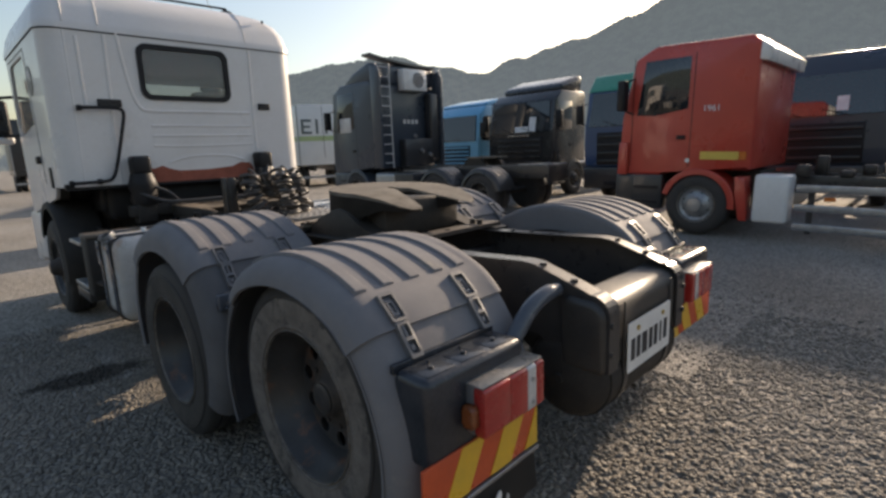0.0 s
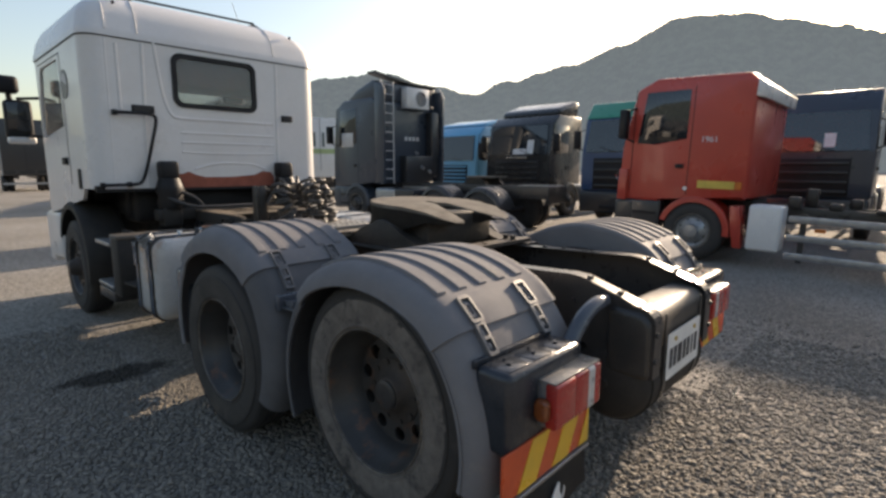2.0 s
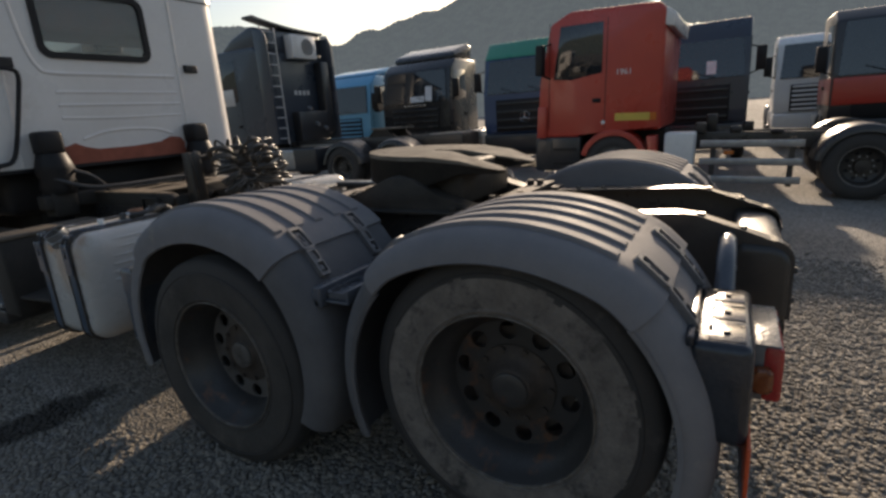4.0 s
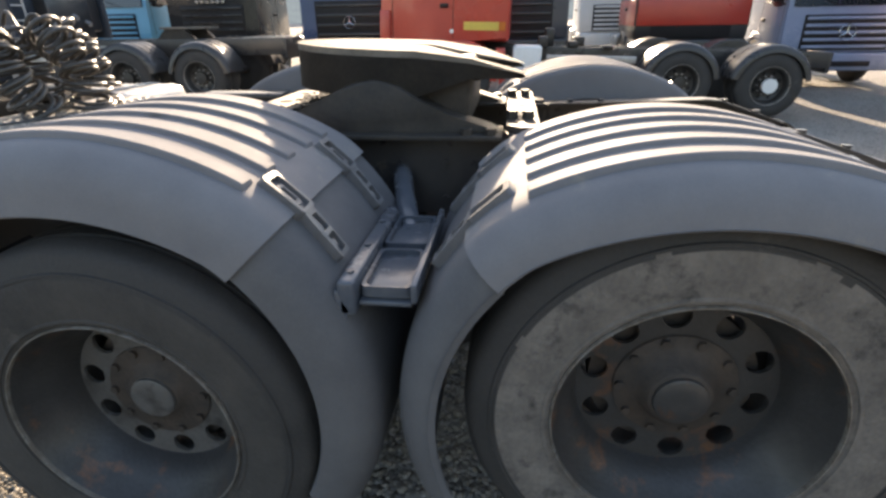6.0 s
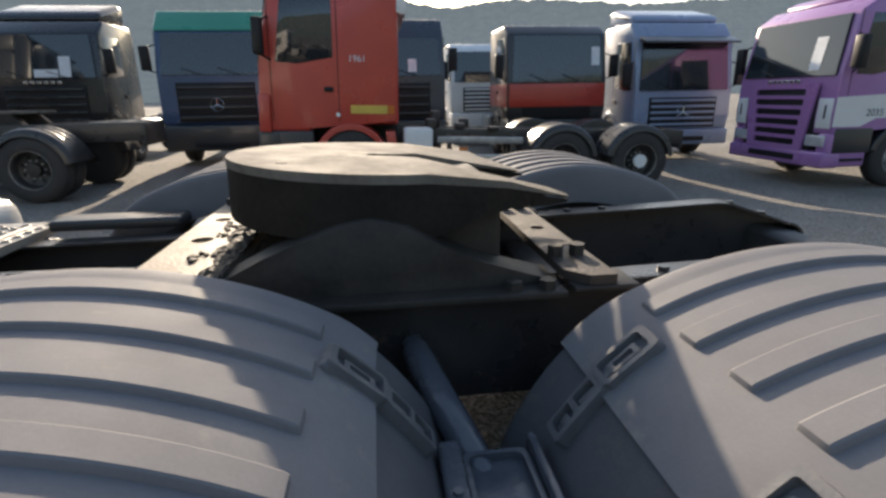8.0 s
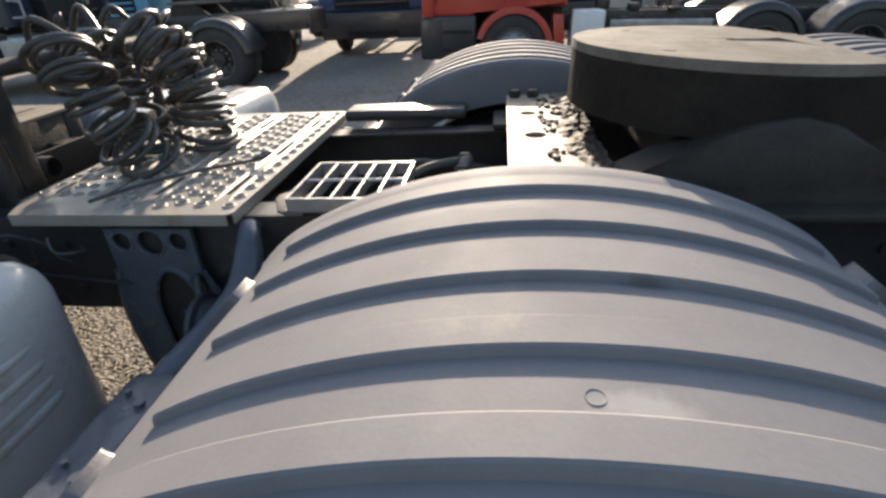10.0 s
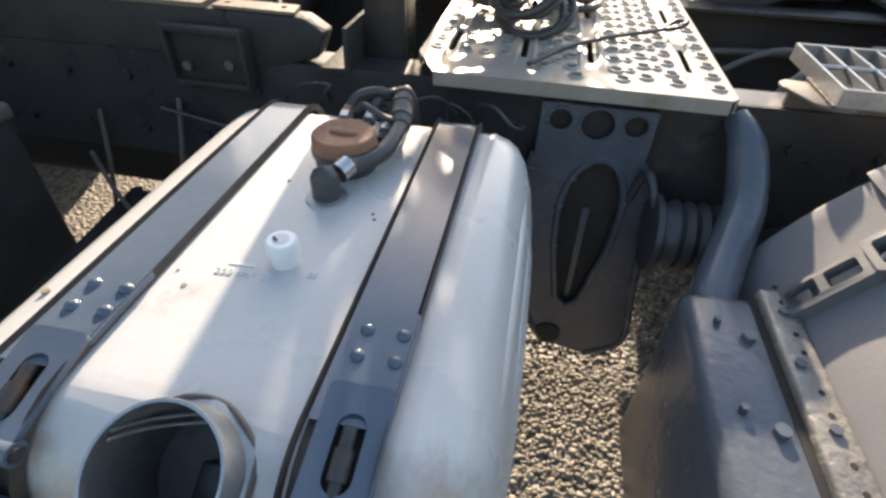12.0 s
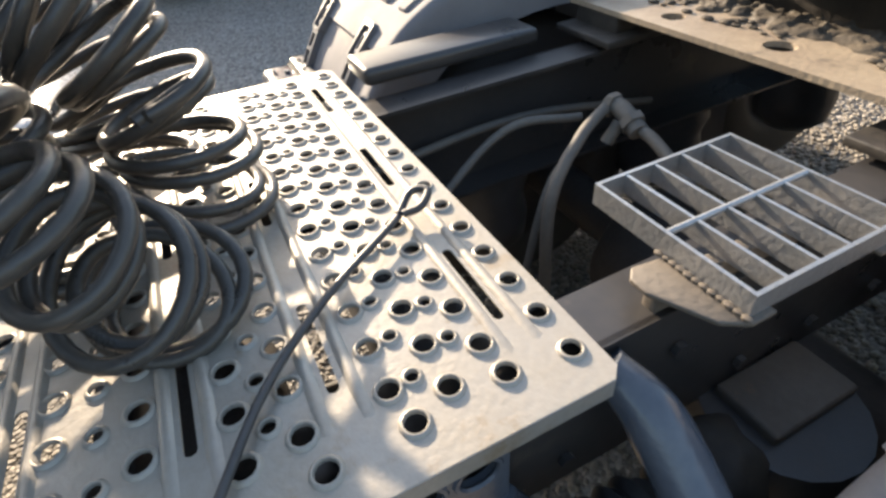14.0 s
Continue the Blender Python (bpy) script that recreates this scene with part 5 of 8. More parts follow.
# spiral air lines on the post
def coil(spine, radius, pitch, r=0.0095, phase=0.0, lead0=None, lead1=None):
    path = smooth_path(spine, 24)
    dist = [0.0]
    for a, b in zip(path, path[1:]):
        dist.append(dist[-1] + (b - a).length)
    turns = dist[-1] / pitch
    n = int(turns * 26)
    out = []
    j = 0
    for i in range(n + 1):
        d = dist[-1] * i / n
        while j < len(dist) - 2 and dist[j + 1] < d:
            j += 1
        t = (d - dist[j]) / max(1e-6, dist[j + 1] - dist[j])
        p = path[j].lerp(path[j + 1], t)
        u, w = frame_at(path[min(j + 2, len(path) - 1)] - path[max(j - 1, 0)])
        a = phase + 2 * math.pi * turns * i / n
        rr = radius * (1 + 0.13 * math.sin(a * 0.37 + phase) + 0.09 * math.sin(a * 0.11 + 1))
        tilt = Vector((0, 0, 0.020 * math.sin(a + 1.6 * math.sin(a * 0.07 + phase)) + 0.010 * math.sin(0.5 * a)))
        out.append(p + rr * (math.cos(a) * u + math.sin(a) * w) + tilt)
    if lead0:
        out = smooth_path(list(lead0) + [out[0]], 8)[:-1] + out
    if lead1:
        out = out + smooth_path([out[-1]] + list(lead1), 8)[1:]
    return new_tube(out, r, 10)


COILS = (
    (((-0.105, 2.470, 1.108), (-0.150, 2.500, 1.19), (-0.165, 2.550, 1.31), (-0.14, 2.62, 1.43)), 0.074, 0.031, 0.0, None, ((-0.10, 2.70, 1.50), (-0.06, 2.775, 1.41))),
    (((0.09, 2.41, 1.110), (0.085, 2.415, 1.25), (0.07, 2.47, 1.38), (0.06, 2.57, 1.46)), 0.080, 0.034, 1.3, None, ((0.08, 2.70, 1.52), (0.09, 2.775, 1.41))),
    (((0.25, 2.49, 1.110), (0.255, 2.50, 1.26), (0.24, 2.55, 1.37), (0.22, 2.63, 1.45)), 0.082, 0.033, 2.0, None, ((0.21, 2.70, 1.51), (0.20, 2.775, 1.41))),
    (((0.06, 2.60, 1.110), (0.04, 2.60, 1.25), (0.02, 2.63, 1.36), (0.02, 2.68, 1.43)), 0.076, 0.034, 0.7, None, ((0.02, 2.72, 1.50), (0.03, 2.775, 1.41))),
)
for spine, rad, pitch, ph, l0, l1 in COILS:
    part("coiled_air_line", coil(spine, rad, pitch, 0.0092, ph, l0, l1), M_COIL, truck, "black spiral air line resting on the step plate")

# post and cross tubes that carry the lines
bm = bmesh.new()
prism(bm, [(2.735, 1.0), (2.83, 1.0), (2.82, 1.435), (2.745, 1.435)], -0.315, -0.285, "x", 0.006)
prism(bm, [(2.735, 1.0), (2.75, 1.0), (2.755, 1.435), (2.745, 1.435)], -0.284, -0.215, "x", 0.003)
part("line_post", bm, M_RIM, truck, "dusty steel post that carries the air lines")
bm = bmesh.new()
tube(bm, [(-0.30, 2.775, 1.39), (0.45, 2.775, 1.39)], 0.022, 10)
tube(bm, [(0.42, 2.775, 1.39), (0.42, 2.775, 1.05)], 0.022, 10)
part("line_holder", bm, M_DARK, truck, "dark tube frame holding the air lines")
bm = bmesh.new()
prism(bm, [(2.835, 1.045), (2.90, 1.045), (2.90, 1.058), (2.845, 1.058), (2.845, 1.14), (2.835, 1.14)], -0.40, 0.60, "x", 0.002)
cm = part("angle_crossmember", bm, M_DARK, truck, "dark angle section crossmember with tube stubs")
for x in (-0.12, 0.22):
    bm = bmesh.new()
    lathe(bm, [(2.835, 0.034), (2.79, 0.034), (2.79, 0.028), (2.83, 0.028)], (x, 0, 1.10), "y", 20)
    part("tube_stub", bm, M_DARK, cm)

# front frame with square openings
bm = bmesh.new()
tray = [(-0.385, 3.150), (0.10, 3.172), (0.50, 3.19), (0.52, 4.0), (-0.385, 4.0)]
hl = [[(-0.31, 3.278), (0.44, 3.325), (0.44, 3.340), (-0.31, 3.293)]]
for x0, x1 in ((-0.20, 0.05), (0.12, 0.36)):
    for y0, y1 in ((3.395, 3.565), (3.655, 3.85)):
        hl.append([(x0, y0), (x1, y0 + 0.01), (x1, y1 + 0.01), (x0, y1)])
for x, y in ((-0.34, 3.22), (-0.30, 3.215), (-0.13, 3.20), (0.05, 3.205), (-0.34, 3.34), (-0.27, 3.35)):
    hl.append(circle(x, y, 0.008, 10))
holed(bm, tray, hl, 1.150, 1.160)
part("front_frame_plate", bm, M_FRAME, truck, "tan dusty frame plate with square openings")
for b in ((-0.385, -0.33, 3.102, 4.6, 1.02, 1.149), (0.42, 0.50, 3.2, 4.6, 1.02, 1.149), (-0.329, 0.419, 3.20, 3.26, 0.98, 1.149)):
    part("subframe_member", new_box(*b, 0.006), M_DARK, truck, "dark dirty subframe under the cab")
bm = bmesh.new()
prism(bm, [(3.100, 1.149), (2.930, 1.149), (2.886, 1.122), (2.908, 1.070), (3.100, 1.020)], -0.392, -0.338, "x", 0.006)
gusset = part("frame_gusset", bm, M_DARK, truck, "dirty welded gusset at the end of the subframe")
bm = bmesh.new()
holed(bm, [(-0.386, 2.948), (-0.334, 2.956), (-0.330, 3.132), (-0.382, 3.130)], [circle(-0.356, 2.982, 0.007, 10), circle(-0.356, 3.108, 0.007, 10)], 1.1515, 1.158)
part("tab_plate", bm, M_FRAME, gusset, "tan dusty tab with two holes")
for p, q, r in (((-0.28, 3.15, 1.10), (-0.05, 3.10, 0.90), 0.018), ((-0.02, 3.17, 1.12), (-0.30, 3.02, 0.98), 0.012)):
    part("brace", new_tube([p, q], r, 8), M_DARK, gusset)
bm = bmesh.new()
box(bm, -0.416, -0.392, 3.050, 3.230, 1.005, 1.120, 0.004)
for b in ((3.050, 3.058, 1.000, 1.126), (3.222, 3.230, 1.000, 1.126), (3.058, 3.222, 1.112, 1.126), (3.058, 3.222, 1.000, 1.012)):
    box(bm, -0.436, -0.414, *b, 0.002)
pocket = part("rail_pocket", bm, M_DARK, truck, "dark steel pocket with a turned rim bolted to the rail")
for y, z in ((3.095, 1.050), (3.195, 1.040)):
    part("bolt", bolt(bmesh.new(), (-0.416, y, z), 0.011, -0.010, "x"), M_DUSTY, pocket)
part("gearbox", new_box(-0.24, 0.28, 3.5, 5.4, 0.55, 1.13, 0.06, 3), M_DARK, truck, "dark gearbox and engine block under the cab")
# hanger plate with round holes and an arch, between tank and mudguard
HY = 2.320
hanger = [(HY - 0.112, 1.045), (HY + 0.112, 1.045), (HY + 0.112, 0.93), (HY + 0.125, 0.86), (HY + 0.128, 0.76), (HY + 0.100, 0.56), (HY + 0.062, 0.44), (HY + 0.01, 0.352), (HY - 0.11, 0.325), (HY - 0.196, 0.40), (HY - 0.178, 0.58), (HY - 0.156, 0.76), (HY - 0.140, 0.86), (HY - 0.112, 0.93)]
AY = HY - 0.028
arch_hole = [(AY + 0.030, 0.53), (AY + 0.062, 0.70)] + [(AY + 0.068 * math.cos(radians(a)), 0.80 + 0.135 * math.sin(radians(a))) for a in range(0, 181, 15)] + [(AY - 0.062, 0.70), (AY - 0.030, 0.53), (AY, 0.50)]
bm = bmesh.new()
cut = [arch_hole, circle(HY - 0.075, 1.012, 0.026, 16), circle(HY - 0.002, 1.008, 0.036, 18), circle(HY + 0.072, 1.012, 0.026, 16)]
holed(bm, hanger, cut, -0.424, -0.412, "x")
part("hanger_plate", bm, M_BRACKET, truck, "blue-grey pressed hanger plate with a dark arched opening")
part("arch_rim", new_tube([(-0.424, y, z) for y, z in arch_hole], 0.009, 6, closed=True), M_BRACKET, truck)
for lp in cut[1:]:
    part("hole_rim", new_tube([(-0.424, y, z) for y, z in lp], 0.004, 6, closed=True), M_BRACKET, truck)
part("edge_rim", new_tube([(-0.422, p.x, p.y) for p in smooth_path([(a, b, 0) for a, b in hanger[2:8]], 4)], 0.010, 8), M_BRACKET, truck)
part("edge_rim", new_tube([(-0.422, p.x, p.y) for p in smooth_path([(a, b, 0) for a, b in hanger[8:]], 4)], 0.010, 8), M_BRACKET, truck)
part("inner_web", new_prism([(AY - 0.006, 0.52), (AY + 0.006, 0.52), (AY + 0.014, 0.80), (AY - 0.002, 0.80)], -0.409, -0.404, "x"), M_BRACKET, truck)
part("hanger_back", new_box(-0.405, -0.392, HY - 0.11, HY + 0.11, 0.45, 1.04), M_DARK, truck)
part("spring_eye_bolt", new_tube([(-0.43, HY, 0.39), (-0.34, HY, 0.39)], 0.035, 16), M_DARK, truck)

# ---- fuel tank ----
TX0, TX1, TY0, TY1, TZ0, TZ1 = -1.272, -0.560, 2.455, 2.965, 0.44, 1.068


def tank_body(x0, x1, y0, y1, z0, z1):
    """A welded tank: rounded in section across the truck, end walls slightly domed, a seam near each end."""
    sec = rounded(x0, x1, z0, z1, 0.095, 8)
    bm = bmesh.new()
    cx, cz = (x0 + x1) / 2, (z0 + z1) / 2
    rings = []
    for y, k in ((y0 - 0.042, 0.0), (y0 - 0.041, 0.30), (y0 - 0.037, 0.52), (y0 - 0.030, 0.68), (y0 - 0.019, 0.81), (y0 - 0.006, 0.90), (y0 + 0.010, 0.957), (y0 + 0.028, 0.989), (y0 + 0.045, 1.0), (y0 + 0.050, 1.006), (y0 + 0.056, 1.006), (y0 + 0.061, 1.0), (y1 - 0.061, 1.0), (y1 - 0.056, 1.006), (y1 - 0.050, 1.006), (y1 - 0.045, 1.0), (y1 - 0.028, 0.989), (y1 - 0.010, 0.957), (y1 + 0.006, 0.90), (y1 + 0.019, 0.81), (y1 + 0.030, 0.68), (y1 + 0.037, 0.52), (y1 + 0.041, 0.30), (y1 + 0.042, 0.0)):
        if k == 0:
            rings.append([bm.verts.new((cx, y, cz))])
        else:
            rings.append([bm.verts.new((cx + (x - cx) * k, y, cz + (z - cz) * k)) for x, z in sec])
    for A, B in zip(rings, rings[1:]):
        n = max(len(A), len(B))
        for i in range(n):
            if len(A) == 1:
                bm.faces.new((A[0], B[i], B[(i + 1) % n]))
            elif len(B) == 1:
                bm.faces.new((A[i], A[(i + 1) % n], B[0]))
            else:
                bm.faces.new((A[i], A[(i + 1) % n], B[(i + 1) % n], B[i]))
    return bm


def strap_mesh(x0, x1, y0, y1, z0, z1, off=0.004, th=0.005, part_of="top"):
    """A steel strap laid over the top and down both sides of a tank."""
    sec = rounded(x0 - off, x1 + off, z0 - off, z1 + off, 0.088, 7)
    out = rounded(x0 - off - th, x1 + off + th, z0 - off - th, z1 + off + th, 0.093, 7)
    bm = bmesh.new()
    n = len(sec)
    R = [[bm.verts.new((q[0], y, q[1])) for q in lp] for lp, y in ((sec, y0), (out, y0 + 0.002), (out, y1 - 0.002), (sec, y1))]
    for A, B in zip(R, R[1:]):
        for i in range(n):
            bm.faces.new((A[i], A[(i + 1) % n], B[(i + 1) % n], B[i]))
    return bm


NECK = Matrix.Translation((-1.238, 2.692, TZ1 - 0.026)) @ Matrix.Rotation(radians(-30), 4, "Y") @ Matrix.Diagonal((0.90, 0.90, 1.0, 1))


def hollowed(bm, cutter):
    """Takes one solid out of another."""
    pair = []
    for b in (bm, cutter):
        bmesh.ops.recalc_face_normals(b, faces=b.faces[:])
        me = bpy.data.meshes.new("solid")
        b.to_mesh(me)
        b.free()
        pair.append(new("solid", me))
    mod = pair[0].modifiers.new("hole", "BOOLEAN")
    mod.object, mod.operation, mod.solver = pair[1], "DIFFERENCE", "EXACT"
    me = bpy.data.meshes.new_from_object(pair[0].evaluated_get(bpy.context.evaluated_depsgraph_get()))
    done = bmesh.new()
    done.from_mesh(me)
    for o in pair:
        bpy.data.objects.remove(o)
    bpy.data.meshes.remove(me)
    return done


tank = part("fuel_tank", hollowed(tank_body(TX0, TX1, TY0, TY1, TZ0, TZ1), moved(new_tube([(0, 0, -0.085), (0, 0, 0.06)], 0.0605, 40), NECK)), M_TANK, truck, "white painted fuel tank, dusty, held by two dark straps")
for dz, dy in ((0.310, 0.000), (0.255, 0.0115), (0.20, 0.0185), (0.145, 0.0215), (0.09, 0.0225), (0.035, 0.0235)):
    z = (TZ0 + TZ1) / 2 + dz * 0.82
    pts = smooth_path([(TX0 + 0.13, TY0 - dy + 0.012, z), (TX0 + 0.18, TY0 - dy - 0.001, z), ((TX0 + TX1) / 2, TY0 - dy - 0.004, z), (TX1 - 0.18, TY0 - dy - 0.001, z), (TX1 - 0.13, TY0 - dy + 0.012, z)], 5)
    part("pressed_rib", new_tube(pts, [0.010] + [0.018] * (len(pts) - 2) + [0.010], 20), M_TANK, tank)
for y0, y1 in ((2.535, 2.602), (2.832, 2.898)):
    bm = strap_mesh(TX0, TX1, y0, y1, TZ0, TZ1)
    bmesh.ops.delete(bm, geom=[f for f in bm.faces if f.calc_center_median().x < TX0 + 0.094 and f.calc_center_median().z > TZ1 - 0.090], context="FACES")
    part("strap", bm, M_STRAP, tank, "dark blue-grey steel strap over the tank")
    part("rubber_pad", strap_mesh(TX0, TX1, y0 + 0.001, y1 - 0.001, TZ0, TZ1, 0.0008, 0.0018), M_EDGE, tank)
    bm = bmesh.new()
    for y in (y0 - 0.004, y1 + 0.001):
        strap_edge = strap_mesh(TX0, TX1, y, y + 0.004, TZ0, TZ1, 0.002, 0.011)
        me = bpy.data.meshes.new("tmp")
        strap_edge.to_mesh(me)
        strap_edge.free()
        bm.from_mesh(me)
        bpy.data.meshes.remove(me)
    part("rubber_edge", bm, M_EDGE, tank, "brown perished rubber edge of the strap")
    ym = (y0 + y1) / 2 - 0.008
    xo, zt = TX0 - 0.012, TZ1 + 0.008
    # riveted tongue on the top, a slotted link bent over the shoulder, and two rolled eyes drawn together by a tee bolt
    bm = bmesh.new()
    holed(bm, rounded(TX0 + 0.112, TX0 + 0.215, ym - 0.030, ym + 0.030, 0.006, 3), [], zt - 0.002, zt + 0.004)
    for x in (TX0 + 0.152, TX0 + 0.184):
        for dy in (-0.018, 0.018):
            lathe(bm, [(zt + 0.003, 0.0075), (zt + 0.007, 0.0065), (zt + 0.009, 0.003), (zt + 0.0093, 0.0001)], (x, ym + dy, 0), "z", 10)
    buckle = part("tension_buckle", bm, M_STRAP, tank, "dark riveted strap tongue with a slot and rolled eye")
    link = Matrix.Translation((TX0 + 0.116, ym, zt + 0.0065)) @ Matrix.Rotation(radians(-12), 4, "Y")
    bm = bmesh.new()
    holed(bm, rounded(-0.100, 0.004, -0.030, 0.030, 0.006, 3), [rounded(-0.086, -0.022, -0.0125, 0.0125, 0.012, 4)], -0.003, 0.003)
    part("slotted_link", moved(bm, link), M_STRAP, buckle)
    part("slot_floor", moved(new_box(-0.086, -0.022, -0.013, 0.013, -0.0055, -0.0038), link), M_HOLE, buckle)
    e1 = link @ Vector((-0.104, 0, -0.006))
    e2 = Vector((xo - 0.001, ym, TZ1 - 0.058))
    for ya, yb in ((-0.031, -0.010), (0.010, 0.031)):
        part("upper_eye", new_tube([(e1.x, ym + ya, e1.z), (e1.x, ym + yb, e1.z)], 0.0115, 14), M_STRAP, buckle)
        part("lower_eye", new_tube([(e2.x, ym + ya, e2.z), (e2.x, ym + yb, e2.z)], 0.0115, 14), M_STRAP, buckle)
    part("eye_pin", new_tube([(e1.x, ym - 0.034, e1.z), (e1.x, ym + 0.033, e1.z)], 0.0072, 10), M_RIM, buckle)
    part("eye_pin", new_tube([(e2.x, ym - 0.034, e2.z), (e2.x, ym + 0.033, e2.z)], 0.0072, 10), M_RIM, buckle)
    part("tee_bolt", new_tube([link @ Vector((-0.070, 0, 0.002)), (e1.x, ym, e1.z), (e2.x, ym, e2.z), (xo - 0.008, ym, TZ1 - 0.112)], 0.006, 8), M_RIM, buckle, "dull steel tee bolt")
    part("bolt_head", new_tube([link @ Vector((-0.076, 0, 0.001)), link @ Vector((-0.052, 0, 0.004))], 0.0085, 12), M_DISC, buckle)
    part("bolt_end", new_tube([link @ Vector((-0.054, 0, 0.003)), link @ Vector((-0.034, 0, 0.006))], 0.0062, 12), M_DISC, buckle, "threaded bolt end")
    part("tension_nut", new_tube([(xo - 0.008, ym, TZ1 - 0.084), (xo - 0.009, ym, TZ1 - 0.102)], 0.0105, 6), M_STRAP, buckle)
    bm = bmesh.new()
    holed(bm, rounded(ym - 0.031, ym + 0.031, TZ1 - 0.225, TZ1 - 0.060, 0.008, 3), [rounded(ym - 0.0125, ym + 0.0125, TZ1 - 0.130, TZ1 - 0.074, 0.012, 4)], xo - 0.010, xo - 0.004, "x")
    part("lower_tongue", bm, M_STRAP, buckle)
    part("window_floor", new_box(xo - 0.004, xo - 0.001, ym - 0.020, ym + 0.020, TZ1 - 0.135, TZ1 - 0.070), M_HOLE, buckle)
# filler neck on the shoulder of the tank, leaning outwards, with its strainer inside
bm = bmesh.new()
lathe(bm, [(-0.03, 0.070), (0.004, 0.069), (0.008, 0.062), (0.038, 0.062), (0.044, 0.064), (0.047, 0.063), (0.047, 0.060), (-0.080, 0.0585)], (0, 0, 0), "z", 40)
bmesh.ops.delete(bm, geom=[f for f in bm.faces if len(f.verts) > 6], context="FACES")
neck = part("filler_neck", moved(bm, NECK), M_ZINC, tank, "bare metal filler neck with rusty weld")
bm = bmesh.new()
lathe(bm, [(-0.079, 0.0578), (0.040, 0.0588), (0.042, 0.0594), (-0.079, 0.0590)], (0, 0, 0), "z", 36, closed=True)
part("neck_lining", moved(bm, NECK), M_PALEDISC, neck, "darker grey inside of the filler neck")
part("neck_floor", moved(new_tube([(0, 0, -0.056), (0, 0, -0.050)], 0.058, 32), NECK), M_PALEDISC, neck)
hang = [(0.020 + 0.034 * u, 0.050 - 0.085 * u + 0.020 * math.sin(math.pi * u), 0.044 - 0.066 * u) for u in (0, 0.2, 0.4, 0.6, 0.8, 1.0)]
bm = bmesh.new()
for off in (0.0, 0.008):
    tube(bm, [(x + off, y, z) for x, y, z in hang], 0.0016, 6)
part("strainer_wire", moved(bm, NECK), M_ZINC, neck, "pale bent wire of the strainer")
part("strainer_block", moved(new_box(-0.030, 0.010, -0.036, 0.004, -0.051, -0.030, 0.003), NECK), M_RIM, neck)
weld = [(0.068 * math.cos(a), 0.068 * math.sin(a), 0.003 + 0.002 * math.sin(7 * a)) for a in [2 * math.pi * k / 40 for k in range(40)]]
part("weld_bead", moved(new_tube(weld, 0.0032, 6, closed=True), NECK), M_DUSTY, neck, "rusty weld bead")
# sender unit with lines
sx, sy = -0.780, 2.708
bm = bmesh.new()
lathe(bm, [(TZ1 - 0.004, 0.043), (TZ1 + 0.022, 0.045), (TZ1 + 0.024, 0.048), (TZ1 + 0.034, 0.048)], (sx, sy, 0), "z", 32)
sender = part("sender_unit", bm, M_HOSE, tank, "black fuel sender with rusty round lid")
bm = bmesh.new()
lathe(bm, [(TZ1 + 0.034, 0.047), (TZ1 + 0.050, 0.046), (TZ1 + 0.054, 0.042), (TZ1 + 0.053, 0.022), (TZ1 + 0.051, 0.0001)], (sx, sy, 0), "z", 36)
box(bm, sx - 0.006, sx + 0.008, sy - 0.020, sy + 0.020, TZ1 + 0.050, TZ1 + 0.057, 0.003)
part("rusty_lid", bm, M_CAP, sender)
for k, (a, b) in enumerate((((-0.722, 2.737), (-0.664, 2.742)), ((-0.716, 2.699), (-0.668, 2.702)), ((-0.740, 2.668), (-0.700, 2.662)))):
    a, b = Vector((*a, TZ1 + 0.024)), Vector((*b, TZ1 + 0.032))
    fit = part("line_fitting", new_tube([a, b], 0.0075, 10), M_DISC, sender)
    part("union_nut", new_tube([a.lerp(b, 0.45), a.lerp(b, 0.72)], 0.0115, 6), M_ZINC, fit, "bright union nut")
    part("union_nut", new_tube([a.lerp(b, 0.78), a.lerp(b, 1.02)], 0.0105, 6), M_CAP if k == 0 else M_ZINC, fit)
for pts, r in (([(-0.668, 2.742, 0.030), (-0.648, 2.733, 0.046), (-0.642, 2.706, 0.056), (-0.628, 2.684, 0.050), (-0.590, 2.676, 0.034), (-0.545, 2.678, -0.020), (-0.535, 2.680, -0.16)], 0.0085),
               ([(-0.670, 2.702, 0.032), (-0.650, 2.698, 0.044), (-0.622, 2.694, 0.036), (-0.575, 2.700, 0.014), (-0.540, 2.704, -0.030), (-0.533, 2.706, -0.16)], 0.0075),
               ([(-0.682, 2.722, 0.040), (-0.690, 2.706, 0.054), (-0.706, 2.688, 0.055), (-0.712, 2.668, 0.048), (-0.698, 2.648, 0.036)], 0.0055)):
    part("fuel_line", new_tube(smooth_path([(x, y, TZ1 + z) for x, y, z in pts], 6), r, 8), M_HOSE, sender)
ex, ey = -0.868, 2.705
bm = bmesh.new()
lathe(bm, [(TZ1 - 0.002, 0.030), (TZ1 + 0.003, 0.028), (TZ1 + 0.005, 0.020)], (ex, ey, 0), "z", 24)
vent = part("vent_flange", bm, M_ZINC, tank)
bm = bmesh.new()
lathe(bm, [(TZ1 + 0.004, 0.019), (TZ1 + 0.034, 0.019), (TZ1 + 0.043, 0.014), (TZ1 + 0.050, 0.0001)], (ex, ey, 0), "z", 20)
part("vent_elbow", bm, M_HOSE, vent)
part("hose_clip", new_tube([(ex + 0.018, ey - 0.012, TZ1 + 0.030), (ex + 0.036, ey - 0.020, TZ1 + 0.034)], 0.015, 12), M_CHROME, vent)
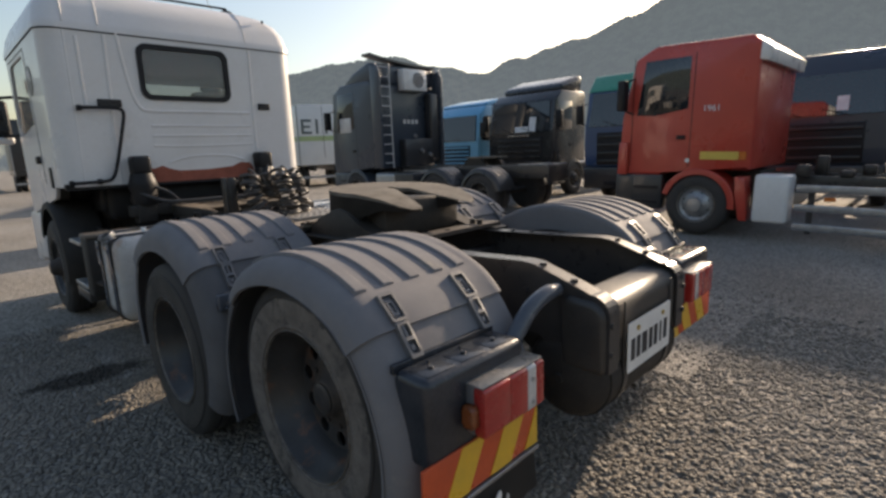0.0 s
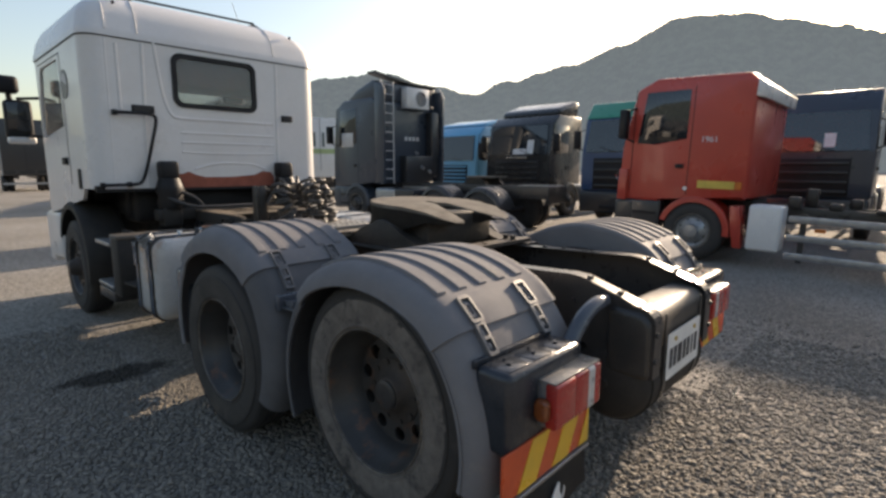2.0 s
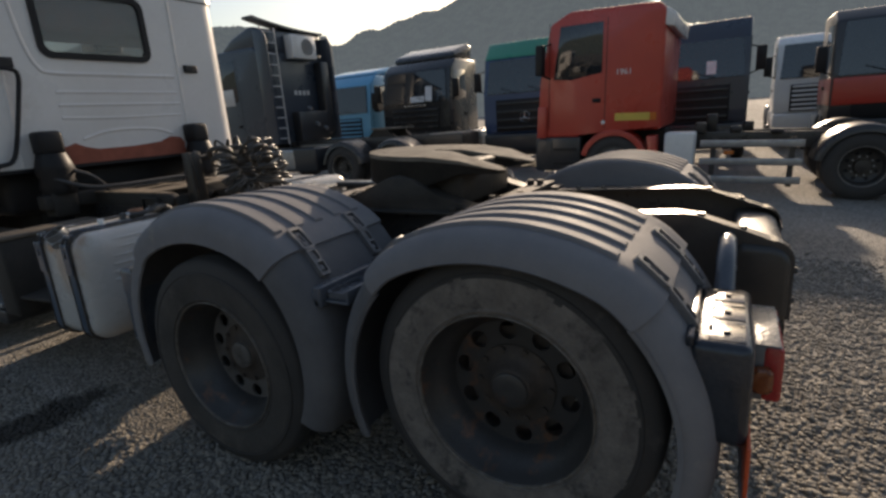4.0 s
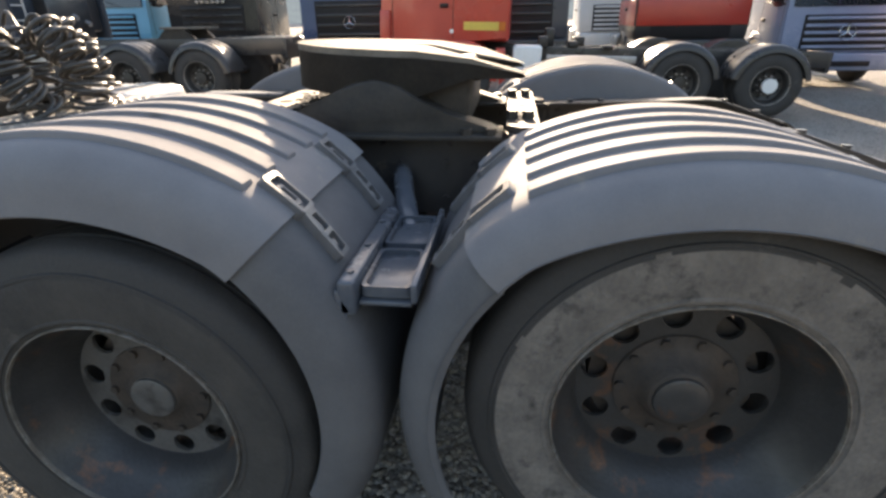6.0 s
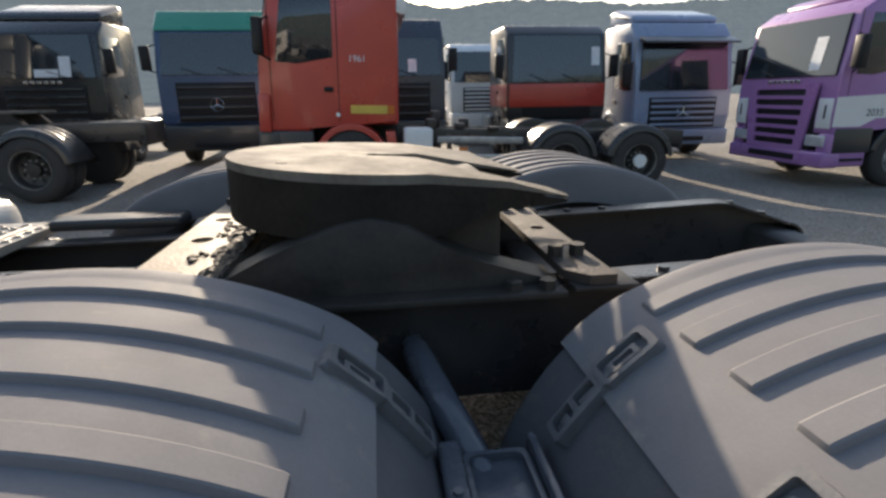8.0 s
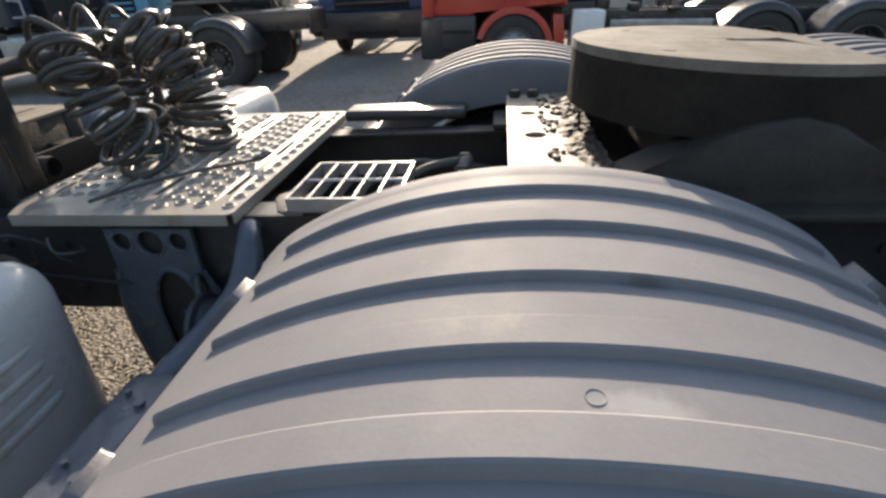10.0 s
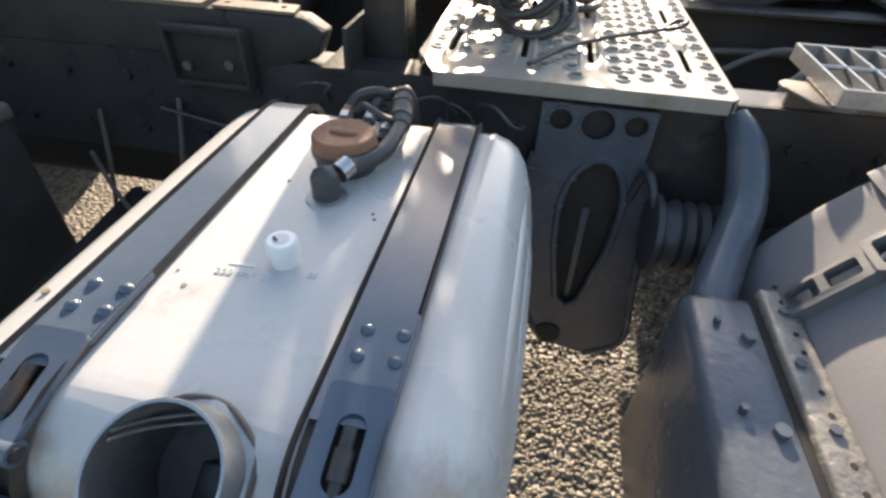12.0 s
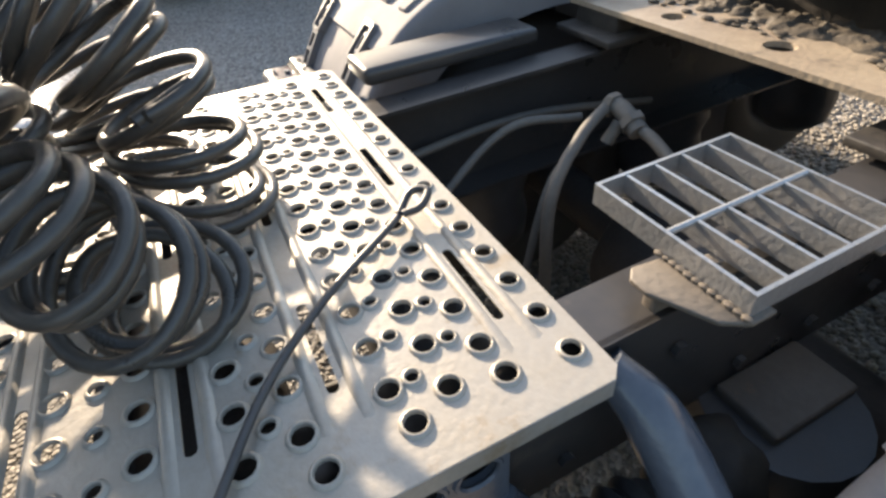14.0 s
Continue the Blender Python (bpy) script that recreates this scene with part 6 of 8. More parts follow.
part("vent_hose", new_tube(smooth_path([(ex + 0.03, ey - 0.018, TZ1 + 0.033), (-0.820, 2.676, TZ1 + 0.029), (-0.796, 2.659, TZ1 + 0.028), (-0.762, 2.648, TZ1 + 0.030), (-0.715, 2.645, TZ1 + 0.034), (-0.690, 2.647, TZ1 + 0.036)], 6), 0.0125, 10), M_HOSE, vent, "black vent hose curling round the sender")
sleeve = part("hose_sleeve", new_tube([(-0.708, 2.645, TZ1 + 0.034), (-0.690, 2.648, TZ1 + 0.037), (-0.655, 2.655, TZ1 + 0.042), (-0.618, 2.662, TZ1 + 0.046)], [0.0150, 0.0165, 0.0165, 0.0150], 14), M_DUSTHOSE, vent, "thick black hose sleeve")
for x in (-0.688, -0.652, -0.626):
    part("sleeve_ring", new_tube([(x - 0.004, 2.648 + 0.19 * (x + 0.690), TZ1 + 0.0375 + 0.11 * (x + 0.690)), (x + 0.004, 2.6495 + 0.19 * (x + 0.690), TZ1 + 0.0385 + 0.11 * (x + 0.690))], 0.0185, 14), M_HOSE, sleeve)
part("vent_hose", new_tube(smooth_path([(-0.620, 2.662, TZ1 + 0.046), (-0.588, 2.664, TZ1 + 0.036), (-0.548, 2.662, TZ1 - 0.020), (-0.535, 2.660, TZ1 - 0.16)], 5), 0.0105, 10), M_HOSE, vent)
wx, wy = -1.000, 2.705
bm = bmesh.new()
lathe(bm, [(TZ1 - 0.002, 0.016), (TZ1 + 0.022, 0.0180), (TZ1 + 0.031, 0.0177), (TZ1 + 0.0335, 0.0155), (TZ1 + 0.0335, 0.0001)], (wx, wy, 0), "z", 28)
wc = part("white_cap", bm, M_WPLASTIC, tank, "white plastic screw cap with a small label")
part("label_bar", new_prism(circle(wx, wy, 0.0095, 16), TZ1 + 0.0337, TZ1 + 0.0343, "z"), M_CLEARLENS, wc)
part("label_bar", new_prism([(wx - 0.007, wy + 0.003), (wx - 0.002, wy + 0.009), (wx + 0.003, wy + 0.009), (wx - 0.004, wy + 0.001)], TZ1 + 0.0345, TZ1 + 0.0351, "z"), M_INK, wc)
# stamped writing
def lettering(body, size, m, mat, parent):
    cu = bpy.data.curves.new("stamp", "FONT")
    cu.body, cu.size, cu.extrude = body, size, 0.0006
    ob = new("stamped_lettering", cu)
    dg = bpy.context.evaluated_depsgraph_get()
    me = bpy.data.meshes.new_from_object(ob.evaluated_get(dg))
    bpy.data.objects.remove(ob)
    me.transform(m)
    me.materials.clear()
    me.materials.append(mat)
    o = new("stamped_lettering", me)
    o.parent = parent
    return o


side = Matrix.Rotation(radians(-90), 4, "Z")
lettering("200 dm\u00b3  38", 0.014, Matrix.Translation((-1.035, 2.775, TZ1 + 0.0008)) @ side, M_STAMP, tank)
part("stamp_bar", new_box(-1.018, -1.013, 2.735, 2.766, TZ1 + 0.0002, TZ1 + 0.0010), M_STAMP, tank)
lettering("85", 0.012, Matrix.Translation((-1.020, 2.672, TZ1 + 0.0008)) @ side, M_STAMP, tank)
bm = bmesh.new()
for x, y in ((-0.84, 2.772), (-0.889, 2.635), (-1.06, 2.795), (-1.04, 2.815), (-0.76, 2.80), (-1.10, 2.93), (-0.90, 2.63)):
    tube(bm, [(x, y, TZ1 - 0.001), (x, y, TZ1 + 0.0012)], random.uniform(0.0018, 0.0045), 7)
tagged(part("dirt_spots", bm, M_TAN, tank), "small brown dirt spots", kind="stuff")

# clips and loose wires on the rail behind the tank
for pts in ([(-0.450, 3.005, 0.948), (-0.450, 2.964, 0.960), (-0.445, 2.952, 0.985), (-0.440, 2.935, 1.030), (-0.440, 2.868, 1.038), (-0.448, 2.878, 1.020), (-0.450, 2.888, 0.966), (-0.450, 2.853, 0.956)],
            [(-0.450, 2.665, 0.955), (-0.450, 2.625, 0.962), (-0.448, 2.618, 0.985), (-0.445, 2.617, 1.028), (-0.445, 2.575, 1.010), (-0.450, 2.556, 0.982), (-0.450, 2.520, 0.968)]):
    part("wire_clip", new_tube(smooth_path(pts, 4), 0.0026, 6), M_DISC, truck, "thin bent wire clip on the rail")
for pts in ([(-0.45, 2.78, 1.0), (-0.50, 2.72, 1.03), (-0.47, 2.64, 1.05), (-0.43, 2.60, 1.0)], [(-0.44, 2.56, 1.03), (-0.49, 2.52, 1.05), (-0.52, 2.48, 1.03), (-0.47, 2.46, 1.01), (-0.43, 2.50, 1.0)], [(-0.42, 3.3, 0.93), (-0.44, 3.0, 0.90), (-0.43, 2.7, 0.92), (-0.44, 2.4, 0.90)]):
    part("loose_wire", new_tube(smooth_path(pts, 6), 0.0036, 6), M_HOSE, truck)

# dark pressed sheet and hanging wires between the tank and the box behind the front wheel
bm = bmesh.new()
holed(bm, [(-1.22, 3.02), (-0.47, 3.02), (-0.41, 3.16), (-0.41, 3.49), (-1.22, 3.49)], [rounded(-1.13, -1.02, 3.12, 3.20, 0.03, 4), rounded(-0.80, -0.68, 3.20, 3.33, 0.05, 4), rounded(-0.56, -0.47, 3.14, 3.22, 0.03, 4), rounded(-0.55, -0.46, 3.28, 3.36, 0.03, 4), circle(-0.90, 3.13, 0.03, 12)], 0.64, 0.655)
for v in bm.verts:
    v.co.z += 0.10 * (v.co.x + 0.7) - 0.05 * (v.co.y - 3.2)
sheet = part("splash_sheet", bm, M_DARK, truck, "dark pressed sheet with ragged holes beside the tank")
for pts in ([(-1.20, 3.05, 0.60), (-0.72, 3.24, 0.660), (-0.42, 3.46, 0.675)], [(-1.05, 3.46, 0.605), (-0.70, 3.06, 0.665)]):
    part("sheet_rib", new_tube(smooth_path(pts, 5), 0.014, 8), M_DARK, sheet)
for pts in ([(-0.41, 3.48, 0.90), (-0.43, 3.50, 0.75), (-0.43, 3.56, 0.55)], [(-0.40, 3.26, 0.95), (-0.43, 3.28, 0.80), (-0.44, 3.33, 0.62)], [(-0.42, 3.55, 0.78), (-0.50, 3.44, 0.72), (-0.55, 3.34, 0.70), (-0.50, 3.28, 0.73)]):
    part("loose_wire", new_tube(smooth_path(pts, 6), 0.006, 6), M_DUSTHOSE, truck)

# tank on the far side
tank2 = part("fuel_tank", tank_body(0.63, 1.28, 2.68, 3.50, 0.44, 1.085), M_TANK, truck, "white fuel tank on the far side of the chassis")
for y0 in (2.84, 3.27):
    part("strap", strap_mesh(0.63, 1.28, y0, y0 + 0.075, 0.44, 1.085), M_STRAP, tank2)

# ---- cab of the white truck ----
CY0, CY1, CX, CZ0, CZ1 = 4.09, 6.30, 1.235, 1.39, 2.855
CR = 0.17


def wall(parent_name, outline, holes, a0, a1, axis, mat, parent, label=""):
    bm = bmesh.new()
    holed(bm, outline, holes, a0, a1, axis)
    return part(parent_name, bm, mat, parent, label)


WIN = (-0.44, 0.40, 2.240, 2.718)
cab = wall("cab", [(-CX + CR, CZ0), (CX - CR, CZ0), (CX - CR, CZ1), (-CX + CR, CZ1)], [rounded(WIN[0], WIN[1], WIN[2], WIN[3], 0.075, 6)], CY0, CY0 + 0.03, "y", M_WHITE, truck, "white painted cab with rounded corners, rusty along the lower edge")


def corner(cx, cy, a0, a1, z0, z1, name="corner_panel"):
    bm = bmesh.new()
    n = 8
    rows_ = []
    for i in range(n + 1):
        a = radians(a0 + (a1 - a0) * i / n)
        x, y = cx + CR * math.cos(a), cy + CR * math.sin(a)
        rows_.append((bm.verts.new((x, y, z0)), bm.verts.new((x, y, z1))))
    for A, B in zip(rows_, rows_[1:]):
        bm.faces.new((A[0], B[0], B[1], A[1]))
    part(name, bm, M_WHITE, cab)


corner(-CX + CR, CY0 + CR, 180, 270, CZ0, CZ1)
corner(CX - CR, CY0 + CR, 270, 360, CZ0, CZ1)
corner(-CX + CR, CY1 - CR, 90, 180, 1.05, CZ1)
corner(CX - CR, CY1 - CR, 0, 90, 1.05, CZ1)
DOOR_WIN = [(5.02, 2.02), (6.05, 1.93), (6.10, 2.05), (5.93, 2.66), (5.86, 2.70), (5.08, 2.70), (5.02, 2.64)]
for s in (-1, 1):
    a, b = sorted((s * CX, s * (CX - 0.03)))
    wall("side_wall", [(CY0 + CR, CZ0), (4.45, CZ0), (4.55, 1.28), (CY1 - CR, 1.05), (CY1 - CR, CZ1), (CY0 + CR, CZ1)], [DOOR_WIN], a, b, "x", M_WHITE, cab)
    part("side_window", new_prism(DOOR_WIN, s * (CX - 0.022), s * (CX - 0.016), "x"), M_GLASS, cab).visible_shadow = False
    for q in ([(4.93, 1.42), (4.94, 1.42), (4.94, 2.734), (4.93, 2.734)], [(4.93, 2.735), (6.0, 2.735), (6.0, 2.745), (4.93, 2.745)]):
        part("door_gap", new_prism(q, min(s * (CX - 0.001), s * (CX + 0.003)), max(s * (CX - 0.001), s * (CX + 0.003)), "x"), M_SEAL, cab)
    if s < 0:
        em = part("emblem", new_prism(circle(4.815, 2.42, 0.142, 32), -CX - 0.006, -CX - 0.0005, "x"), M_LATCH, cab, "worn grey round emblem on the cab side")
        part("emblem_field", new_prism([(4.815 + 0.112 * math.cos(a), 2.42 + 0.112 * math.sin(a)) for a in [math.pi * (0.15 + 0.9 * k / 16) for k in range(17)]], -CX - 0.0075, -CX - 0.0062, "x"), M_STAMP, em)
    part("door_handle", new_box(min(s * CX, s * (CX + 0.03)), max(s * CX, s * (CX + 0.03)), 5.0, 5.16, 1.62, 1.70, 0.012), M_SEAL, cab)
    part("side_marker", new_box(min(s * CX, s * (CX + 0.012)), max(s * CX, s * (CX + 0.012)), 4.52, 4.62, 1.38, 1.58, 0.006), M_SEAL, cab)
    # lower flank in front of the wheel
    part("front_flank", new_box(min(s * CX, s * (CX - 0.25)), max(s * CX, s * (CX - 0.25)), 5.78, 6.42, 0.50, 1.07, 0.05, 3), M_WHITE, cab)
WS = [(-1.0, 1.92), (1.0, 1.92), (1.0, 2.72), (-1.0, 2.72)]
wall("front_wall", [(-CX + CR, 1.05), (CX - CR, 1.05), (CX - CR, CZ1), (-CX + CR, CZ1)], [WS], CY1 - 0.03, CY1, "y", M_WHITE, cab)
part("windscreen", new_prism(WS, CY1 - 0.022, CY1 - 0.016, "y"), M_GLASS, cab).visible_shadow = False
part("front_bumper", new_box(-1.24, 1.24, 6.30, 6.50, 0.42, 1.06, 0.06, 3), M_WHITE, cab)
part("cab_floor", new_box(-CX + 0.02, CX - 0.02, CY0 + 0.02, CY1 - 0.02, CZ0 - 0.01, CZ0 + 0.03), M_DARK, cab)

# roof: rises from the back edge, rounded over, a lap joint along its foot
bm = bmesh.new()
prof = ((CZ1 - 0.045, -0.012, 0.17), (CZ1 + 0.012, -0.010, 0.17), (CZ1 + 0.03, -0.002, 0.17), (CZ1 + 0.14, 0.022, 0.18), (CZ1 + 0.25, 0.075, 0.21), (CZ1 + 0.335, 0.165, 0.27), (CZ1 + 0.388, 0.29, 0.34), (CZ1 + 0.412, 0.46, 0.42), (CZ1 + 0.420, 0.75, 0.45))
rings = []
for z, ins, r in prof:
    side_in = ins * 0.92
    back = CY0 + ins * 1.05
    front = CY1 - ins * 1.1
    pts = rounded(-CX + side_in, CX - side_in, back, front, min(r, CX - side_in - 0.01), 7)
    rings.append([bm.verts.new((x, y, z)) for x, y in pts])
for A, B in zip(rings, rings[1:]):
    n = len(A)
    for i in range(n):
        bm.faces.new((A[i], A[(i + 1) % n], B[(i + 1) % n], B[i]))
bm.faces.new(rings[-1])
roof = part("roof", bm, M_WHITE, cab, "white domed cab roof with a lap joint", smooth=50)
bm = bmesh.new()
pts = rounded(-CX - 0.003, CX + 0.003, CY0 - 0.003, CY1 + 0.003, CR, 7)
A, B = [bm.verts.new((x, y, CZ1 - 0.056)) for x, y in pts], [bm.verts.new((x, y, CZ1 - 0.044)) for x, y in pts]
for i in range(len(A)):
    bm.faces.new((A[i], A[(i + 1) % len(A)], B[(i + 1) % len(A)], B[i]))
part("roof_gap", bm, M_SEAL, roof)
for x in (-1.03, -0.76, 0.66):
    pts = []
    for z, ins, r in prof[1:7]:
        pts.append((x * (1 - 0.12 * ins), CY0 + ins * 1.05 - 0.004, z))
    part("roof_seam", new_tube(pts, 0.007, 6), M_WHITE, roof)
for x in (-0.92, 0.93):
    part("roof_plug", new_tube([(x, CY0 + 0.075, CZ1 + 0.275), (x, CY0 + 0.060, CZ1 + 0.285)], 0.016, 10), M_SEAL, roof)
bm = bmesh.new()
tube(bm, [(-0.64, 4.77, 3.372), (0.80, 4.77, 3.382)], 0.013, 8)
part("roof_bar", bm, M_SEAL, roof, "thin dark bar across the roof")
for x in (-0.64, 0.80):
    bm = bmesh.new()
    bmesh.ops.create_icosphere(bm, subdivisions=2, radius=0.09, matrix=Matrix.Translation((x, 4.78, 3.315)) @ Matrix.Diagonal((1.0, 0.8, 0.65, 1)))
    part("bar_foot", bm, M_SEAL, roof)
part("aerial", new_tube([(0.62, 4.76, 3.32), (0.50, 4.70, 3.55)], 0.003, 5), M_SEAL, roof)

# back wall: window, ribs, vents, grab rail, primer patch
bm = bmesh.new()
holed(bm, rounded(WIN[0] - 0.03, WIN[1] + 0.03, WIN[2] - 0.03, WIN[3] + 0.03, 0.095, 7), [rounded(WIN[0] + 0.018, WIN[1] - 0.018, WIN[2] + 0.018, WIN[3] - 0.018, 0.065, 7)], CY0 - 0.016, CY0 + 0.020, "y")
seal = part("window_seal", bm, M_SEAL, cab, "black rubber window seal")
pane = part("rear_window", new_prism(rounded(WIN[0], WIN[1], WIN[2], WIN[3], 0.07, 6), CY0 + 0.003, CY0 + 0.009, "y"), M_GLASS, cab, "tinted rear window of the cab")
pane.visible_shadow = False


def ridge(pts, r=0.010, flat=0.5):
    bm = new_tube(smooth_path(pts, 5), r * 1.35, 8)
    for v in bm.verts:
        v.co.y = CY0 + (v.co.y - CY0) * flat
    part("pressed_rib", bm, M_WHITE, cab)


ridge([(-0.62, CY0, 2.82), (-0.60, CY0, 2.60), (-0.56, CY0, 2.30), (-0.50, CY0, 2.14), (-0.40, CY0, 2.10), (0.0, CY0, 2.10), (0.62, CY0, 2.10)], 0.012)
ridge([(-0.42, CY0, 1.955), (0.0, CY0, 1.955), (0.62, CY0, 1.955)], 0.009)
ridge([(-0.42, CY0, 1.855), (0.0, CY0, 1.855), (0.62, CY0, 1.855)], 0.009)
ridge([(-0.42, CY0, 1.755), (0.0, CY0, 1.745), (0.62, CY0, 1.755)], 0.008)
ridge([(-0.30, CY0, 1.58), (-0.12, CY0, 1.63), (0.10, CY0, 1.645), (0.34, CY0, 1.63), (0.50, CY0, 1.58)], 0.010)
ridge([(-1.040, CY0, 2.80), (-1.050, CY0, 2.10), (-1.062, CY0, 1.41)], 0.006)
ridge([(-0.952, CY0, 2.75), (-0.953, CY0, 2.45), (-0.954, CY0, 2.14)], 0.012)
ridge([(-0.726, CY0, 2.79), (-0.745, CY0, 2.10), (-0.762, CY0, 1.40)], 0.013)
ridge([(0.688, CY0, 2.79), (0.680, CY0, 2.45), (0.672, CY0, 2.10), (0.668, CY0, 1.45)], 0.013)
for x0, x1, z in ((-0.86, -0.66, 2.165), (0.735, 0.875, 2.175)):
    v = part("air_vent", new_box(x0, x1, CY0 - 0.022, CY0 + 0.003, z - 0.035, z + 0.035, 0.006), M_SEAL, cab, "black plastic air outlet")
    for k in range(3):
        part("vent_slat", new_box(x0 + 0.012, x1 - 0.012, CY0 - 0.027, CY0 - 0.021, z - 0.022 + 0.018 * k, z - 0.014 + 0.018 * k), M_HOSE, v)
rail_pts = smooth_path([(-1.015, CY0 - 0.005, 2.115), (-1.010, CY0 - 0.055, 2.115), (-0.845, CY0 - 0.06, 2.118), (-0.705, CY0 - 0.06, 2.11), (-0.670, CY0 - 0.06, 2.06), (-0.705, CY0 - 0.06, 1.90), (-0.785, CY0 - 0.06, 1.60), (-0.835, CY0 - 0.06, 1.47), (-0.895, CY0 - 0.06, 1.435), (-1.045, CY0 - 0.06, 1.43), (-1.145, CY0 - 0.06, 1.428), (-1.175, CY0 - 0.005, 1.428)], 6)
gr = part("grab_rail", new_tube(rail_pts, 0.016, 10), M_SEAL, cab, "black bent tube grab rail")
for x, z in ((-1.015, 2.115), (-1.17, 1.428), (-0.945, 1.432)):
    part("rail_foot", new_box(x - 0.02, x + 0.02, CY0 - 0.05, CY0 + 0.002, z - 0.025, z + 0.025, 0.006), M_SEAL, gr)
bm = bmesh.new()
holed(bm, [(-0.50, 1.388), (0.60, 1.388), (0.60, 1.50), (0.56, 1.545), (0.46, 1.555), (0.36, 1.515), (0.10, 1.495), (-0.20, 1.495), (-0.30, 1.52), (-0.37, 1.555), (-0.44, 1.53), (-0.50, 1.535)], [], CY0 - 0.005, CY0 - 0.001, "y")
part("primer_patch", bm, M_RUST, cab, "rust-red primer along the lower edge")
part("sill_strip", new_box(-1.22, 1.22, CY0 - 0.004, CY0 + 0.02, 1.360, 1.388), M_SEAL, cab)
# cab suspension towers
for x in (-0.60, 0.69):
    bm = bmesh.new()
    box(bm, x - 0.085, x + 0.085, 3.93, 4.10, 1.48, 1.66, 0.03, 3)
    tw = part("cab_mount", bm, M_SEAL, truck, "black cab suspension tower")
    bm = bmesh.new()
    lathe(bm, [(1.18, 0.11), (1.24, 0.13), (1.30, 0.115), (1.36, 0.135), (1.42, 0.12), (1.49, 0.10)], (x, 4.0, 0), "z", 22)
    part("bellows", bm, M_SEAL, tw)
    part("mount_leg", new_box(x - 0.10, x + 0.08, 3.92, 4.10, 1.0, 1.20, 0.02), M_DARK, tw)
part("mount_beam", new_box(-0.75, 0.80, 3.94, 4.08, 1.06, 1.18, 0.02), M_DARK, truck)
for pts in ([(-0.52, 3.9, 1.35), (-0.40, 3.86, 1.28), (-0.30, 3.86, 1.15)], [(0.56, 3.9, 1.4), (0.44, 3.84, 1.3), (0.36, 3.86, 1.16)], [(-0.66, 3.92, 1.30), (-0.50, 3.80, 1.22), (-0.30, 3.75, 1.2), (0.3, 3.75, 1.2)]):
    part("hose", new_tube(smooth_path(pts, 5), 0.016, 8), M_HOSE, truck)
# engine and gearbox under the cab floor
bm = bmesh.new()
box(bm, -0.62, 0.62, 4.35, 6.10, 0.62, 1.36, 0.06, 2)
box(bm, -0.84, 0.84, 4.30, 4.75, 1.02, 1.375, 0.05, 2)
box(bm, -0.86, 0.86, 5.75, 6.15, 0.70, 1.36, 0.04, 2)
part("engine", bm, M_SEAL, truck, "dark engine block under the cab")
for s in (-1, 1):
    part("wheel_house", new_box(min(s * 0.66, s * 0.88), max(s * 0.66, s * 0.88), 4.45, 5.74, 1.10, 1.375, 0.03), M_SEAL, truck)
# seats and curtain seen through the glass
for x in (-0.55, 0.60):
    bm = bmesh.new()
    box(bm, x - 0.25, x + 0.25, 4.95, 5.10, 1.75, 2.42, 0.06, 3)
    box(bm, x - 0.13, x + 0.13, 4.97, 5.07, 2.40, 2.60, 0.05, 3)
    st = part("seat", bm, M_DARK, cab, "dark cab seat")
    part("seat_cushion", new_box(x - 0.25, x + 0.25, 5.05, 5.55, 1.70, 1.86, 0.06, 3), M_DARK, st)
part("headliner_box", new_box(-1.1, 1.1, 4.3, 4.9, 2.46, 2.80, 0.04), M_RUST, cab, "brown padded bunk locker under the roof")
part("bunk", new_box(-1.1, 1.1, 4.25, 4.80, 1.80, 2.02, 0.05), M_DARK, cab)
part("dashboard", new_box(-1.1, 1.1, 5.85, 6.28, 1.6, 1.95, 0.06), M_DARK, cab)
# mirrors
for s in (-1, 1):
    at_x = lambda a, b: (min(s * a, s * b), max(s * a, s * b))
    mr = part("mirror", new_box(*at_x(1.275, 1.545), 6.32, 6.46, 1.93, 2.38, 0.045, 3), M_SEAL, truck, "black mirrors on two arms with a white lower cover")
    part("mirror_glass", new_box(*at_x(1.300, 1.520), 6.312, 6.322, 2.02, 2.35, 0.004), M_DKGLASS, mr)
    part("lower_cover", new_box(*at_x(1.265, 1.535), 6.315, 6.45, 1.87, 1.955, 0.03, 3), M_WHITE, mr, "white painted cover")
    part("upper_mirror", new_box(*at_x(1.375, 1.600), 6.32, 6.45, 2.45, 2.655, 0.05, 3), M_SEAL, mr)
    part("mirror_post", new_tube([(s * 1.47, 6.40, 2.36), (s * 1.48, 6.40, 2.47)], 0.030, 10), M_SEAL, mr)
    for z in (2.40, 1.96):
        part("mirror_arm", new_tube([(s * 1.40, 6.40, z), (s * (CX - 0.01), 6.15, z)], 0.018, 8), M_SEAL, mr)

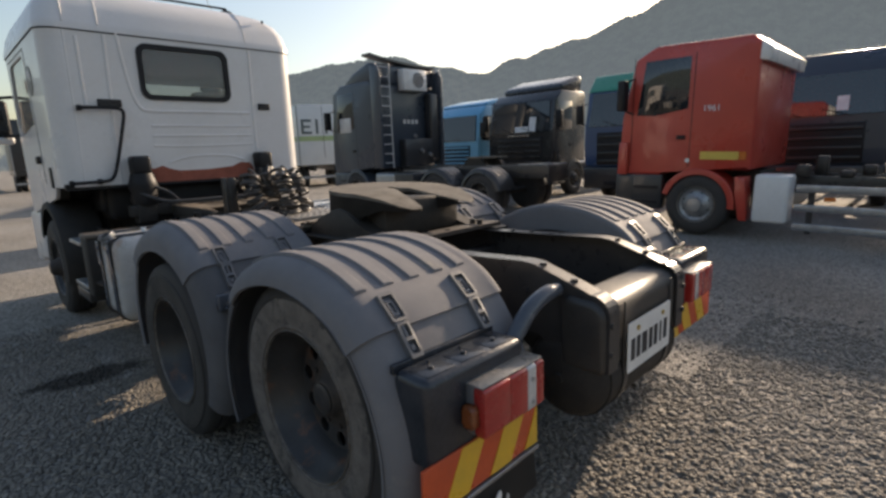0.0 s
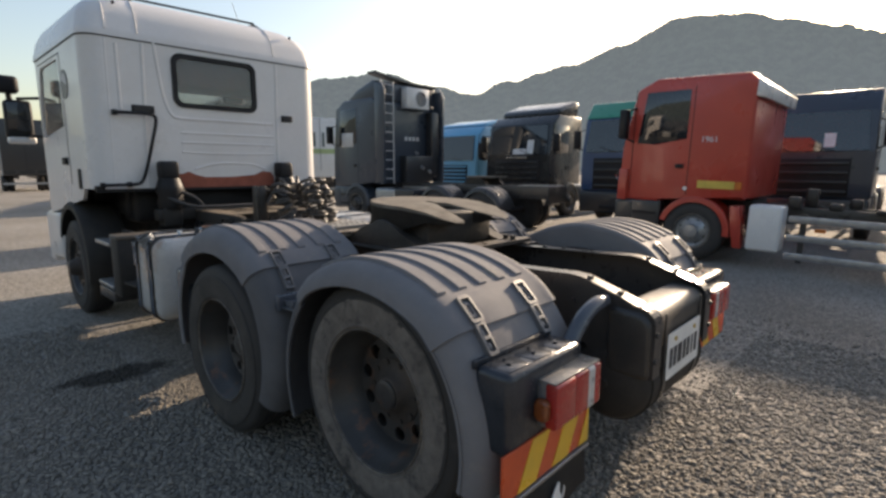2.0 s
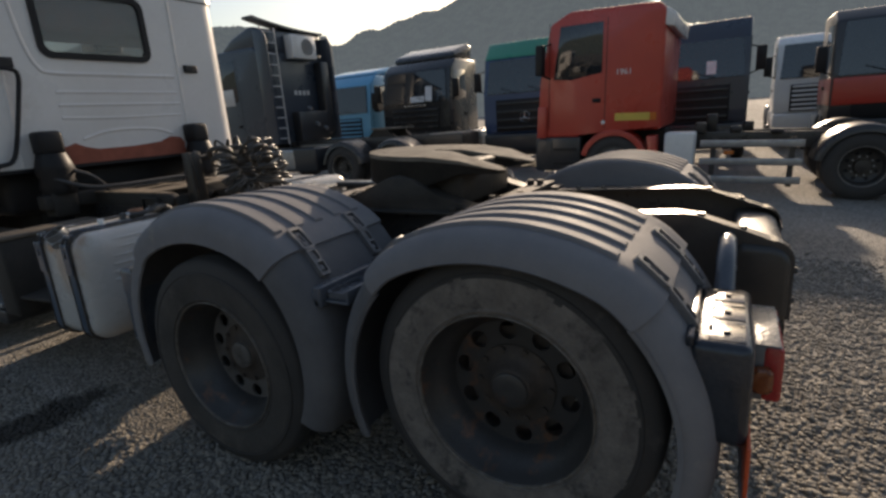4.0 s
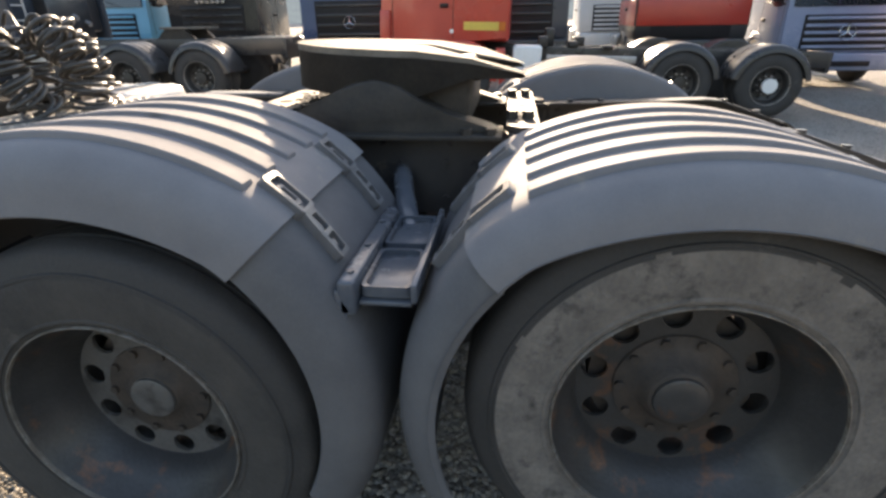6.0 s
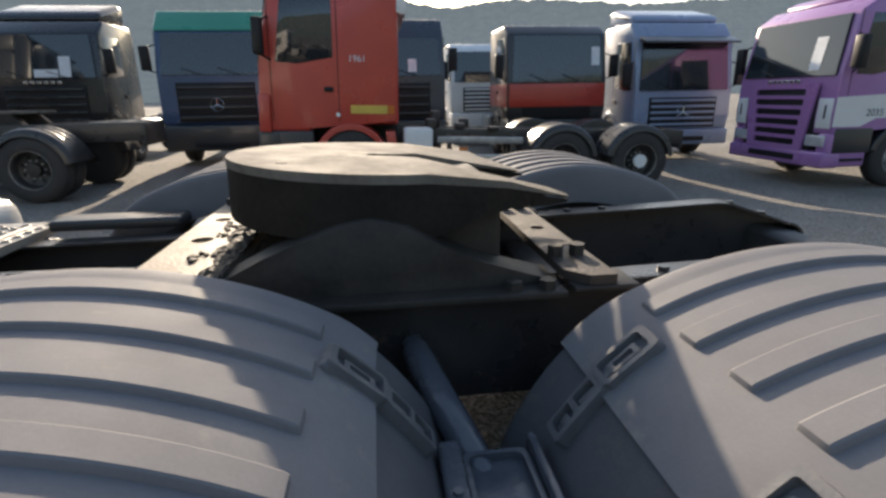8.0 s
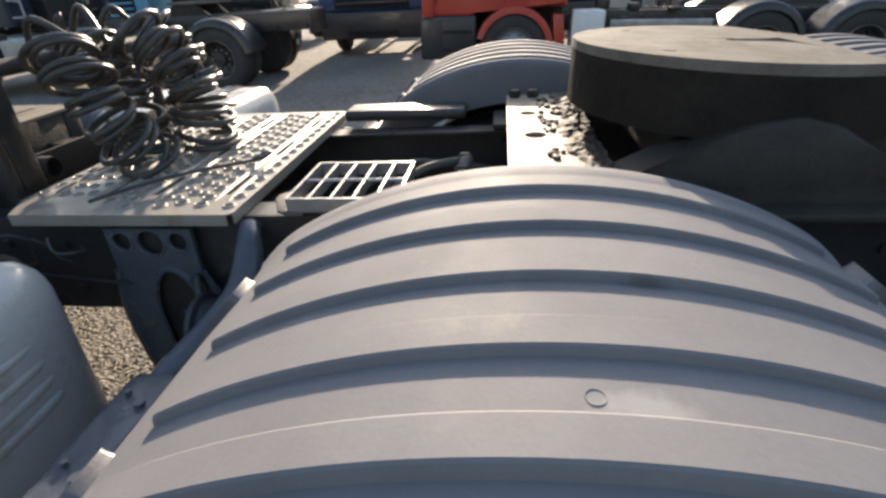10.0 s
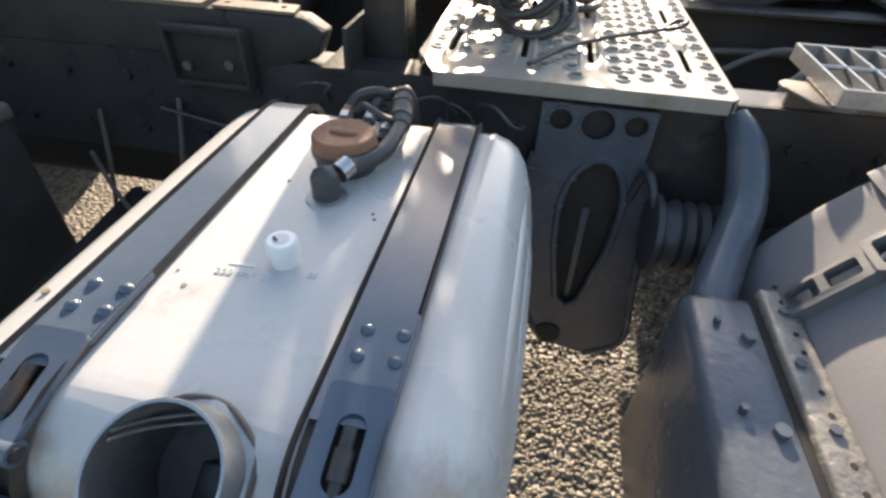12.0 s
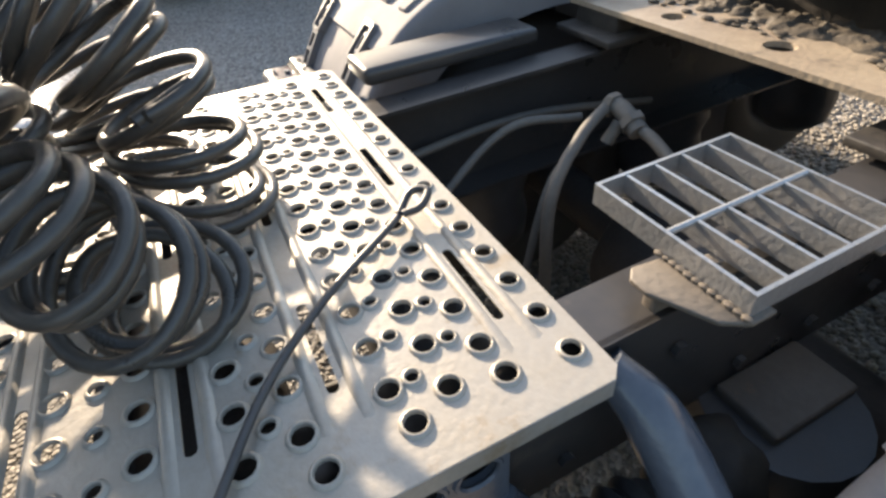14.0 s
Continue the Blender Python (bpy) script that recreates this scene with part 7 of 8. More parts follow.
# front mudguard, step box
for s in (-1, 1):
    sec = [(s * 0.88, 0.615), (s * 0.90, 0.628), (s * 1.235, 0.628), (s * 1.262, 0.61), (s * 1.262, 0.55), (s * 1.250, 0.55), (s * 1.245, 0.60), (s * 0.90, 0.612)]
    part("front_mudguard", arch(bmesh.new(), 5.10, 0.60, sec, -108, 70, 32), M_DARK, truck, "dark mudguard over the front wheel")
    x0, x1 = sorted((s * 1.245, s * 0.60))
    bx = part("battery_box", new_box(x0, x1, 3.505, 3.72, 0.44, 0.975, 0.02), M_DARK, truck, "black box with step treads behind the front wheel")
    part("box_lid", new_box(x0 - 0.004, x1 + 0.004, 3.495, 3.73, 0.965, 1.00, 0.01), M_DUSTY, bx, "dusty lid")
    part("step_frame", new_box(x0, x1, 3.725, 4.22, 0.36, 0.46, 0.01), M_BLACK, bx)
    for z in (0.50, 0.90):
        x0s, x1s = sorted((s * 1.25, s * 1.02))
        bm = new_box(x0s, x1s, 3.74, 4.20, z - 0.02, z + 0.015, 0.006)
        part("tread", bm, M_ZINC, bx, "bright metal step tread")
    part("step_back", new_box(min(s * 1.0, s * 0.97), max(s * 1.0, s * 0.97), 3.73, 4.25, 0.40, 0.98), M_BLACK, bx)

# ---- the other trucks in the yard ----
def paint(name, c, rough=0.35, c2=None):
    return material(name, c, rough, colour2=c2, scale=1.5, grain=30, bump=0.01, coat=0.25, amount=0.35)


P_DKBLUE = paint("paint_dark_navy", (0.045, 0.058, 0.078))
P_SKY = paint("paint_sky_blue", (0.13, 0.42, 0.66))
P_BLACK = paint("paint_black", (0.022, 0.023, 0.025), 0.28)
P_NAVY = paint("paint_blue", (0.035, 0.075, 0.17))
P_GREEN = paint("paint_green", (0.05, 0.30, 0.20))
P_RED = paint("paint_red", (0.50, 0.055, 0.035))
P_SLATE = paint("paint_slate_blue", (0.24, 0.30, 0.42))
P_PURPLE = paint("paint_purple", (0.38, 0.18, 0.42))
P_OLIVE = paint("paint_pale_olive", (0.42, 0.52, 0.26))
P_INKGREY = paint("paint_letter_grey", (0.10, 0.13, 0.13))
P_WHITE = paint("paint_white", (0.75, 0.75, 0.74))
P_CHAR = paint("paint_charcoal", (0.03, 0.031, 0.034), 0.4)
M_PAPER = material("white_paper", (0.80, 0.82, 0.84), 0.7, bump=0.0)
M_LAMP = material("headlamp_glass", (0.62, 0.63, 0.65), 0.12, metal=0.3, bump=0.0, coat=0.6)
M_TAPE = material("yellow_tape", (0.72, 0.52, 0.10), 0.4, bump=0.0)


def far_wheel(parent, s, xo, y, dual, rim_mat, r=0.51, cap=False):
    bm = bmesh.new()
    X = lambda a: s * (xo - a)
    c = (0, y, r)
    lathe(bm, [(X(0.03), 0.27), (X(0.0), 0.30), (X(0.0), 0.40), (X(0.02), r - 0.03), (X(0.05), r), (X(0.24), r), (X(0.27), r - 0.03), (X(0.28), 0.3)], c, "x", 40, caps=False)
    w = part("wheel", bm, M_TYRE, parent, "dusty black truck wheel")
    bm = bmesh.new()
    if dual:
        lathe(bm, [(X(0.015), 0.285), (X(0.01), 0.30), (X(0.03), 0.28), (X(0.13), 0.26), (X(0.15), 0.24), (X(0.15), 0.11), (X(0.07), 0.10), (X(0.06), 0.0001)], c, "x", 32, caps=False)
    else:
        lathe(bm, [(X(0.02), 0.29), (X(0.005), 0.298), (X(0.03), 0.27), (X(0.05), 0.23), (X(-0.005), 0.15), (X(-0.03), 0.12), (X(-0.07), 0.11), (X(-0.08), 0.0001)], c, "x", 32, caps=False)
    part("rim", bm, rim_mat, w)
    bm = bmesh.new()
    lathe(bm, [(X(0.03), 0.285), (X(0.0), 0.292), (X(-0.006), 0.300), (X(0.004), 0.308), (X(0.03), 0.300)], c, "x", 40, closed=True)
    part("rim_edge", bm, M_RIM_EDGE, w)
    for name, count, q, rr, n, x0, x1, mat in (("wheel_nut", 10, 0.145, 0.014, 6, 0.145 if dual else 0.0, 0.115 if dual else -0.03, M_ZINC),
                                               ("hand_hole", 8, 0.20, 0.026, 10, 0.158 if dual else 0.048, 0.144 if dual else 0.034, M_HOLE)):
        first = None
        for k in range(count):
            a = 2 * math.pi * (k + (0.5 if name == "hand_hole" else 0.0)) / count
            if first is None:
                first = part(name, new_tube([(X(x0), 0, 0), (X(x1), 0, 0)], rr, n), mat, w)
                ob = first
            else:
                ob = new(name, first.data)
                ob.parent = w
            ob.location = (0, y + q * math.cos(a), r + q * math.sin(a))
    if cap:
        part("hub_cap", new_tube([(X(0.07), y, r), (X(0.0), y, r)], 0.115, 24), M_WPLASTIC, w)
    if dual:
        bm = bmesh.new()
        lathe(bm, [(X(0.34), 0.3), (X(0.35), r - 0.03), (X(0.38), r), (X(0.57), r), (X(0.60), r - 0.03), (X(0.61), 0.3)], c, "x", 32)
        part("tyre", bm, M_TYRE, w)
    return w


def star(parent, x, y, z, r, mat):
    """A three-pointed ring badge, as a plain shape."""
    bm = bmesh.new()
    lathe(bm, [(-0.008, r), (-0.014, r - 0.008), (-0.008, r - 0.016), (0.0, r - 0.008)], (x, y + 0.012, z), "y", 28, closed=True)
    for k in range(3):
        a = radians(90 + 120 * k)
        tube(bm, [(x, y + 0.004, z), (x + (r - 0.01) * math.cos(a), y + 0.004, z + (r - 0.01) * math.sin(a))], [0.022, 0.006], 6)
    part("badge", bm, mat, parent, "ring badge with three spokes")


def lorry(name, label, m, body, top=None, low=None, h=3.15, z0=0.95, length=2.0, glass=None, visor=None, grille_mat=None, slats=5, bumper=None,
          deflector=None, paper=None, badge=None, letters=False, axles=(-1.35, -4.6), chassis=6.2, rear_dual=(-4.6,), rim=None, cap=False, tank=True,
          fenders=True, fifth=False, group="trucks parked in rows", slope=0.16, ws=(0.47, 0.90), arch_mat=None, slots=0, bz=None, rail_z=(0.74, 1.0), rear_rim=None, rear_cap=False):
    """A cab-over truck seen whole: local y runs forwards, the front at y = 0."""
    t = thing(name, label, "truck", group, m)
    top, low = top or body, low or body
    glass, rim = glass or M_DKGLASS, rim or M_RIM
    zc = z0 + (h - z0) * ws[0]
    zt = z0 + (h - z0) * ws[1]
    W = 1.23
    # cab: side profile drawn across, edges rounded
    bm = bmesh.new()
    prof = [(-length, z0 + 0.12), (-length, h - 0.14), (-length + 0.12, h), (-0.55, h), (-slope - 0.04, zt + 0.03), (-0.03, zc - 0.02), (0.0, z0 + 0.3), (-0.02, z0)]
    prof += [(-0.75, z0), (-0.85, z0 + 0.12)]
    prism(bm, prof, -W, W, "x", 0.055, 3)
    cabp = part("cab", bm, body, t)
    if top is not body:
        bm = bmesh.new()
        prism(bm, [(-length - 0.004, h - 0.30), (-length - 0.004, h - 0.10), (-length + 0.12, h + 0.012), (-0.55, h + 0.012), (-slope - 0.05, zt + 0.10), (-slope - 0.02, zt + 0.04), (-0.75, zt + 0.04)], -W - 0.006, W + 0.006, "x", 0.05, 3)
        part("roof_shell", bm, top, cabp)
    # windscreen lies on the sloped front
    bm = bmesh.new()
    a, b = Vector((0, -0.012, zc)), Vector((0, -slope - 0.012, zt))
    up = (b - a)
    nrm = Vector((0, up.z, -up.y)).normalized()
    quad = []
    for x, k in ((-W + 0.10, 0), (W - 0.10, 0), (W - 0.16, 1), (-W + 0.16, 1)):
        quad.append(Vector((x, a.y + up.y * k, a.z + up.z * k)))
    lo = [bm.verts.new(q - nrm * 0.05) for q in quad]
    hi = [bm.verts.new(q + nrm * 0.020) for q in quad]
    bm.faces.new(lo[::-1])
    bm.faces.new(hi)
    for i in range(4):
        bm.faces.new((lo[i], lo[(i + 1) % 4], hi[(i + 1) % 4], hi[i]))
    bmesh.ops.bevel(bm, geom=bm.edges[:], offset=0.012, segments=2, affect="EDGES")
    wsn = part("windscreen", bm, glass, cabp, "dark reflecting windscreen")
    for x in (-0.55, 0.25):
        p0, p1 = a + nrm * 0.03 + Vector((x, 0, 0)), a + up * 0.16 + nrm * 0.03 + Vector((x + 0.45, 0, 0))
        part("wiper", new_tube([p0, p1], 0.010, 6), M_SEAL, wsn)
    if paper:
        for px, pw, k0, k1 in paper:
            bm = bmesh.new()
            q = [a + up * k0 + nrm * 0.023 + Vector((px, 0, 0)), a + up * k0 + nrm * 0.023 + Vector((px + pw, 0, 0)), a + up * k1 + nrm * 0.023 + Vector((px + pw, 0, 0)), a + up * k1 + nrm * 0.023 + Vector((px, 0, 0))]
            A = [bm.verts.new(v) for v in q]
            B = [bm.verts.new(v + nrm * 0.003) for v in q]
            bm.faces.new(A[::-1])
            bm.faces.new(B)
            for i in range(4):
                bm.faces.new((A[i], A[(i + 1) % 4], B[(i + 1) % 4], B[i]))
            part("notice", bm, M_PAPER, wsn, "white paper notice behind the glass")
    # side windows and doors
    for s in (-1, 1):
        q = [(-0.28, zc + 0.02), (-0.40, zt - 0.02), (-1.15, zt), (-1.15, zc + 0.10), (-0.6, zc)]
        part("side_window", new_prism(q, min(s * (W - 0.01), s * (W + 0.006)), max(s * (W - 0.01), s * (W + 0.006)), "x", 0.004), glass, cabp)
        for y in (-0.20, -1.22):
            part("door_gap", new_box(min(s * (W - 0.002), s * (W + 0.003)), max(s * (W - 0.002), s * (W + 0.003)), y - 0.006, y + 0.006, z0 + 0.16, zt + 0.05), M_SEAL, cabp)
        part("door_handle", new_box(min(s * W, s * (W + 0.035)), max(s * W, s * (W + 0.035)), -1.14, -1.0, z0 + 0.62, z0 + 0.69, 0.01), M_SEAL, cabp)
        bm = bmesh.new()
        box(bm, min(s * (W + 0.10), s * (W + 0.30)), max(s * (W + 0.10), s * (W + 0.30)), -0.16, -0.02, zc + 0.10, zc + 0.62, 0.03, 2)
        tube(bm, [(s * (W + 0.2), -0.1, zc + 0.58), (s * (W - 0.02), -0.22, zc + 0.66)], 0.016, 6)
        tube(bm, [(s * (W + 0.2), -0.1, zc + 0.12), (s * (W - 0.02), -0.22, zc + 0.04)], 0.016, 6)
        part("mirror", bm, M_SEAL, t, "black door mirror")
        # lamps
        part("headlamp", new_box(min(s * 0.75, s * 1.16), max(s * 0.75, s * 1.16), -0.05, 0.035, z0 - 0.22, z0 - 0.02, 0.02), M_LAMP, t, "clear headlamp")
        # steps and front mudguard edge
        bm = bmesh.new()
        box(bm, min(s * (W - 0.25), s * W), max(s * (W - 0.25), s * W), -0.80, 0.0, 0.38, z0 + 0.02, 0.04)
        part("step_panel", bm, low, t)
        for z in (0.48, 0.74):
            part("step", new_box(min(s * (W - 0.2), s * (W + 0.012)), max(s * (W - 0.2), s * (W + 0.012)), -0.74, -0.30, z, z + 0.05), M_SEAL, t)
    # grille and bumper
    gz0, gz1 = (z0 - 0.30 if slots else z0 + 0.06), zc - 0.16
    g = part("grille", new_box(-0.86, 0.86, -0.02, 0.012, gz0, gz1, 0.008), M_SEAL, t, "dark grille with horizontal slats")
    if slots:
        step = (gz1 - gz0 - 0.06) / slots
        cut = [rounded(-0.62 + 0.02 * k, 0.62 - 0.02 * k, gz1 - 0.06 - step * k - 0.62 * step, gz1 - 0.06 - step * k, 0.025, 3) for k in range(slots)]
        bm = bmesh.new()
        holed(bm, [(-0.70, gz0 - 0.02), (0.70, gz0 - 0.02), (0.88, gz1 + 0.04), (-0.88, gz1 + 0.04)], cut, 0.013, 0.055, "y")
        part("grille_panel", bm, body, g, "painted grille panel with open slots")
    for k in range(0 if slots else slats):
        z = gz0 + (gz1 - gz0) * (k + 0.5) / slats
        part("slat", new_box(-0.82, 0.82, 0.004, 0.045, z - 0.030, z + 0.030, 0.012), grille_mat or body, g)
    part("bumper", new_box(-W - 0.01, W + 0.01, -0.30, 0.06, 0.36, bz or z0, 0.05, 3), bumper or low, t)
    part("fog_lamp_strip", new_box(-0.6, 0.6, 0.055, 0.075, 0.45, 0.56, 0.01), M_SEAL, t)
    if badge:
        star(t, 0, 0.05, (gz0 + gz1) / 2 + badge[1], badge[0], M_CHROME)
    if letters:
        for k in range(6):
            part("letter_bar", new_box(0.36 - 0.14 * k - 0.05, 0.36 - 0.14 * k + 0.05, 0.0, 0.016, zc - 0.125, zc - 0.055, 0.003), M_CHROME, t)
    if visor:
        bm = bmesh.new()
        prism(bm, [(-slope + 0.02, zt - 0.03), (0.20, zt - 0.10), (0.20, zt - 0.06), (-slope + 0.02, zt + 0.08)], -W + 0.06, W - 0.06, "x", 0.01)
        part("sun_visor", bm, visor, t)
    if deflector:
        bm = bmesh.new()
        prism(bm, [(-length + 0.05, h + 0.012), (-length + 0.02, h + deflector[0]), (-length + 0.25, h + deflector[0] + 0.02), (-0.75, h + deflector[0] * 0.45), (-0.58, h + 0.012)], -W + 0.10, W - 0.10, "x", 0.13, 5)
        part("roof_deflector", bm, deflector[1], t)
    # chassis
    for s in (-1, 1):
        part("frame_rail", new_box(min(s * 0.34, s * 0.42), max(s * 0.34, s * 0.42), -chassis, -0.3, rail_z[0], rail_z[1], 0.006), M_BLACK, t)
    part("frame_end", new_box(-0.42, 0.42, -chassis - 0.06, -chassis + 0.02, rail_z[0] - 0.08, rail_z[1], 0.02), M_BLACK, t)
    for y in axles:
        dual = y in rear_dual
        for s in (-1, 1):
            far_wheel(t, s, 1.24, y, dual, (rear_rim or rim) if dual else rim, cap=(rear_cap and y == min(axles)) if dual else cap)
            if dual and fenders:
                part("mudguard", arch(bmesh.new(), y, 0.50, fender_section(s, 0.64, 0.62, 1.25), -80, 80, 20), M_BLACK, t, "black plastic mudguard")
            elif not dual:
                part("wheel_arch", arch(bmesh.new(), y, 0.52, fender_section(s, 0.60, 0.80, 1.245, 0.03, 0.10), -95, 75, 20), arch_mat or low, t)
        part("axle", new_tube([(-0.9, y, 0.51), (0.9, y, 0.51)], 0.07, 12), M_DARK, t)
    if tank:
        for s in (-1, 1):
            part("fuel_tank", new_box(min(s * 0.60, s * 1.22), max(s * 0.60, s * 1.22), axles[0] - 1.75, axles[0] - 0.85, 0.45, 1.02, 0.09, 4), tank if not isinstance(tank, bool) else M_ZINC, t)
    part("engine", new_box(-0.5, 0.5, -length, -0.4, 0.5, z0 + 0.08), M_DARK, t)
    if fifth:
        y = sum(rear_dual) / len(rear_dual) + 0.1
        bm = bmesh.new()
        holed(bm, [(q[0], q[1] + y) for q in fifth_wheel_outline()], [], rail_z[1] + 0.18, rail_z[1] + 0.22)
        f = part("fifth_wheel", bm, M_GREASE, t, "worn fifth wheel plate")
        for s in (-1, 1):
            part("coupling_stand", new_prism([(y - 0.4, rail_z[1]), (y + 0.4, rail_z[1]), (y + 0.2, rail_z[1] + 0.19), (y - 0.2, rail_z[1] + 0.19)], min(s * 0.28, s * 0.40), max(s * 0.28, s * 0.40), "x"), M_CAST, f)
    return t


def face(x, y, heading, z=0.0, pitch=0.0):
    """Front middle at (x, y); heading: degrees from +y towards -x; pitch: nose up."""
    return pose(x, y, z, pitch, 0, heading)


# near row, parked the same way round as the white truck
ac_truck = lorry("tractor_truck", "dark navy tractor truck with ladder and air conditioner behind", face(8.30, 12.05, 0), P_DKBLUE, h=3.58, z0=1.0, length=2.05,
                 axles=(-1.10, -4.40, -5.88), rear_dual=(-4.40, -5.88), chassis=7.25, rail_z=(0.86, 1.16), fifth=True, rim=M_RIM, slope=0.10)
red_truck = lorry("flatbed_truck", "red rigid truck with bare chassis and side guards", face(8.26, 2.70, 0, 0.04, 1.7), P_RED, low=P_CHAR, h=3.16, z0=0.98, length=2.16, axles=(-1.39, -5.0, -6.4), rear_dual=(-5.0, -6.4),
                  chassis=7.6, rim=M_ZINC, rear_rim=M_RIM, rear_cap=True, tank=False, fenders=True, arch_mat=P_RED)
purple = lorry("tractor_truck", "purple and white tractor truck with slatted grille", face(7.85, -6.93, 0, -0.19), P_PURPLE, h=3.2, z0=0.95, length=2.1, axles=(-1.45, -5.0), rear_dual=(-5.0,), chassis=6.2,
               slots=6, bz=0.64, deflector=(0.35, P_PURPLE), paper=((-0.75, 0.24, 0.10, 0.66),), letters=True, rim=M_ZINC, grille_mat=P_PURPLE, ws=(0.44, 0.88), arch_mat=P_CHAR)


def kit_ladder(t, x0, x1, y, z0, z1, n):
    """A light ladder fixed upright to a back wall."""
    ld = part("ladder", new_tube([(x0, y, z0), (x0, y, z1)], 0.020, 8), M_STAMP, t, "bright metal ladder")
    part("ladder_rail", new_tube([(x1, y, z0), (x1, y, z1)], 0.020, 8), M_STAMP, ld)
    for k in range(n):
        z = z0 + (z1 - z0) * (k + 0.6) / n
        part("rung", new_tube([(x0, y, z), (x1, y, z)], 0.016, 8), M_STAMP, ld)
    for z in (z0 + 0.4, z1 - 0.3):
        for x in (x0, x1):
            part("ladder_stay", new_tube([(x, y, z), (x, y + 0.10, z)], 0.012, 6), M_STAMP, ld)


def kit_air_conditioner(t, x0, x1, y, z0, z1):
    u = part("air_conditioner", new_box(x0, x1, y - 0.27, y, z0, z1, 0.02, 2), P_WHITE, t, "white outdoor air conditioner unit")
    cx, cz = x0 + (x1 - x0) * 0.62, (z0 + z1) / 2
    part("fan_opening", new_tube([(cx, y - 0.272, cz), (cx, y - 0.276, cz)], 0.225, 32), M_INK, u)
    for k in range(4):
        r = 0.05 + 0.055 * k
        bm = bmesh.new()
        lathe(bm, [(-0.004, r), (0.0, r + 0.008), (0.004, r), (0.0, r - 0.008)], (cx, y - 0.282, cz), "y", 28, closed=True)
        part("grille_ring", bm, P_WHITE, u)
    for k in range(6):
        z = z0 + 0.10 + (z1 - z0 - 0.2) * k / 5
        part("louvre", new_box(x0 + 0.03, x0 + 0.20, y - 0.276, y - 0.268, z - 0.012, z + 0.012), M_CLEARLENS, u)


# back wall of the navy truck, in its own frame: the wall stands at y = -2.05
kit_ladder(ac_truck, -1.12, -0.65, -2.17, 1.12, 4.05, 11)
kit_air_conditioner(ac_truck, -0.24, 0.68, -2.06, 3.33, 3.93)
bm = bmesh.new()
prism(bm, [(-2.03, 3.50), (-2.03, 4.04), (-1.80, 4.08), (-1.10, 3.86), (-0.62, 3.57)], -1.15, 1.24, "x", 0.06, 3)
part("roof_spoiler", bm, P_DKBLUE, ac_truck, "dark navy roof spoiler")
lip = [(-1.26 + 2.50 * k / 12, 4.09 + 0.20 * (1 - k / 12) ** 2.2) for k in range(13)]
bm = bmesh.new()
prism(bm, lip + [(x, z - 0.06) for x, z in lip[::-1]], -2.12, -1.75, "y")
part("spoiler_lip", bm, P_CHAR, ac_truck, "thin curved lip with one turned-up corner")
for s in (-1, 1):
    q = [(-2.42, 1.15), (-2.03, 1.15), (-2.03, 3.95), (-2.30, 3.95), (-2.42, 3.75)]
    part("side_fairing", new_prism(q, min(s * 1.16, s * 1.25), max(s * 1.16, s * 1.25), "x", 0.02), P_DKBLUE, ac_truck)
part("back_locker", new_box(-0.30, 0.85, -2.35, -2.06, 1.15, 1.95, 0.03), P_CHAR, ac_truck)
part("air_duct", new_box(0.78, 1.10, -2.36, -2.06, 1.3, 3.3, 0.06, 3), P_CHAR, ac_truck)
part("marker_lamp", new_box(1.12, 1.24, -2.30, -2.10, 3.90, 4.0, 0.01), M_CLEARLENS, ac_truck)
for x in (-0.10, 0.06, 0.22, 0.38):
    part("letter_bar", new_box(x, x + 0.10, -2.068, -2.056, 2.40, 2.52), M_STAMP, ac_truck)
for x, z in ((0.05, 2.05), (0.30, 1.62), (0.62, 1.50)):
    part("hose_coupling", new_tube([(x, -2.36, z), (x, -2.46, z - 0.05)], 0.05, 10), M_ZINC, ac_truck)
part("side_door_window", new_box(-1.245, -1.235, -1.0, -0.45, 2.20, 2.62, 0.003), M_CLEARLENS, ac_truck)
for s in (-1, 1):
    for x, y in ((s * 0.95, -1.0), (s * 0.60, -0.6)):
        part("horn", new_tube([(x, y, 3.58), (x, y, 3.70)], [0.03, 0.05], 10), M_CHROME, ac_truck)
part("chassis_box", new_box(-1.20, -0.50, -3.55, -2.45, 0.42, 1.02, 0.05, 3), P_CHAR, ac_truck)
part("catwalk", new_box(-0.55, 0.55, -3.6, -2.45, 1.02, 1.06), M_ZINC, ac_truck)

# details of the red truck, in its own frame
rt = red_truck
part("white_box", new_box(-1.26, -0.80, -2.72, -2.24, 0.30, 1.05, 0.05, 3), P_WHITE, rt, "white plastic tank with rounded edges")
for z in (0.86, 0.57, 0.28):
    part("side_guard_bar", new_box(-1.25, -1.20, -4.25, -2.80, z - 0.055, z + 0.055, 0.012), M_ZINC, rt, "pale metal side guard bar")
for y in (-3.0, -4.1):
    part("guard_post", new_box(-1.20, -1.15, y - 0.04, y + 0.04, 0.18, 0.95), M_BLACK, rt)
part("side_marker", new_box(-1.262, -1.25, -3.30, -3.16, 0.69, 0.75, 0.004), M_ORANGE, rt)
part("reflective_tape", new_box(-1.242, -1.231, -1.98, -1.40, 1.27, 1.40), M_TAPE, rt)
part("orange_tape", new_box(-1.242, -1.231, -2.09, -1.985, 1.27, 1.40), M_ORANGE, rt)
part("fender_tail", new_prism([(-2.10, 1.0), (-1.95, 1.0), (-1.98, 0.70), (-2.06, 0.30), (-2.18, 0.30), (-2.14, 0.70)], -1.245, -0.90, "x", 0.01), P_RED, rt)
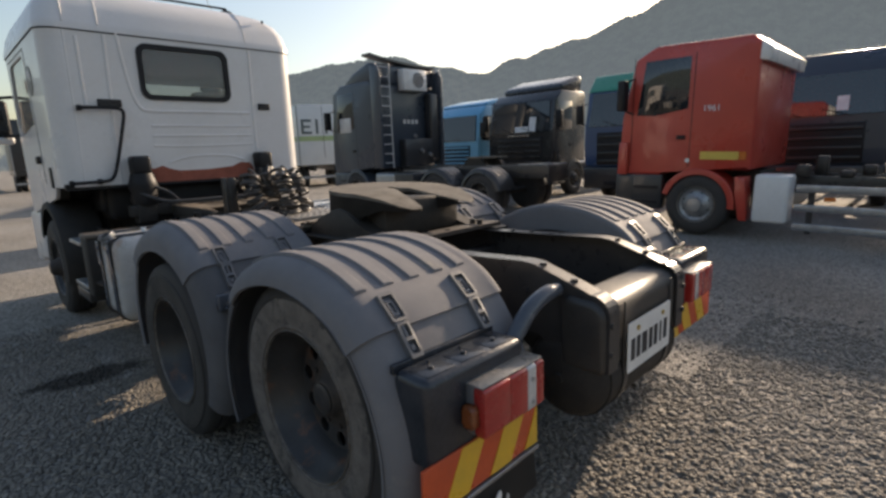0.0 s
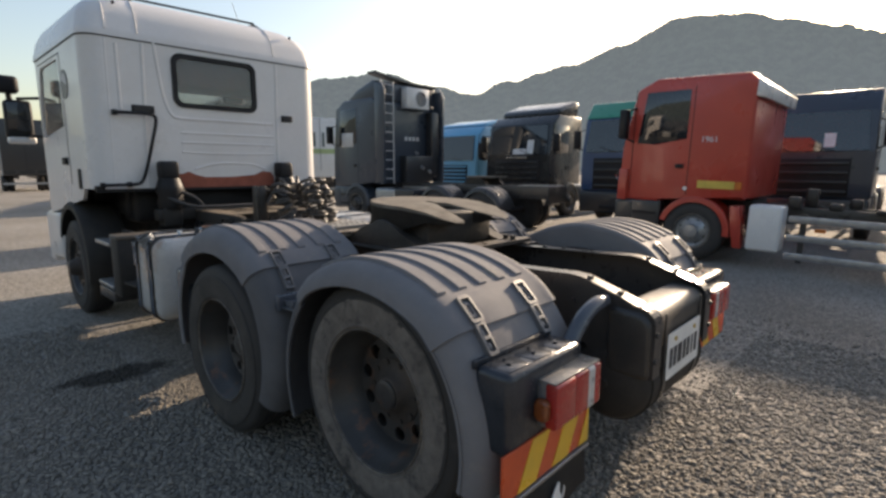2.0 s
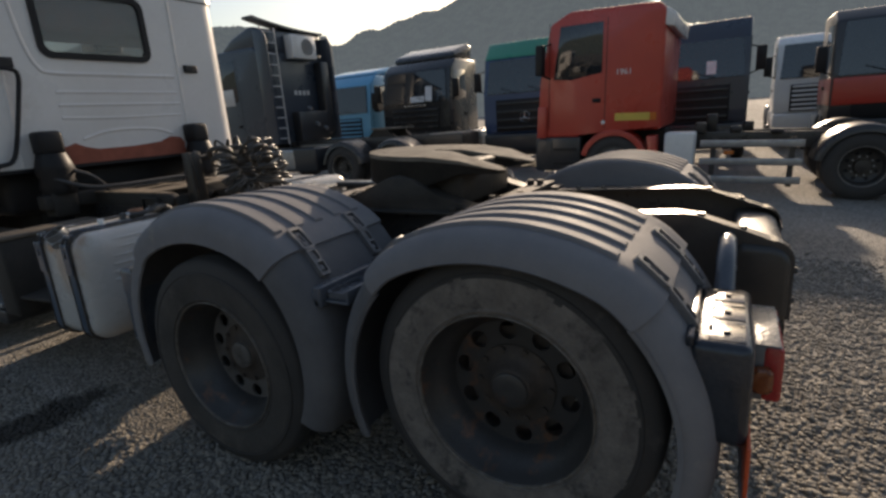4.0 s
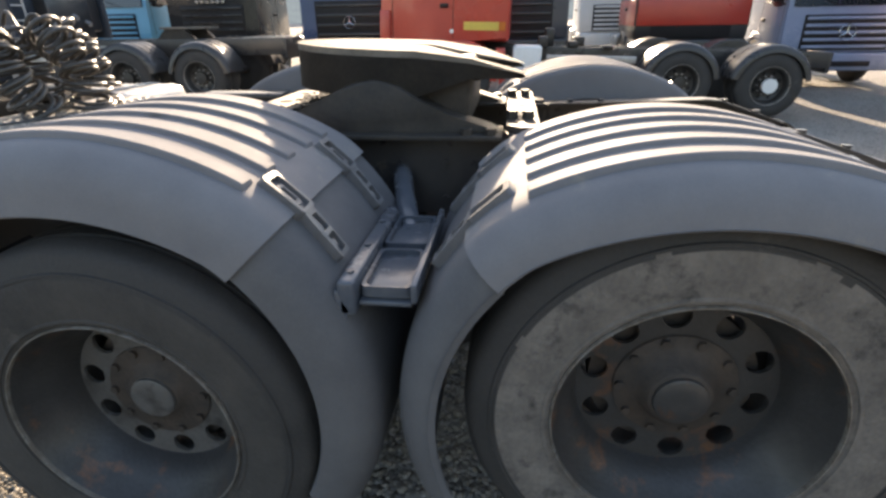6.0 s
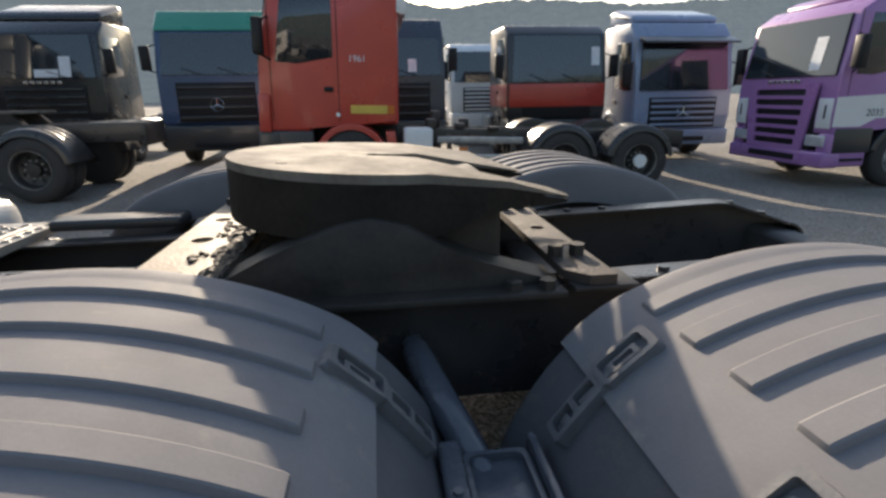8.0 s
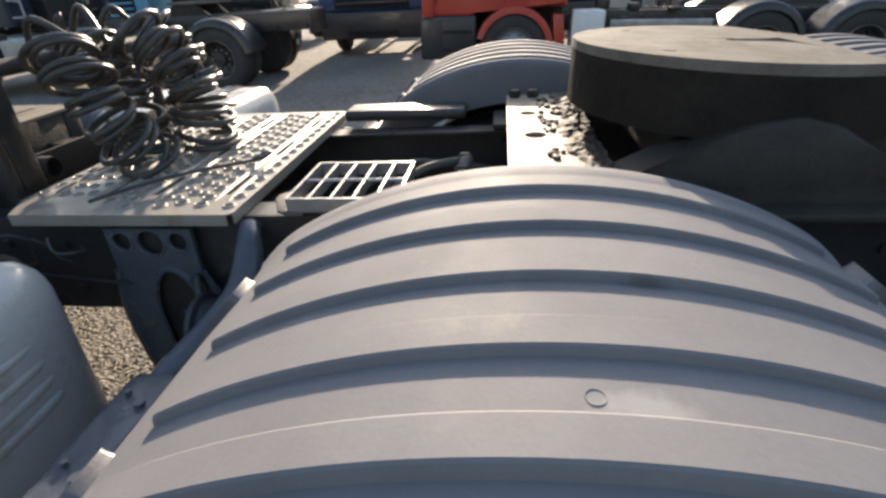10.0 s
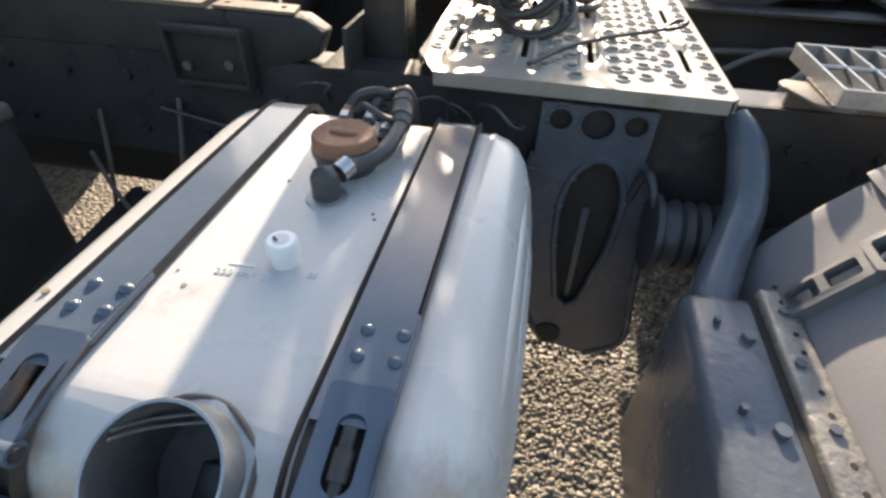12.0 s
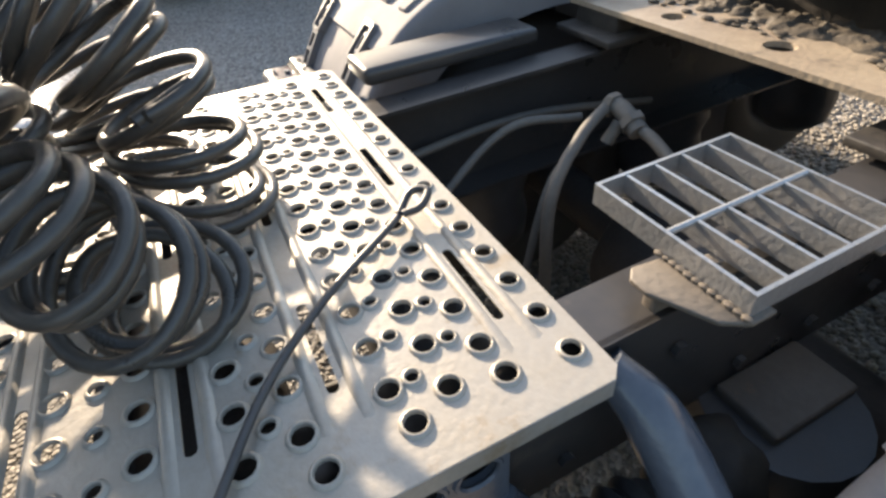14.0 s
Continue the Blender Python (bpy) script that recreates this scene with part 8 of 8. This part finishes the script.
part("spoiler_corner", new_prism([(-2.12, 2.78), (-2.28, 2.74), (-2.30, 2.95), (-2.14, 3.06)], -1.22, 1.22, "x", 0.02), P_WHITE, rt, "white edge of the roof spoiler")
part("front_reflector", new_tube([(-1.232, -1.20, 1.25), (-1.245, -1.20, 1.25)], 0.035, 12), M_WPLASTIC, rt)
part("corner_deflector", new_prism([(0.02, 0.98), (-0.16, 0.98), (-0.16, 1.55), (0.0, 1.55)], -1.275, -1.238, "x", 0.01), P_RED, rt)
for k in range(4):
    part("roof_lamp", new_tube([(-0.9 + 0.5 * k, -0.62, 3.10), (-0.9 + 0.5 * k, -0.62, 3.20)], 0.04, 10), M_CHROME, rt)
for x, y, z in ((-0.55, -2.75, 1.18), (0.1, -2.9, 1.3), (-0.35, -3.3, 1.1), (0.4, -3.5, 1.15), (-0.5, -3.9, 1.05)):
    part("valve_block", new_box(x - 0.10, x + 0.10, y - 0.09, y + 0.09, 0.98, z, 0.03), M_RIM, rt)
wall_text = Matrix.Translation((-1.236, -1.38, 2.05)) @ Matrix.Rotation(radians(-90), 4, "Z") @ Matrix.Rotation(radians(90), 4, "X")
lettering("1961", 0.14, wall_text, M_PAPER, rt)

# lower panels of the purple truck
for s in (-1, 1):
    part("white_door_panel", new_prism([(-0.02, 1.08), (-0.55, 1.08), (-0.85, 1.22), (-2.0, 1.22), (-2.0, 2.02), (-1.55, 2.00), (-0.95, 1.62), (-0.02, 1.58)], min(s * 1.229, s * 1.238), max(s * 1.229, s * 1.238), "x"), P_WHITE, purple)
    part("white_corner_panel", new_box(min(s * 0.90, s * 1.20), max(s * 0.90, s * 1.20), -0.02, 0.018, 1.05, 1.56, 0.01), P_WHITE, purple)
    part("corner_slot", new_box(min(s * 1.05, s * 1.09), max(s * 1.05, s * 1.09), 0.016, 0.024, 1.22, 1.45, 0.004), M_SEAL, purple)
    part("dark_step_cover", new_box(min(s * 1.10, s * 1.245), max(s * 1.10, s * 1.245), -0.85, -0.10, 0.62, 1.06, 0.03), P_CHAR, purple)
lettering("2035", 0.17, Matrix.Translation((-1.241, -0.62, 1.26)) @ Matrix.Rotation(radians(-90), 4, "Z") @ Matrix.Rotation(radians(90), 4, "X"), M_INK, purple)

# second row, noses towards the white truck
lorry("tractor_truck", "light blue tractor truck with roof deflector", face(12.0, 11.60, 90), P_SKY, h=3.10, deflector=(0.32, P_SKY), ws=(0.42, 0.84))
lorry("tractor_truck", "black tractor truck with papers in its windscreen", face(11.5, 8.20, 90), P_BLACK, h=3.26, deflector=(0.50, P_BLACK), paper=((-0.62, 0.24, 0.02, 0.50), (-0.35, 0.5, 0.02, 0.20)), letters=True, ws=(0.46, 0.86))
lorry("tractor_truck", "blue truck with a green roof and ring badge", face(11.1, 4.42, 90), P_NAVY, top=P_GREEN, low=P_CHAR, h=3.42, badge=(0.15, -0.05), slats=4, grille_mat=P_CHAR, ws=(0.44, 0.80))
lorry("tractor_truck", "dark blue truck standing behind the red one", face(11.3, 0.40, 90), P_DKBLUE, low=P_CHAR, h=3.28, slats=4, grille_mat=P_CHAR, ws=(0.44, 0.80), paper=((-0.55, 0.2, 0.1, 0.45),))
banded = lorry("tractor_truck", "dark truck with a red band under the windscreen", face(11.0, -3.53, 90, -0.04), P_CHAR, low=P_CHAR, h=3.15, slats=0, grille_mat=P_CHAR, paper=((-1.05, 0.2, 0.35, 0.75),), ws=(0.40, 0.88))
lorry("tractor_truck", "slate blue truck with ring badge and sun visor", face(10.45, -6.50, 90, -0.09), P_SLATE, h=3.20, z0=0.72, low=P_SLATE, badge=(0.17, 0.0), slats=5, visor=P_CHAR, deflector=(0.42, P_SLATE), ws=(0.37, 0.83))
lorry("tractor_truck", "pale grey truck standing behind the others", face(15.0, -2.75, 90), P_WHITE, h=3.05, slats=6, ws=(0.45, 0.88))

zb = 0.95 + 2.2 * 0.40
part("red_band", new_prism([(-0.04, zb - 0.58), (0.035, zb - 0.58), (0.028, zb - 0.04), (-0.04, zb - 0.03)], -1.20, 1.20, "x", 0.012), P_RED, banded, "red painted band under the windscreen")
for s in (-1, 1):
    part("red_door_band", new_box(min(s * 1.225, s * 1.238), max(s * 1.225, s * 1.238), -1.95, -0.06, zb - 0.58, zb - 0.03, 0.005), P_RED, banded)
# tail of the navy truck: ribbed mudguards and a bare frame end
for s in (-1, 1):
    for y in (-4.40, -5.88):
        for x in (0.74, 0.90, 1.06):
            part("rib", rib_mesh(y, 0.50, 0.64, s * x, -48, 48, 0.0), M_BLACK, ac_truck)
bm = bmesh.new()
holed(bm, [(-0.43, -7.28), (0.43, -7.28), (0.43, -6.45), (-0.43, -6.45)], [rounded(-0.33, 0.33, -7.17, -6.93, 0.04, 3), rounded(-0.33, 0.33, -6.84, -6.55, 0.04, 3)], 1.163, 1.180)
part("tail_plate", bm, M_ZINC, ac_truck, "bright bare steel frame plate at the tail")


# ---- trailers beyond the trucks ----
def box_trailer(label, m, length, w, z0, z1, body, strip, sz=0.10):
    t = thing("box_trailer", label, "trailer", "", m)
    part("body", new_box(-w / 2, w / 2, 0, length, z0, z1, 0.03), body, t)
    part("lower_strip", new_box(-w / 2 - 0.006, w / 2 + 0.006, -0.006, length + 0.006, z0 + sz, z0 + sz + 0.24), strip, t)
    for x in (-w / 2 - 0.01, w / 2 - 0.05):
        part("corner_post", new_box(x, x + 0.06, -0.02, 0.05, z0 - 0.02, z1 + 0.02), M_ZINC, t)
    part("door_seam", new_box(-0.01, 0.01, -0.008, 0.0, z0 + 0.35, z1 - 0.02), M_SEAL, t)
    for s in (-1, 1):
        for y in (1.4, 2.7):
            far_wheel(t, s, w / 2, y, True, M_RIM)
    part("underrun_bar", new_box(-w / 2, w / 2, -0.02, 0.08, 0.45, 0.57), M_ZINC, t)
    for s in (-0.5, 0.5):
        part("chassis_beam", new_box(s - 0.06, s + 0.06, 0.1, length - 0.2, 0.8, z0 - 0.002), M_BLACK, t)
    return t


white_trailer = box_trailer("white box trailer with dark lettering and a green strip", pose(12.2, 20.5, 0, 0, 0, -20), 9.0, 2.5, 1.1, 4.0, P_WHITE, P_OLIVE, 1.16)
for x0, x1, z0, z1 in ((-1.05, -0.93, 2.6, 3.3), (-0.93, -0.55, 3.18, 3.3), (-0.93, -0.62, 2.90, 3.0), (-0.93, -0.55, 2.6, 2.72), (-0.35, -0.23, 2.6, 3.3), (0.10, 0.22, 2.6, 3.3)):
    part("letter_bar", new_box(x0, x1, -0.010, -0.001, z0, z1), P_INKGREY, white_trailer)
box_trailer("dark trailer standing far across the yard", pose(3.40, 40, 0, 0, 0, -4), 8.0, 2.5, 1.0, 4.5, P_CHAR, P_BLACK)
